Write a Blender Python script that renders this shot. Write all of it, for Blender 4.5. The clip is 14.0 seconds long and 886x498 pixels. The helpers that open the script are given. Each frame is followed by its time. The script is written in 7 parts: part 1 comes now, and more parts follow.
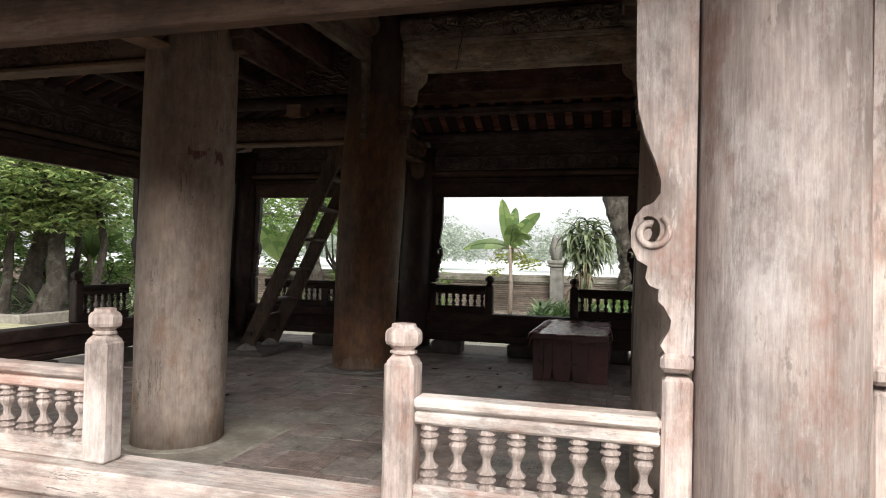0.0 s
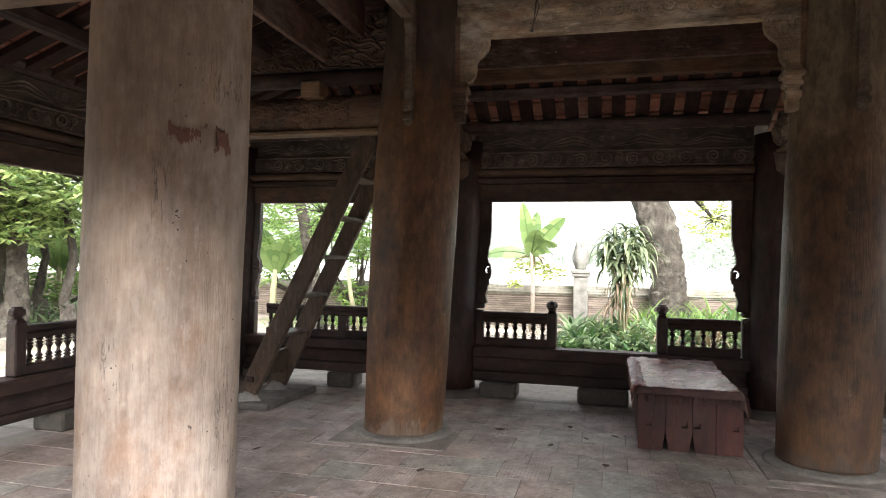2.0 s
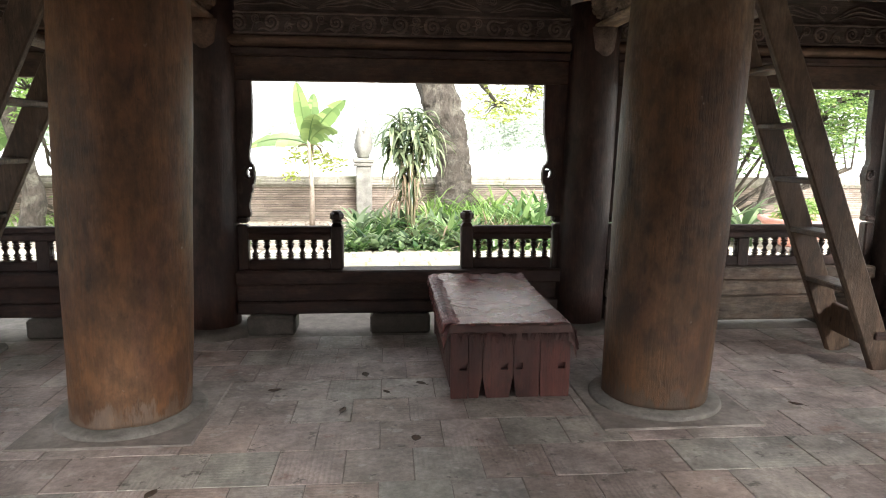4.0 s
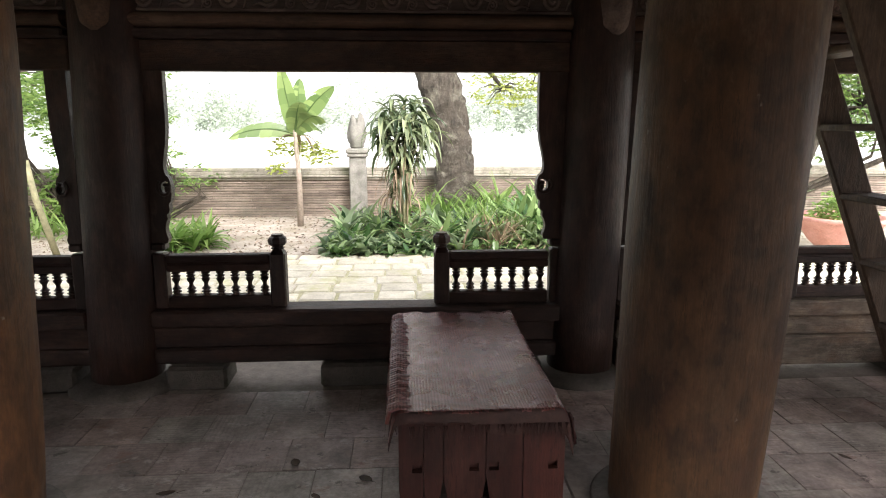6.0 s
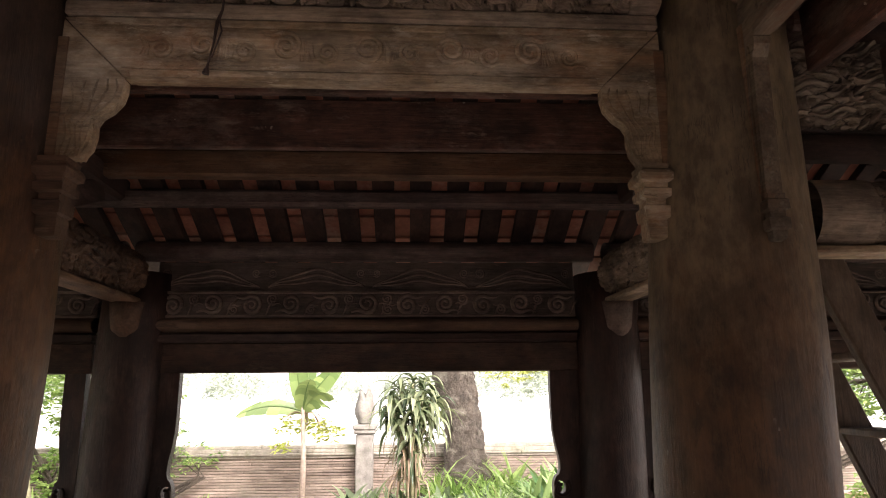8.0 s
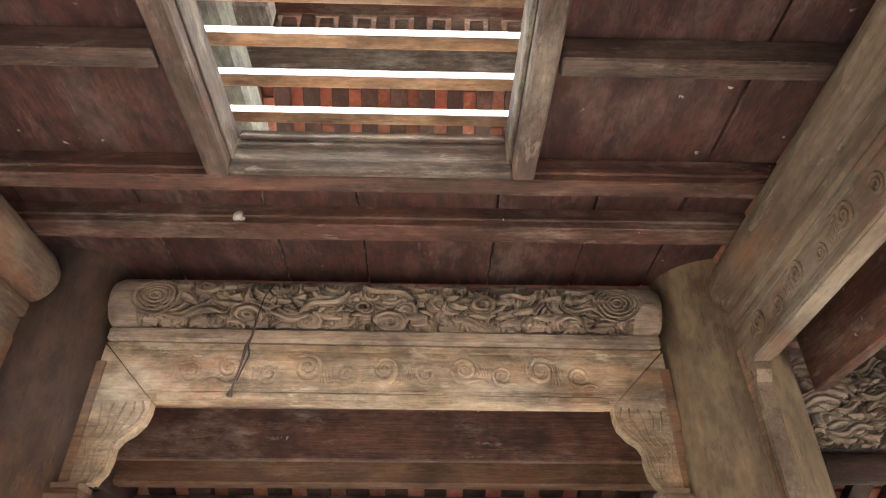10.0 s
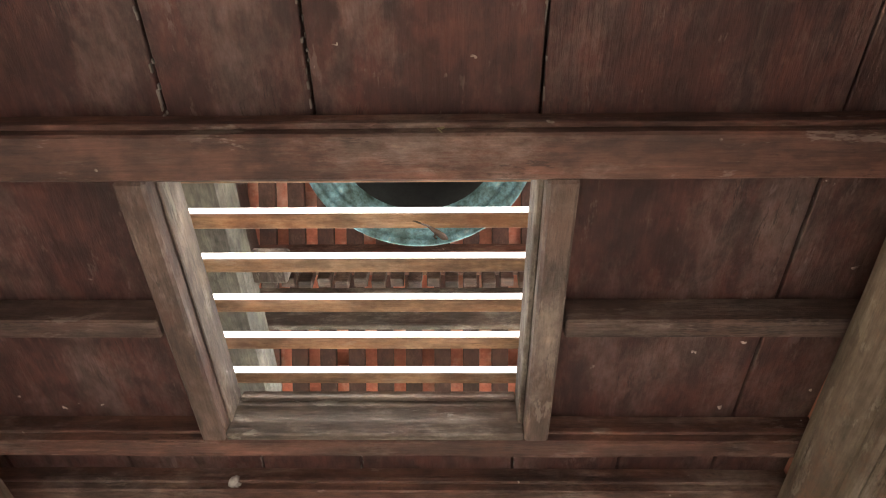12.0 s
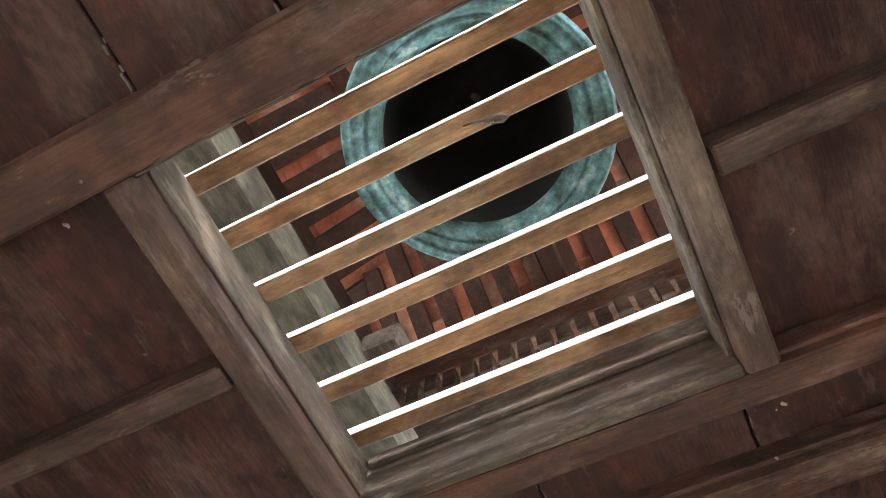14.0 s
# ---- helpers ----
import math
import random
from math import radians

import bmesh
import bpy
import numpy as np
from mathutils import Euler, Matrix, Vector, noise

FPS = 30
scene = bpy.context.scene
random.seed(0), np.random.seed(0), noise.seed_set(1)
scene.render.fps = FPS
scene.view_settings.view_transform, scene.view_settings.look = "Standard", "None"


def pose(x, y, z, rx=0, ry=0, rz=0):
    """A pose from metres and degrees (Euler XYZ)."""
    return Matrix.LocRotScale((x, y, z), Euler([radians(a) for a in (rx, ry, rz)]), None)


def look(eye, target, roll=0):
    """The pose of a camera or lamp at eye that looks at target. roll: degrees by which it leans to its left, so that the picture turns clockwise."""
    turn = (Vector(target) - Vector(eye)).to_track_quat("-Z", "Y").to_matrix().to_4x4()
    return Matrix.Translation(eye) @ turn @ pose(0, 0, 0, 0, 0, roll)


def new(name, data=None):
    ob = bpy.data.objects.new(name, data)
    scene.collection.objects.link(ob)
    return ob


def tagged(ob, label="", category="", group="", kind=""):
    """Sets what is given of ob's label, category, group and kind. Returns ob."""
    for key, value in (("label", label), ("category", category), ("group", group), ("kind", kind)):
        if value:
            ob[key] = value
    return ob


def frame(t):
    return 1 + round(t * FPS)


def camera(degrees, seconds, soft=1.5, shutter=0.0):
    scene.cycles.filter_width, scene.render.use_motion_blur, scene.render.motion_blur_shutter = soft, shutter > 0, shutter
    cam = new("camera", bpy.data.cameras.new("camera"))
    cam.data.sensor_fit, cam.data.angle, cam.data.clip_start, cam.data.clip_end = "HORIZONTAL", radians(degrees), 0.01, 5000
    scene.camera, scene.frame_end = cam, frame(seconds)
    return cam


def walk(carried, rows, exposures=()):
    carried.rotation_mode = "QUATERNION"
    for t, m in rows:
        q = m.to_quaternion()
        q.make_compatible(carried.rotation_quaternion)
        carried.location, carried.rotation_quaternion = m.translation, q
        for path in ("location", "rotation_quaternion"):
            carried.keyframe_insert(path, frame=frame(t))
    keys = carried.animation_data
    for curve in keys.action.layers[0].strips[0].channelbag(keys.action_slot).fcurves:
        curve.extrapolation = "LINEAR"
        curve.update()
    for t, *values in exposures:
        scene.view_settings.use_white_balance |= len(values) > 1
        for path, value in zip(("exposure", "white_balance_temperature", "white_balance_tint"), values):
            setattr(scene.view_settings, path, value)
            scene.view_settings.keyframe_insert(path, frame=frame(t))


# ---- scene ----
cam = camera(68.8, 14.0, soft=1.0)
PATH = [
    (0, (1.033, -4.859, 1.097), (0.489, -2.934, 1.127), 1.3),
    (0.5, (0.755, -4.569, 1.07), (0.181, -2.653, 1.097), 1.4),
    (1, (0.491, -4.185, 1.091), (-0.091, -2.272, 1.126), 1.1),
    (1.5, (0.169, -3.814, 1.159), (-0.413, -1.901, 1.197), 1.0),
    (2, (0.031, -3.537, 1.264), (-0.47, -1.602, 1.3), 1.0),
    (2.5, (-0.018, -3.153, 1.283), (-0.415, -1.193, 1.288), 0.7),
    (3, (-0.039, -2.921, 1.34), (-0.355, -0.95, 1.218), 0.5),
    (3.5, (-0.079, -2.491, 1.312), (-0.117, -0.514, 1.015), 0.5),
    (4, (-0.104, -2.27, 1.383), (0.063, -0.302, 1.068), 0.4),
    (4.2, (-0.085, -2.165, 1.385), (0.094, -0.199, 1.065), 0.4),
    (6.3, (0.273, -1.231, 1.537), (0.39, 0.73, 1.164), -0.1),
    (6.5, (0.254, -1.23, 1.543), (0.381, 0.739, 1.214), -0.1),
    (7, (0.244, -1.252, 1.612), (0.364, 0.744, 1.554), -0.2),
    (7.5, (0.235, -1.262, 1.663), (0.344, 0.728, 1.828), -0.3),
    (8, (0.235, -1.284, 1.719), (0.336, 0.667, 2.148), -0.5),
    (8.5, (0.242, -1.309, 1.771), (0.33, 0.588, 2.398), -0.5),
    (9, (0.244, -1.341, 1.821), (0.318, 0.486, 2.629), -0.4),
    (9.2, (0.244, -1.356, 1.839), (0.311, 0.433, 2.73), -0.4),
    (11.3, (0.232, -1.514, 2.007), (0.241, -0.166, 3.484), 0.8),
    (11.5, (0.244, -1.512, 2.016), (0.246, -0.23, 3.551), 0.8),
    (12, (0.299, -1.467, 2.039), (0.262, -0.304, 3.666), 1.3),
    (12.5, (0.256, -1.297, 2.039), (0.174, -0.251, 3.742), 1.8),
    (13, (0.185, -1.062, 2.096), (0.076, -0.15, 3.873), 2.4),
    (13.5, (0.233, -0.864, 2.121), (0.055, -0.051, 3.939), 2.6),
    (14, (0.299, -0.715, 2.131), (-0.075, -0.112, 4.001), 5.9),
]
EXPOSURES = [(0.0, 0.38, 6500, 10), (0.5, 0.95, 6500, 8), (1.0, 1.38, 6550, 10), (1.5, 1.6, 6400, 8), (2.0, 1.95, 6400, 10), (2.5, 2.15, 6400, 14), (3.0, 2.35, 6450, 16), (3.5, 2.2, 6400, 7), (4.2, 1.97, 6500, 10), (6.3, 1.5, 6600, 12), (7.5, 1.5, 6800, 17),
             (8.0, 1.85, 7000, 22), (8.5, 2.78, 6900, 19), (9.0, 4.6, 6250, 8), (11.3, 4.16, 6750, 12), (13.0, 3.83, 6550, 11), (13.5, 3.72, 6450, 9), (14.0, 3.76, 6350, 7)]
walk(cam, [(t, look(*m)) for t, *m in PATH], exposures=EXPOSURES)

# ---- world and light: an overcast day ----
world = bpy.data.worlds.new("overcast_sky")
scene.world = world
world.use_nodes = True
wn, wl = world.node_tree.nodes, world.node_tree.links
wn.clear()
sky = wn.new("ShaderNodeTexSky")
sky.sky_type = "NISHITA"
sky.sun_disc = False
sky.sun_elevation = radians(33)
sky.sun_rotation = radians(158)
sky.air_density, sky.dust_density = 1.0, 4.0
grey = wn.new("ShaderNodeHueSaturation")
grey.inputs["Saturation"].default_value = 0.22
back = wn.new("ShaderNodeBackground")
back.inputs["Strength"].default_value = 0.1
wout = wn.new("ShaderNodeOutputWorld")
wl.new(sky.outputs["Color"], grey.inputs["Color"])
wl.new(grey.outputs["Color"], back.inputs["Color"])
cloud = wn.new("ShaderNodeBackground")
cloud.inputs["Color"].default_value = (0.97, 0.985, 1.0, 1)
cloud.inputs["Strength"].default_value = 0.53
both = wn.new("ShaderNodeAddShader")
wl.new(back.outputs["Background"], both.inputs[0])
wl.new(cloud.outputs["Background"], both.inputs[1])
wl.new(both.outputs["Shader"], wout.inputs["Surface"])
sun_data = bpy.data.lights.new("sun", "SUN")
sun_data.energy, sun_data.angle, sun_data.color = 3.0, radians(36), (1.0, 0.97, 0.93)
sun = new("sun", sun_data)
# the sun stands behind the visitor, over the front garden
sun.matrix_world = look((2.4, -6.0, 4.15), (0, 0, 0))


# ---- materials ----
def mat(name):
    m = bpy.data.materials.new(name)
    m.use_nodes = True
    return m, m.node_tree.nodes, m.node_tree.links, m.node_tree.nodes["Principled BSDF"]


def ramp(nodes, stops):
    r = nodes.new("ShaderNodeValToRGB")
    e = r.color_ramp.elements
    while len(e) < len(stops):
        e.new(0.5)
    for el, (p, c) in zip(e, stops):
        el.position, el.color = p, (*c, 1)
    return r


def noise_tex(nodes, links, coords, scale, detail=4, rough=0.55, stretch=(1, 1, 1)):
    mp = nodes.new("ShaderNodeMapping")
    mp.inputs["Scale"].default_value = stretch
    links.new(coords, mp.inputs["Vector"])
    n = nodes.new("ShaderNodeTexNoise")
    n.inputs["Scale"].default_value = scale
    n.inputs["Detail"].default_value = detail
    n.inputs["Roughness"].default_value = rough
    links.new(mp.outputs["Vector"], n.inputs["Vector"])
    return n.outputs["Fac"]


def mix(nodes, links, fac, a, b, kind="MIX"):
    m = nodes.new("ShaderNodeMix")
    m.data_type, m.blend_type = "RGBA", kind
    for sock, v in ((m.inputs[0], fac), (m.inputs[6], a), (m.inputs[7], b)):
        if isinstance(v, tuple):
            sock.default_value = (*v, 1)
        elif isinstance(v, (int, float)):
            sock.default_value = v
        else:
            links.new(v, sock)
    return m.outputs[2]


def bump(nodes, links, bsdf, height, strength, dist):
    b = nodes.new("ShaderNodeBump")
    b.inputs["Strength"].default_value = strength
    b.inputs["Distance"].default_value = dist
    links.new(height, b.inputs["Height"])
    links.new(b.outputs["Normal"], bsdf.inputs["Normal"])


def maths(nodes, links, op, a, b=0.0):
    m = nodes.new("ShaderNodeMath")
    m.operation = op
    for sock, v in zip(m.inputs, (a, b)):
        if isinstance(v, (int, float)):
            sock.default_value = v
        else:
            links.new(v, sock)
    return m.outputs[0]


def wood(name, dark, light, axis, dust=(0.4, 0.36, 0.31), dusty=0.5, rough=0.7, red=None, cracks=0.6, specks=0.0, grain=1.0, holes=0.0, streaks=0.35, knots=0.4, fade=None, mottle=0.75, scuff=0.5, foot=None, spots=0.0):
    """Old timber: grain along one axis, blotches, worn pale patches, dusty streaks, knots, thin cracks, worm holes and bird specks."""
    m, n, l, b = mat(name)
    co = n.new("ShaderNodeTexCoord").outputs["Object"]
    along = lambda v, rest=1.0: [v if k == axis else rest for k in range(3)]
    fine = noise_tex(n, l, co, 85, 9, 0.75, along(0.07))
    broad = noise_tex(n, l, co, 9, 8, 0.7, along(0.13))
    patch = noise_tex(n, l, co, 3.0, 10, 0.78, along(0.45))
    blot = noise_tex(n, l, co, 5.0, 9, 0.64, along(0.65))
    base = ramp(n, [(0.27, dark), (0.73, light)])
    l.new(fine, base.inputs["Fac"])
    tone = ramp(n, [(0.34, (0.5, 0.47, 0.45)), (0.5, (0.95, 0.95, 0.95)), (0.66, (1.35, 1.32, 1.3))])
    l.new(broad, tone.inputs["Fac"])
    colour = mix(n, l, 0.85 * grain, base.outputs["Color"], tone.outputs["Color"], "MULTIPLY")
    big = ramp(n, [(0.37, (0.42, 0.38, 0.36)), (0.5, (0.98, 0.98, 0.98)), (0.62, (1.38, 1.35, 1.32))])
    l.new(blot, big.inputs["Fac"])
    colour = mix(n, l, mottle, colour, big.outputs["Color"], "MULTIPLY")
    if red:
        rr = ramp(n, [(0.5, (0, 0, 0)), (0.62, (0.8, 0.8, 0.8))])
        l.new(noise_tex(n, l, co, 4.2, 9, 0.75, along(0.5)), rr.inputs["Fac"])
        colour = mix(n, l, rr.outputs["Color"], colour, mix(n, l, 0.6, red, tone.outputs["Color"], "MULTIPLY"))
    # Blends towards another tone with height, along a ragged border.
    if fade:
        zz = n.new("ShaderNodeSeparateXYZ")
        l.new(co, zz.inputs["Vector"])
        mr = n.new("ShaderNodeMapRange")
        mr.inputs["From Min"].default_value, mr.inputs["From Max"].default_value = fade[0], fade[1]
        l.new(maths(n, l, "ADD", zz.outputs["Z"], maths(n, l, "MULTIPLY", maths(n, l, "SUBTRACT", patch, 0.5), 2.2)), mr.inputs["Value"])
        top_tone = mix(n, l, 0.7, fade[2], tone.outputs["Color"], "MULTIPLY")
        colour = mix(n, l, maths(n, l, "MULTIPLY", mr.outputs["Result"], 0.85), colour, top_tone)
    dm = ramp(n, [(0.5, (0, 0, 0)), (0.66, (dusty, dusty, dusty))])
    l.new(patch, dm.inputs["Fac"])
    worn = maths(n, l, "MULTIPLY", dm.outputs["Color"], maths(n, l, "ADD", 0.3, maths(n, l, "MULTIPLY", fine, 1.2)))
    colour = mix(n, l, worn, colour, dust)
    if streaks:
        sr = ramp(n, [(0.57, (0, 0, 0)), (0.72, (streaks, streaks, streaks))])
        l.new(noise_tex(n, l, co, 26, 6, 0.7, along(0.09)), sr.inputs["Fac"])
        sw = ramp(n, [(0.45, (0, 0, 0)), (0.6, (1, 1, 1))])
        l.new(noise_tex(n, l, co, 2.3, 5, 0.6), sw.inputs["Fac"])
        colour = mix(n, l, maths(n, l, "MULTIPLY", sr.outputs["Color"], sw.outputs["Color"]), colour, dust)
    if spots:
        for scale, lo, hi, k in ((11, 0.5, 1.3, 1.0), (27, 0.62, 1.22, 0.8)):
            sp = ramp(n, [(0.4, (lo, lo * 0.96, lo * 0.92)), (0.49, (0.97, 0.97, 0.97)), (0.6, (hi, hi * 0.97, hi * 0.92))])
            l.new(noise_tex(n, l, co, scale, 7, 0.6, along(0.55)), sp.inputs["Fac"])
            colour = mix(n, l, spots * k, colour, sp.outputs["Color"], "MULTIPLY")
    if foot:
        fz = n.new("ShaderNodeSeparateXYZ")
        l.new(co, fz.inputs["Vector"])
        fm = n.new("ShaderNodeMapRange")
        fm.inputs["From Min"].default_value, fm.inputs["From Max"].default_value = 0.13, 0.08
        l.new(maths(n, l, "ADD", fz.outputs["Z"], maths(n, l, "MULTIPLY", maths(n, l, "SUBTRACT", noise_tex(n, l, co, 16, 6, 0.7, along(0.3)), 0.5), 0.55)), fm.inputs["Value"])
        colour = mix(n, l, maths(n, l, "MULTIPLY", fm.outputs["Result"], 0.6), colour, mix(n, l, 0.8, foot, tone.outputs["Color"], "MULTIPLY"))
    if scuff:
        area = ramp(n, [(0.44, (0, 0, 0)), (0.56, (1, 1, 1))])
        l.new(noise_tex(n, l, co, 3.7, 4, 0.6), area.inputs["Fac"])
        for lo, hi, flip, tint, k in ((0.585, 0.62, False, dust, 0.75), (0.385, 0.42, True, tuple(c * 0.5 for c in dark), 1.0)):
            sc = ramp(n, [(lo, (1, 1, 1) if flip else (0, 0, 0)), (hi, (0, 0, 0) if flip else (1, 1, 1))])
            l.new(noise_tex(n, l, co, 15, 9, 0.72, along(0.3)), sc.inputs["Fac"])
            colour = mix(n, l, maths(n, l, "MULTIPLY", maths(n, l, "MULTIPLY", sc.outputs["Color"], area.outputs["Color"]), scuff * k), colour, tint)
    if knots:
        kv = n.new("ShaderNodeTexVoronoi")
        kv.inputs["Scale"].default_value = 4.2
        kp = n.new("ShaderNodeMapping")
        kp.inputs["Scale"].default_value = along(0.6)
        kw = n.new("ShaderNodeVectorMath")
        kw.operation = "MULTIPLY_ADD"
        kn = n.new("ShaderNodeTexNoise")
        kn.inputs["Scale"].default_value = 12
        kn.inputs["Detail"].default_value = 6
        l.new(co, kn.inputs["Vector"])
        l.new(kn.outputs["Color"], kw.inputs[0])
        kw.inputs[1].default_value = (0.12, 0.12, 0.12)
        l.new(co, kw.inputs[2])
        l.new(kw.outputs["Vector"], kp.inputs["Vector"])
        l.new(kp.outputs["Vector"], kv.inputs["Vector"])
        kr = ramp(n, [(0.06, (knots, knots, knots)), (0.2, (0, 0, 0))])
        l.new(kv.outputs["Distance"], kr.inputs["Fac"])
        colour = mix(n, l, kr.outputs["Color"], colour, tuple(c * 0.45 for c in dark))
    if cracks:
        line = noise_tex(n, l, co, 10, 6, 0.7, along(0.07))
        thin = maths(n, l, "LESS_THAN", maths(n, l, "ABSOLUTE", maths(n, l, "SUBTRACT", line, 0.5)), 0.006)
        where = ramp(n, [(0.5, (0, 0, 0)), (0.62, (1, 1, 1))])
        l.new(noise_tex(n, l, co, 3.1, 3, 0.5), where.inputs["Fac"])
        f = maths(n, l, "MULTIPLY", maths(n, l, "MULTIPLY", thin, where.outputs["Color"]), cracks)
        colour = mix(n, l, f, colour, tuple(c * 0.22 for c in dark))
    if holes or specks:
        for amount, scale, size, tint in ((holes, 31, 0.125, tuple(c * 0.12 for c in dark)), (specks, 15, 0.12, (0.55, 0.5, 0.43))):
            if not amount:
                continue
            vo = n.new("ShaderNodeTexVoronoi")
            vo.inputs["Scale"].default_value = scale
            shake = n.new("ShaderNodeVectorMath")
            shake.operation = "MULTIPLY_ADD"
            wob = n.new("ShaderNodeTexNoise")
            wob.inputs["Scale"].default_value = 45
            l.new(co, wob.inputs["Vector"])
            l.new(wob.outputs["Color"], shake.inputs[0])
            shake.inputs[1].default_value = (0.035, 0.035, 0.035)
            l.new(co, shake.inputs[2])
            l.new(shake.outputs["Vector"], vo.inputs["Vector"])
            dot = maths(n, l, "LESS_THAN", vo.outputs["Distance"], size)
            few = ramp(n, [(0.58, (0, 0, 0)), (0.66, (1, 1, 1))] if amount < 1 else [(0.54, (0, 0, 0)), (0.6, (1, 1, 1))])
            l.new(noise_tex(n, l, co, 2.2 if amount == holes else 6.0, 4, 0.6), few.inputs["Fac"])
            colour = mix(n, l, maths(n, l, "MULTIPLY", maths(n, l, "MULTIPLY", dot, few.outputs["Color"]), amount), colour, tint)
    oi = n.new("ShaderNodeObjectInfo")
    hs = n.new("ShaderNodeHueSaturation")
    mr = n.new("ShaderNodeMapRange")
    mr.inputs["To Min"].default_value, mr.inputs["To Max"].default_value = 0.87, 1.1
    l.new(oi.outputs["Random"], mr.inputs["Value"])
    l.new(mr.outputs["Result"], hs.inputs["Value"])
    l.new(colour, hs.inputs["Color"])
    l.new(hs.outputs["Color"], b.inputs["Base Color"])
    rg = n.new("ShaderNodeMapRange")
    rg.inputs["To Min"].default_value, rg.inputs["To Max"].default_value = rough - 0.2, rough + 0.2
    l.new(broad, rg.inputs["Value"])
    l.new(rg.outputs["Result"], b.inputs["Roughness"])
    bump(n, l, b, maths(n, l, "ADD", fine, maths(n, l, "ADD", blot, broad)), 0.7, 0.006)
    return m


def plain(name, dark, light, scale=8, rough=0.8, bump_s=0.3, bump_d=0.01, spot=None, detail=6, vary=0.0, stretch=(1, 1, 1), placed=False):
    """Stone, plaster, soil, brick: two scales of mottling and a fine relief."""
    m, n, l, b = mat(name)
    co = n.new("ShaderNodeNewGeometry").outputs["Position"] if placed else n.new("ShaderNodeTexCoord").outputs["Object"]
    a = noise_tex(n, l, co, scale, detail, 0.65, stretch)
    c = noise_tex(n, l, co, scale * 7, 5, 0.7, stretch)
    r = ramp(n, [(0.3, dark), (0.7, light)])
    l.new(a, r.inputs["Fac"])
    t = ramp(n, [(0.3, (0.72, 0.72, 0.72)), (0.7, (1.15, 1.15, 1.15))])
    l.new(c, t.inputs["Fac"])
    colour = mix(n, l, 0.8, r.outputs["Color"], t.outputs["Color"], "MULTIPLY")
    if spot:
        sm = ramp(n, [(0.52, (0, 0, 0)), (0.68, (0.85, 0.85, 0.85))])
        l.new(noise_tex(n, l, co, scale * 0.45, 6, 0.7), sm.inputs["Fac"])
        colour = mix(n, l, sm.outputs["Color"], colour, spot)
    if vary:
        oi = n.new("ShaderNodeObjectInfo")
        geo = n.new("ShaderNodeNewGeometry")
        ad = n.new("ShaderNodeMath")
        ad.operation = "ADD"
        l.new(oi.outputs["Random"], ad.inputs[0])
        l.new(geo.outputs["Random Per Island"], ad.inputs[1])
        fr = n.new("ShaderNodeMath")
        fr.operation = "FRACT"
        l.new(ad.outputs[0], fr.inputs[0])
        mr = n.new("ShaderNodeMapRange")
        mr.inputs["To Min"].default_value, mr.inputs["To Max"].default_value = 1 - vary, 1 + vary
        l.new(fr.outputs[0], mr.inputs["Value"])
        hs = n.new("ShaderNodeHueSaturation")
        l.new(mr.outputs["Result"], hs.inputs["Value"])
        l.new(colour, hs.inputs["Color"])
        colour = hs.outputs["Color"]
    l.new(colour, b.inputs["Base Color"])
    b.inputs["Roughness"].default_value = rough
    bump(n, l, b, c, bump_s, bump_d)
    return m


def leaf_mat(name, dark, light, rough=0.45, through_light=0.35):
    m, n, l, b = mat(name)
    geo = n.new("ShaderNodeNewGeometry")
    r = ramp(n, [(0.0, dark), (1.0, light)])
    l.new(geo.outputs["Random Per Island"], r.inputs["Fac"])
    l.new(r.outputs["Color"], b.inputs["Base Color"])
    b.inputs["Roughness"].default_value = rough
    tr = n.new("ShaderNodeBsdfTranslucent")
    l.new(r.outputs["Color"], tr.inputs["Color"])
    ms = n.new("ShaderNodeMixShader")
    ms.inputs["Fac"].default_value = through_light
    l.new(b.outputs["BSDF"], ms.inputs[1])
    l.new(tr.outputs["BSDF"], ms.inputs[2])
    l.new(ms.outputs["Shader"], n["Material Output"].inputs["Surface"])
    return m


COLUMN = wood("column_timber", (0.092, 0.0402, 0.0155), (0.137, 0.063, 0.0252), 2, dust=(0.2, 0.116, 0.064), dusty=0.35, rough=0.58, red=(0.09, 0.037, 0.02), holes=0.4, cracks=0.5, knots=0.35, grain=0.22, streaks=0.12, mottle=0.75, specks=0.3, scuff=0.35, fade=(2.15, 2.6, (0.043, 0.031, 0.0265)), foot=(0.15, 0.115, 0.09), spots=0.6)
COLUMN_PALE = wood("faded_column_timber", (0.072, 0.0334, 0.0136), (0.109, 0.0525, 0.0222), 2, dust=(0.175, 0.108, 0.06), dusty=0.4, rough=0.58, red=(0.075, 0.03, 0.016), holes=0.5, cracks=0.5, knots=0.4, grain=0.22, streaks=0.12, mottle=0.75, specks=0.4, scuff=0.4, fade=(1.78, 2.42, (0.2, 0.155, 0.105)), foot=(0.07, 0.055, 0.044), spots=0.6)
# Bleached timber, with the daylight's fall-off up the shaft put into the colour too.
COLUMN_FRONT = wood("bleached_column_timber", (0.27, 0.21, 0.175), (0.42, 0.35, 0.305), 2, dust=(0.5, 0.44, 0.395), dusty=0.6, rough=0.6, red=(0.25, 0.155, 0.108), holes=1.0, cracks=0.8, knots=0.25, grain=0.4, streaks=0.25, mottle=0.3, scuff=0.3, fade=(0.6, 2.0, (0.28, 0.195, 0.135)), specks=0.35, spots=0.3)
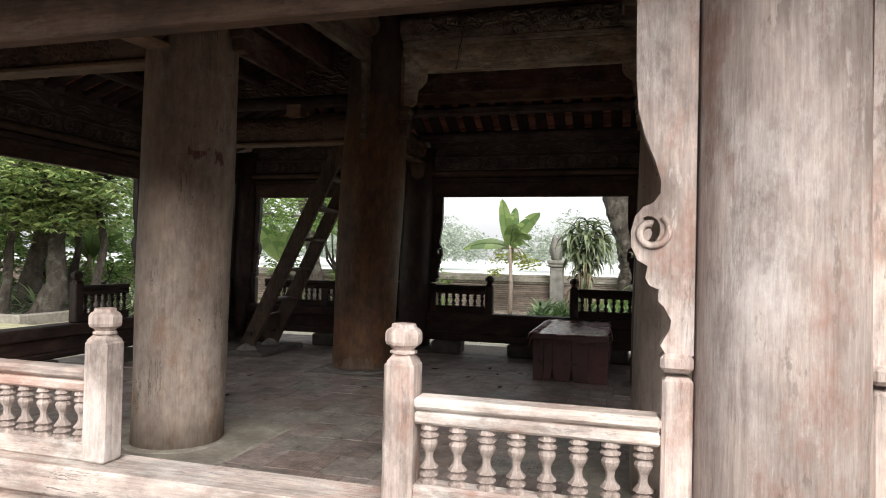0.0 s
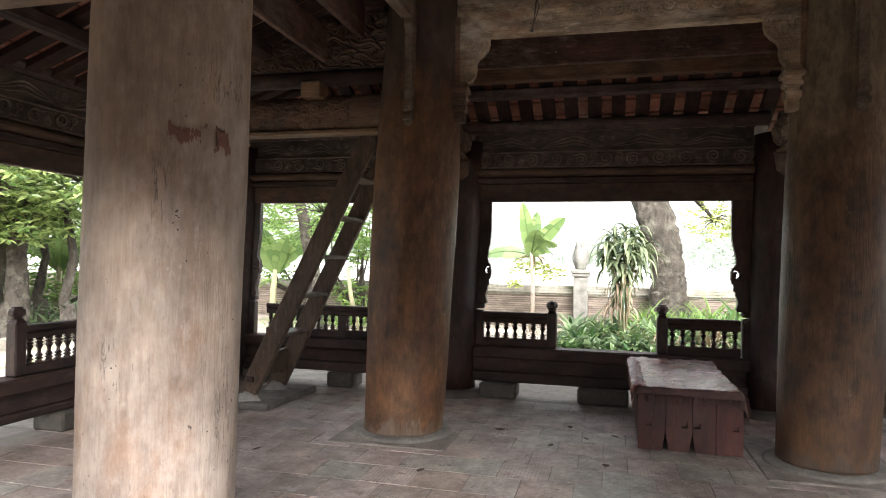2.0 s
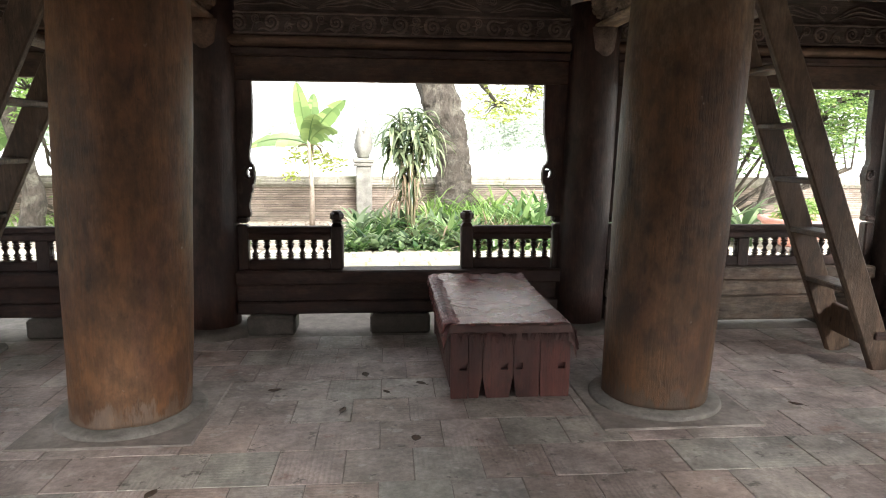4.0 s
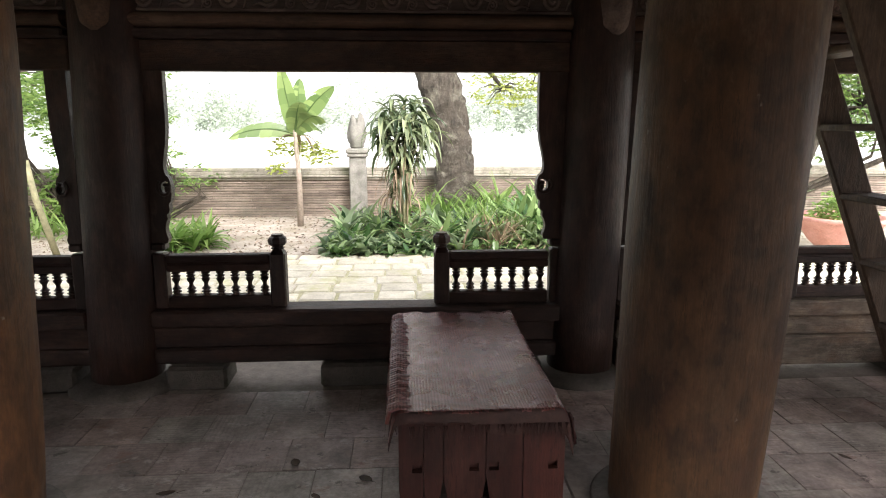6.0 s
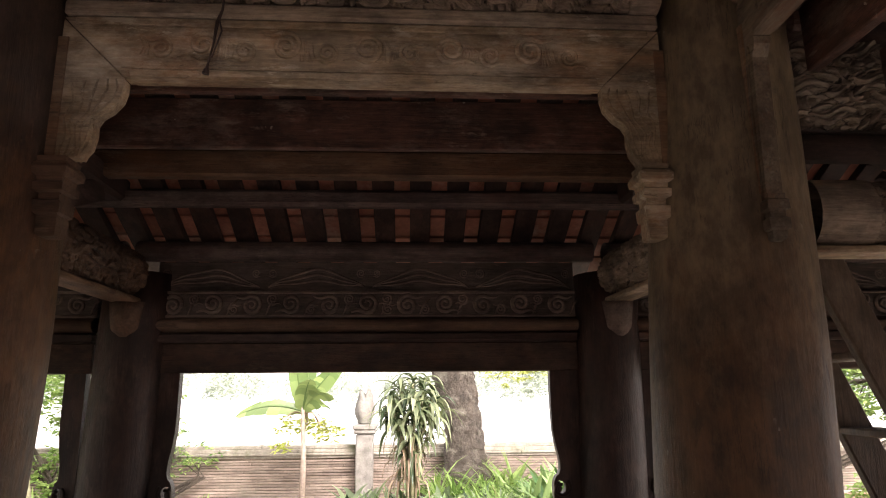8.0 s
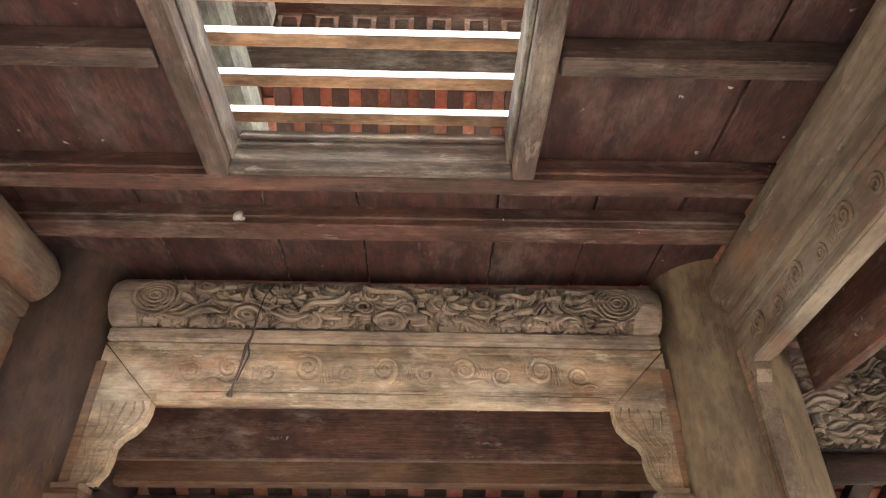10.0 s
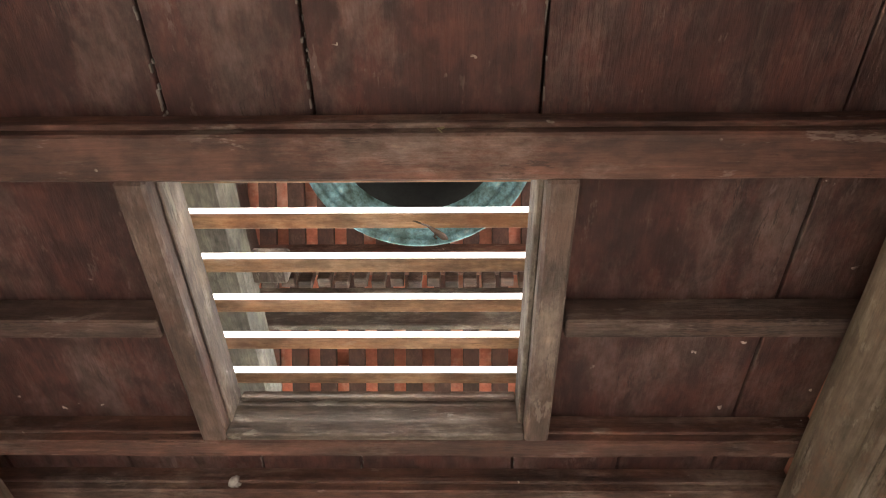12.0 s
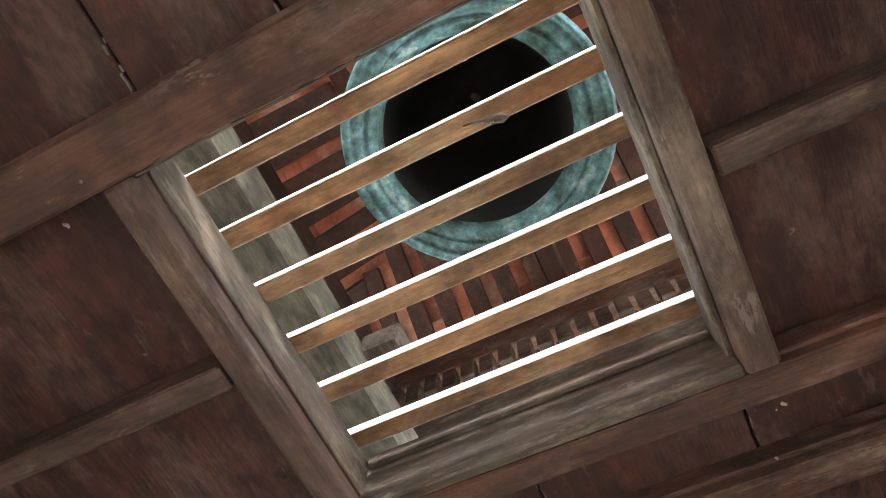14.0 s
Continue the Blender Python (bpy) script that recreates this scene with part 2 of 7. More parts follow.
GREYED_ROUND = wood("weathered_column_timber", (0.2688, 0.2072, 0.1792), (0.56, 0.4816, 0.4424), 2, dust=(0.7168, 0.6608, 0.6272), dusty=0.8, red=(0.336, 0.1904, 0.1456), cracks=0.25, grain=0.6, mottle=0.5)
GREYED = wood("weathered_timber_upright", (0.3338, 0.2573, 0.2225), (0.6954, 0.598, 0.5494), 2, dust=(0.8901, 0.8206, 0.7788), dusty=0.8, red=(0.4172, 0.2364, 0.1808), cracks=0.35)
GREYED_X = wood("weathered_timber", (0.4033, 0.3199, 0.2782), (0.7649, 0.6676, 0.612), 0, dust=(0.9, 0.9, 0.8623), dusty=0.8, red=(0.4729, 0.2782, 0.2225), cracks=0.8)
DARK_X = wood("dark_timber_x", (0.022, 0.0105, 0.0085), (0.06, 0.031, 0.0245), 0, dust=(0.125, 0.083, 0.068), dusty=0.5, red=(0.05, 0.021, 0.014), spots=0.5)
DARK_Y = wood("dark_timber_y", (0.022, 0.0105, 0.0085), (0.06, 0.031, 0.0245), 1, dust=(0.125, 0.083, 0.068), dusty=0.5, red=(0.05, 0.021, 0.014), spots=0.5)
DARK_Z = wood("dark_timber_z", (0.022, 0.0105, 0.0085), (0.06, 0.031, 0.0245), 2, dust=(0.125, 0.083, 0.068), dusty=0.5, red=(0.05, 0.021, 0.014), rough=0.5, spots=0.5)
CARVED = wood("carved_timber", (0.135, 0.1, 0.076), (0.33, 0.265, 0.21), 0, dust=(0.46, 0.4, 0.335), cracks=0, rough=0.78, spots=0.5)
CARVED_BROWN = wood("brown_carved_timber", (0.06, 0.033, 0.021), (0.15, 0.087, 0.054), 0, dust=(0.24, 0.165, 0.115), cracks=0)
RUST_X = wood("rusty_brown_timber", (0.1, 0.053, 0.029), (0.23, 0.135, 0.078), 0, dust=(0.34, 0.25, 0.18), red=(0.17, 0.075, 0.035))
# Darker timber for carved hollows: their shade is put into the colour.
CARVED_SHADE = wood("carving_ground", (0.045, 0.032, 0.027), (0.11, 0.083, 0.07), 0, dust=(0.18, 0.15, 0.13), cracks=0)
MAUVE_X = wood("mauve_brown_timber", (0.05, 0.033, 0.03), (0.14, 0.1, 0.09), 0, dust=(0.25, 0.2, 0.18), dusty=0.55, red=(0.1, 0.05, 0.042), spots=0.4)
CARVED_DARK = wood("carved_dark_timber", (0.09, 0.064, 0.054), (0.225, 0.17, 0.145), 0, dust=(0.32, 0.27, 0.24), cracks=0, spots=0.3)
PALE_X = wood("pale_timber_x", (0.165, 0.115, 0.074), (0.385, 0.295, 0.2), 0, dust=(0.56, 0.49, 0.4), dusty=0.75, red=(0.27, 0.15, 0.085), cracks=0.4, rough=0.78, spots=0.5, scuff=0.7)
OLD_X = wood("old_tan_timber", (0.078, 0.0546, 0.03744), (0.2028, 0.1544, 0.1123), 0, dust=(0.2964, 0.2574, 0.2106), dusty=0.6, red=(0.1482, 0.0702, 0.039), cracks=0.5, rough=0.78)
RED_X = wood("red_brown_boards_x", (0.052, 0.023, 0.0165), (0.14, 0.067, 0.049), 0, dust=(0.31, 0.25, 0.21), dusty=0.6, specks=0.7, streaks=0.4, scuff=0.6, spots=0.6, grain=0.7)
RED_Y = wood("red_brown_boards_y", (0.038, 0.0138, 0.0115), (0.073, 0.0285, 0.0238), 1, dust=(0.2, 0.158, 0.14), dusty=0.48, red=(0.066, 0.023, 0.0185), specks=0.99, streaks=0.3, grain=0.4, scuff=0.45, spots=0.7, mottle=0.4)
HATCH = wood("hatch_timber", (0.048, 0.036, 0.028), (0.168, 0.135, 0.107), 1, dust=(0.37, 0.34, 0.29), dusty=0.75, streaks=0.7, red=(0.07, 0.04, 0.03), spots=0.5)
HATCH_X = wood("hatch_timber_x", (0.048, 0.036, 0.028), (0.168, 0.135, 0.107), 0, dust=(0.37, 0.34, 0.29), dusty=0.75, streaks=0.7, red=(0.07, 0.04, 0.03), spots=0.5)
HATCH_RED = wood("brown_hatch_timber", (0.04, 0.0245, 0.02), (0.135, 0.09, 0.071), 1, dust=(0.28, 0.235, 0.2), dusty=0.6, streaks=0.7, red=(0.07, 0.032, 0.024), spots=0.5)
HATCH_RED_X = wood("brown_hatch_timber_x", (0.04, 0.0245, 0.02), (0.135, 0.09, 0.071), 0, dust=(0.28, 0.235, 0.2), dusty=0.6, streaks=0.7, red=(0.07, 0.032, 0.024), spots=0.5)
SLAT = wood("slat_timber", (0.17, 0.097, 0.053), (0.42, 0.27, 0.16), 0, dust=(0.5, 0.4, 0.3), cracks=0.4, spots=0.6, red=(0.2, 0.09, 0.045))
# Daylight from the upper storey on the slat edges, put into the colour.
SLAT_DAYLIGHT = plain("whitewashed_edge", (0.78, 0.76, 0.72), (0.88, 0.87, 0.84), 20, 0.8, 0.1, 0.002)
TABLE_RED = wood("red_lacquered_board", (0.036, 0.0095, 0.0075), (0.078, 0.021, 0.016), 2, dust=(0.12, 0.062, 0.05), dusty=0.3, rough=0.5, streaks=0.1, scuff=0.3)
LADDER = wood("grey_brown_ladder_timber", (0.062, 0.038, 0.024), (0.15, 0.098, 0.065), 2, dust=(0.25, 0.185, 0.135), dusty=0.45, rough=0.6, spots=0.4, mottle=0.5)
WORN_X = wood("worn_sill_timber", (0.075, 0.055, 0.043), (0.2, 0.158, 0.125), 0, dust=(0.33, 0.28, 0.235), dusty=0.6, red=(0.12, 0.07, 0.045), spots=0.5)
STONE = plain("grey_stone", (0.12, 0.1, 0.087), (0.33, 0.285, 0.255), 5, 0.7, 0.4, 0.01, spot=(0.12, 0.1, 0.085), detail=9)
BLOCK = plain("block_stone", (0.05, 0.042, 0.035), (0.125, 0.108, 0.092), 7, 0.85, 0.5, 0.015, spot=(0.04, 0.04, 0.03))
PALE_STONE = plain("pale_plinth_stone", (0.24, 0.21, 0.17), (0.48, 0.435, 0.365), 5, 0.75, 0.5, 0.012, spot=(0.22, 0.2, 0.15), detail=9)
JOINT = plain("floor_joint", (0.13, 0.108, 0.093), (0.235, 0.2, 0.175), 10, 0.9)
PAVING = plain("mossy_paving", (0.5, 0.45, 0.36), (0.76, 0.7, 0.59), 5, 0.85, 0.5, 0.012, spot=(0.44, 0.42, 0.22), vary=0.12, placed=True, detail=9)
MOSS = plain("moss", (0.36, 0.34, 0.19), (0.58, 0.53, 0.37), 6, 0.95, 0.6, 0.02)
SOIL = plain("leaf_littered_soil", (0.24, 0.195, 0.155), (0.56, 0.49, 0.42), 2.2, 0.95, 0.9, 0.03, spot=(0.25, 0.22, 0.15), detail=12)
BRICK = plain("old_brick", (0.12, 0.092, 0.074), (0.365, 0.297, 0.247), 2.2, 0.9, 0.6, 0.015, spot=(0.14, 0.125, 0.1), vary=0.2, placed=True, stretch=(0.5, 1, 1.6), detail=10)
COPING = plain("coping", (0.176, 0.16, 0.128), (0.336, 0.312, 0.264), 4, 0.9, 0.4, 0.01, spot=(0.096, 0.104, 0.056))
TERRACOTTA = plain("terracotta_tile", (0.3, 0.115, 0.075), (0.54, 0.24, 0.165), 5, 0.85, 0.3, 0.01, spot=(0.62, 0.46, 0.37), vary=0.35, placed=True)
MORTAR = plain("dark_mortar", (0.07, 0.06, 0.045), (0.15, 0.13, 0.1), 9, 0.95)
PILLAR = plain("pillar_stone", (0.125, 0.118, 0.105), (0.26, 0.25, 0.225), 6, 0.9, 0.5, 0.015, spot=(0.135, 0.1418, 0.108))
# Near-black bronze: the shade inside the bell is put into the colour.
BELL_SHADE = plain("dark_inner_bronze", (0.012, 0.014, 0.013), (0.03, 0.036, 0.033), 8, 0.8)
POT = plain("pot_clay", (0.4, 0.17, 0.14), (0.56, 0.3, 0.26), 6, 0.7)
BARK = plain("bark", (0.03, 0.024, 0.018), (0.12, 0.098, 0.075), 4, 0.95, 1.0, 0.06, spot=(0.17, 0.155, 0.12), stretch=(1.4, 1.4, 0.35))
TRUNK = plain("rough_tree_bark", (0.034, 0.027, 0.021), (0.17, 0.142, 0.112), 9, 0.95, 1.0, 0.12, spot=(0.27, 0.25, 0.2), stretch=(0.9, 0.9, 0.45), detail=14)
CEMENT = plain("cement", (0.3, 0.28, 0.25), (0.5, 0.48, 0.44), 14, 0.9, 0.5, 0.01)
PAD = plain("dirty_cement", (0.1, 0.09, 0.08), (0.25, 0.23, 0.205), 5, 0.9, 0.6, 0.015, spot=(0.07, 0.062, 0.053))
STEM = plain("green_stem", (0.22, 0.21, 0.12), (0.4, 0.37, 0.22), 12, 0.7)
STEM_GREY = plain("grey_plant_stem", (0.24, 0.19, 0.15), (0.42, 0.35, 0.29), 14, 0.8)
MARK = plain("red_paint_stain", (0.13, 0.055, 0.042), (0.22, 0.105, 0.08), 30, 0.7)
LEAF_BANANA = leaf_mat("banana_leaf", (0.09, 0.16, 0.05), (0.27, 0.36, 0.13), 0.35, 0.45)
LEAF_DARK = leaf_mat("strap_leaf", (0.035, 0.065, 0.03), (0.34, 0.39, 0.22), 0.22, 0.3)
LEAF_LOW = leaf_mat("undergrowth_leaf", (0.018, 0.055, 0.02), (0.38, 0.48, 0.26), 0.28, 0.4)
LEAF_TREE = leaf_mat("tree_leaf", (0.05, 0.12, 0.03), (0.26, 0.38, 0.1), 0.4, 0.4)
LEAF_PALE = leaf_mat("pale_tree_leaf", (0.06, 0.12, 0.03), (0.36, 0.45, 0.16), 0.35, 0.4)
LEAF_LIGHT = leaf_mat("bright_tree_leaf", (0.1, 0.2, 0.04), (0.28, 0.4, 0.12), 0.45, 0.5)
LEAF_DRY = leaf_mat("dry_leaf", (0.15, 0.1, 0.06), (0.4, 0.31, 0.21), 0.7, 0.2)
LEAF_LITTER = leaf_mat("fallen_leaf", (0.1, 0.072, 0.05), (0.36, 0.28, 0.21), 0.8, 0.1)
LEAF_ROT = leaf_mat("dark_dead_leaf", (0.02, 0.014, 0.01), (0.09, 0.055, 0.035), 0.7, 0.1)
LEAF_GLOSS = leaf_mat("pale_glossy_leaf", (0.06, 0.14, 0.045), (0.3, 0.42, 0.17), 0.25, 0.35)
LEAF_YELLOW = leaf_mat("yellow_green_leaf", (0.2, 0.26, 0.04), (0.46, 0.5, 0.14), 0.4, 0.5)
MAT_EDGE = plain("dark_red_mat_edge", (0.034, 0.01224, 0.00952), (0.0884, 0.0408, 0.034), 14, 0.6, 0.5, 0.006)
# Haze over the lake is put into the pale colour of the far shore.
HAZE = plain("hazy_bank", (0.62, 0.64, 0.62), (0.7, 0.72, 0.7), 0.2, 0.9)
LEAF_HAZE = leaf_mat("far_tree_leaf", (0.27, 0.32, 0.25), (0.45, 0.5, 0.42), 0.8, 0.3)


def bronze():
    m, n, l, b = mat("verdigris_bronze")
    co = n.new("ShaderNodeTexCoord").outputs["Object"]
    a = noise_tex(n, l, co, 7, 6, 0.7)
    c = noise_tex(n, l, co, 30, 5, 0.7)
    r = ramp(n, [(0.34, (0.05, 0.09, 0.075)), (0.47, (0.14, 0.27, 0.28)), (0.56, (0.2, 0.42, 0.48)), (0.64, (0.46, 0.66, 0.65))])
    l.new(a, r.inputs["Fac"])
    r2 = ramp(n, [(0.36, (0.36, 0.36, 0.34)), (0.65, (1.15, 1.15, 1.15))])
    l.new(c, r2.inputs["Fac"])
    l.new(mix(n, l, 0.8, r.outputs["Color"], r2.outputs["Color"], "MULTIPLY"), b.inputs["Base Color"])
    b.inputs["Metallic"].default_value = 0.35
    b.inputs["Roughness"].default_value = 0.6
    bump(n, l, b, c, 0.4, 0.006)
    return m


def mat_weave():
    """A woven, worn, slightly shiny mat."""
    m, n, l, b = mat("woven_mat")
    co = n.new("ShaderNodeTexCoord").outputs["Object"]
    wv = []
    for direction, scale in (("X", 24), ("Y", 28)):
        w = n.new("ShaderNodeTexWave")
        w.bands_direction = direction
        w.inputs["Scale"].default_value = scale
        w.inputs["Distortion"].default_value = 1.6
        w.inputs["Detail Scale"].default_value = 2.0
        l.new(co, w.inputs["Vector"])
        wv.append(w.outputs["Fac"])
    weave = maths(n, l, "ADD", maths(n, l, "MULTIPLY", wv[0], 0.45), maths(n, l, "MULTIPLY", wv[1], 0.55))
    r = ramp(n, [(0.34, (0.085, 0.02, 0.015)), (0.5, (0.2, 0.068, 0.06)), (0.68, (0.38, 0.22, 0.215))])
    l.new(noise_tex(n, l, co, 3.2, 8, 0.7, (1, 1.6, 1)), r.inputs["Fac"])
    t = ramp(n, [(0.15, (0.26, 0.21, 0.2)), (0.6, (1.15, 1.15, 1.15))])
    l.new(weave, t.inputs["Fac"])
    colour = mix(n, l, 0.9, r.outputs["Color"], t.outputs["Color"], "MULTIPLY")
    st = ramp(n, [(0.56, (0, 0, 0)), (0.66, (0.8, 0.8, 0.8))])
    l.new(noise_tex(n, l, co, 30, 5, 0.7, (1, 0.35, 1)), st.inputs["Fac"])
    colour = mix(n, l, maths(n, l, "MULTIPLY", st.outputs["Color"], 0.6), colour, (0.09, 0.05, 0.045))
    l.new(colour, b.inputs["Base Color"])
    rr = n.new("ShaderNodeMapRange")
    rr.inputs["To Min"].default_value, rr.inputs["To Max"].default_value = 0.34, 0.2
    l.new(noise_tex(n, l, co, 5, 5, 0.6), rr.inputs["Value"])
    l.new(rr.outputs["Result"], b.inputs["Roughness"])
    b.inputs["Specular IOR Level"].default_value = 1.0
    b.inputs["Specular Tint"].default_value = (1.0, 0.78, 0.78, 1)
    bump(n, l, b, weave, 0.5, 0.003)
    return m


def floor_mat():
    """Worn clay tiles: each of its own tint, scored, stained and scuffed."""
    m, n, l, b = mat("floor_tile")
    geo = n.new("ShaderNodeNewGeometry")
    co = geo.outputs["Position"]
    oi = n.new("ShaderNodeObjectInfo")
    rnd = maths(n, l, "FRACT", maths(n, l, "ADD", oi.outputs["Random"], geo.outputs["Random Per Island"]))
    tint = ramp(n, [(0.0, (0.3, 0.235, 0.21)), (0.25, (0.285, 0.262, 0.23)), (0.5, (0.36, 0.285, 0.262)), (0.75, (0.24, 0.19, 0.17)), (1.0, (0.33, 0.25, 0.215))])
    l.new(rnd, tint.inputs["Fac"])
    colour = tint.outputs["Color"]
    for scale, detail, lo, hi, k in ((1.1, 6, 0.62, 1.32, 0.9), (5.5, 9, 0.55, 1.4, 0.85), (38, 6, 0.7, 1.25, 0.7)):
        r = ramp(n, [(0.34, (lo, lo, lo)), (0.66, (hi, hi, hi))])
        l.new(noise_tex(n, l, co, scale, detail, 0.68), r.inputs["Fac"])
        colour = mix(n, l, k, colour, r.outputs["Color"], "MULTIPLY")
    lines = []
    for direction in ("X", "Y"):
        w = n.new("ShaderNodeTexWave")
        w.bands_direction = direction
        w.inputs["Scale"].default_value = 14
        w.inputs["Distortion"].default_value = 2.5
        w.inputs["Detail Scale"].default_value = 3.0
        l.new(co, w.inputs["Vector"])
        lines.append(w.outputs["Fac"])
    pick = maths(n, l, "GREATER_THAN", maths(n, l, "FRACT", maths(n, l, "MULTIPLY", rnd, 7.3)), 0.5)
    score = mix(n, l, pick, lines[0], lines[1])
    some = ramp(n, [(0.46, (0, 0, 0)), (0.6, (1, 1, 1))])
    l.new(noise_tex(n, l, co, 1.9, 5, 0.6), some.inputs["Fac"])
    groove = ramp(n, [(0.1, (0.66, 0.66, 0.66)), (0.5, (1.08, 1.08, 1.08))])
    l.new(score, groove.inputs["Fac"])
    colour = mix(n, l, maths(n, l, "MULTIPLY", some.outputs["Color"], 0.42), colour, groove.outputs["Color"], "MULTIPLY")
    for scale, lo, hi, tone, k in ((7, 0.59, 0.63, (0.46, 0.41, 0.38), 0.5), (4, 0.6, 0.66, (0.2, 0.095, 0.07), 0.55), (9, 0.6, 0.64, (0.06, 0.05, 0.042), 0.7)):
        r = ramp(n, [(lo, (0, 0, 0)), (hi, (k, k, k))])
        l.new(noise_tex(n, l, co, scale, 9, 0.7, (1, 1.3, 1)), r.inputs["Fac"])
        colour = mix(n, l, r.outputs["Color"], colour, tone)
    l.new(colour, b.inputs["Base Color"])
    rr = n.new("ShaderNodeMapRange")
    rr.inputs["To Min"].default_value, rr.inputs["To Max"].default_value = 0.4, 0.78
    fine = noise_tex(n, l, co, 6, 6, 0.65)
    l.new(fine, rr.inputs["Value"])
    l.new(rr.outputs["Result"], b.inputs["Roughness"])
    bump(n, l, b, maths(n, l, "ADD", noise_tex(n, l, co, 24, 6, 0.7), maths(n, l, "MULTIPLY", maths(n, l, "MULTIPLY", score, some.outputs["Color"]), 0.3)), 0.6, 0.006)
    return m


FLOOR_TILE = floor_mat()
BRONZE = bronze()
WEAVE = mat_weave()


def water_mat():
    m, n, l, b = mat("lake_water")
    b.inputs["Base Color"].default_value = (0.74, 0.75, 0.73, 1)
    b.inputs["Roughness"].default_value = 0.25
    co = n.new("ShaderNodeTexCoord").outputs["Object"]
    bump(n, l, b, noise_tex(n, l, co, 3, 3, 0.5), 0.08, 0.02)
    return m


WATER = water_mat()


# ---- mesh tools ----
class Build:
    """Collects corners and faces of one mesh."""

    def __init__(self):
        self.v, self.f, self.smooth = [], [], []

    def add(self, verts, faces, smooth=False):
        k = len(self.v)
        self.v += [tuple(p) for p in verts]
        self.f += [tuple(i + k for i in q) for q in faces]
        self.smooth += [smooth] * len(faces)
        return self

    def mesh(self, name):
        me = bpy.data.meshes.new(name)
        me.from_pydata(self.v, [], self.f)
        me.polygons.foreach_set("use_smooth", self.smooth)
        me.validate()
        bm = bmesh.new()
        bm.from_mesh(me)
        bmesh.ops.recalc_face_normals(bm, faces=bm.faces)
        bm.to_mesh(me)
        bm.free()
        return me

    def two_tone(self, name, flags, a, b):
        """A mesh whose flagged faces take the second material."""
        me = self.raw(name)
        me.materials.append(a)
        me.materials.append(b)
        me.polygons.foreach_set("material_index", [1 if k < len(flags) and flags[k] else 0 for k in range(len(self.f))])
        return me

    def raw(self, name):
        me = bpy.data.meshes.new(name)
        me.from_pydata(self.v, [], self.f)
        me.polygons.foreach_set("use_smooth", self.smooth)
        return me

    def box(self, x0, x1, y0, y1, z0, z1, c=0.006, m=None):
        """A box with its edges chamfered by c."""
        c = min(c, (x1 - x0) * 0.3, (y1 - y0) * 0.3, (z1 - z0) * 0.3)
        lo, hi = (x0, y0, z0), (x1, y1, z1)
        vs, index = [], {}
        for sx in (0, 1):
            for sy in (0, 1):
                for sz in (0, 1):
                    for a in range(3):
                        s = (sx, sy, sz)
                        p = [hi[k] if s[k] else lo[k] for k in range(3)]
                        for k in range(3):
                            if k != a:
                                p[k] += -c if s[k] else c
                        index[(sx, sy, sz, a)] = len(vs)
                        vs.append(p)
        g = lambda s, a: index[(*s, a)]
        fs = []
        for a in range(3):
            b_, c_ = (a + 1) % 3, (a + 2) % 3
            for side in (0, 1):
                ring = []
                for p, q in ((0, 0), (1, 0), (1, 1), (0, 1)):
                    s = [0, 0, 0]
                    s[a], s[b_], s[c_] = side, p, q
                    ring.append(g(s, a))
                fs.append(ring if side else ring[::-1])
            for p in (0, 1):
                for q in (0, 1):
                    s0, s1 = [0, 0, 0], [0, 0, 0]
                    s0[b_] = s1[b_] = p
                    s0[c_] = s1[c_] = q
                    s0[a], s1[a] = 0, 1
                    ring = [g(s0, b_), g(s1, b_), g(s1, c_), g(s0, c_)]
                    fs.append(ring if p == q else ring[::-1])
        for sx in (0, 1):
            for sy in (0, 1):
                for sz in (0, 1):
                    ring = [g((sx, sy, sz), a) for a in range(3)]
                    fs.append(ring if (sx + sy + sz) % 2 else ring[::-1])
        if m is not None:
            vs = [m @ Vector(p) for p in vs]
        return self.add(vs, fs)

    def beam(self, a, b, w, h, c=0.006, roll=0.0):
        """A squared beam from a to b: w across, h deep."""
        a, b = Vector(a), Vector(b)
        d = b - a
        x = d.normalized()
        up = Vector((0, 0, 1)) if abs(x.z) < 0.99 else Vector((0, 1, 0))
        y = up.cross(x).normalized()
        z = x.cross(y)
        m = Matrix((x, y, z)).transposed().to_4x4()
        m.translation = a
        m = m @ Matrix.Rotation(roll, 4, "X")
        return self.box(0, d.length, -w / 2, w / 2, -h / 2, h / 2, c, m)

    def lathe(self, profile, centre=(0, 0, 0), n=24, m=None, smooth=True, wobble=0.0, seed=0, closed=True):
        """Rings of (radius, z) about the z axis; n = 4 or 8 gives square or octagonal turning."""
        vs, fs = [], []
        for r, z in profile:
            for i in range(n):
                t = 2 * math.pi * (i + 0.5) / n
                rr = r
                if wobble:
                    rr += wobble * noise.noise((math.cos(t) * 2 + seed, math.sin(t) * 2, z * 1.3))
                vs.append((centre[0] + rr * math.cos(t), centre[1] + rr * math.sin(t), centre[2] + z))
        k = len(profile)
        for j in range(k - 1):
            for i in range(n):
                i2 = (i + 1) % n
                fs.append((j * n + i, j * n + i2, (j + 1) * n + i2, (j + 1) * n + i))
        if closed:
            fs.append(tuple(range(n))[::-1])
            fs.append(tuple((k - 1) * n + i for i in range(n)))
        if m is not None:
            vs = [m @ Vector(p) for p in vs]
        return self.add(vs, fs, smooth)

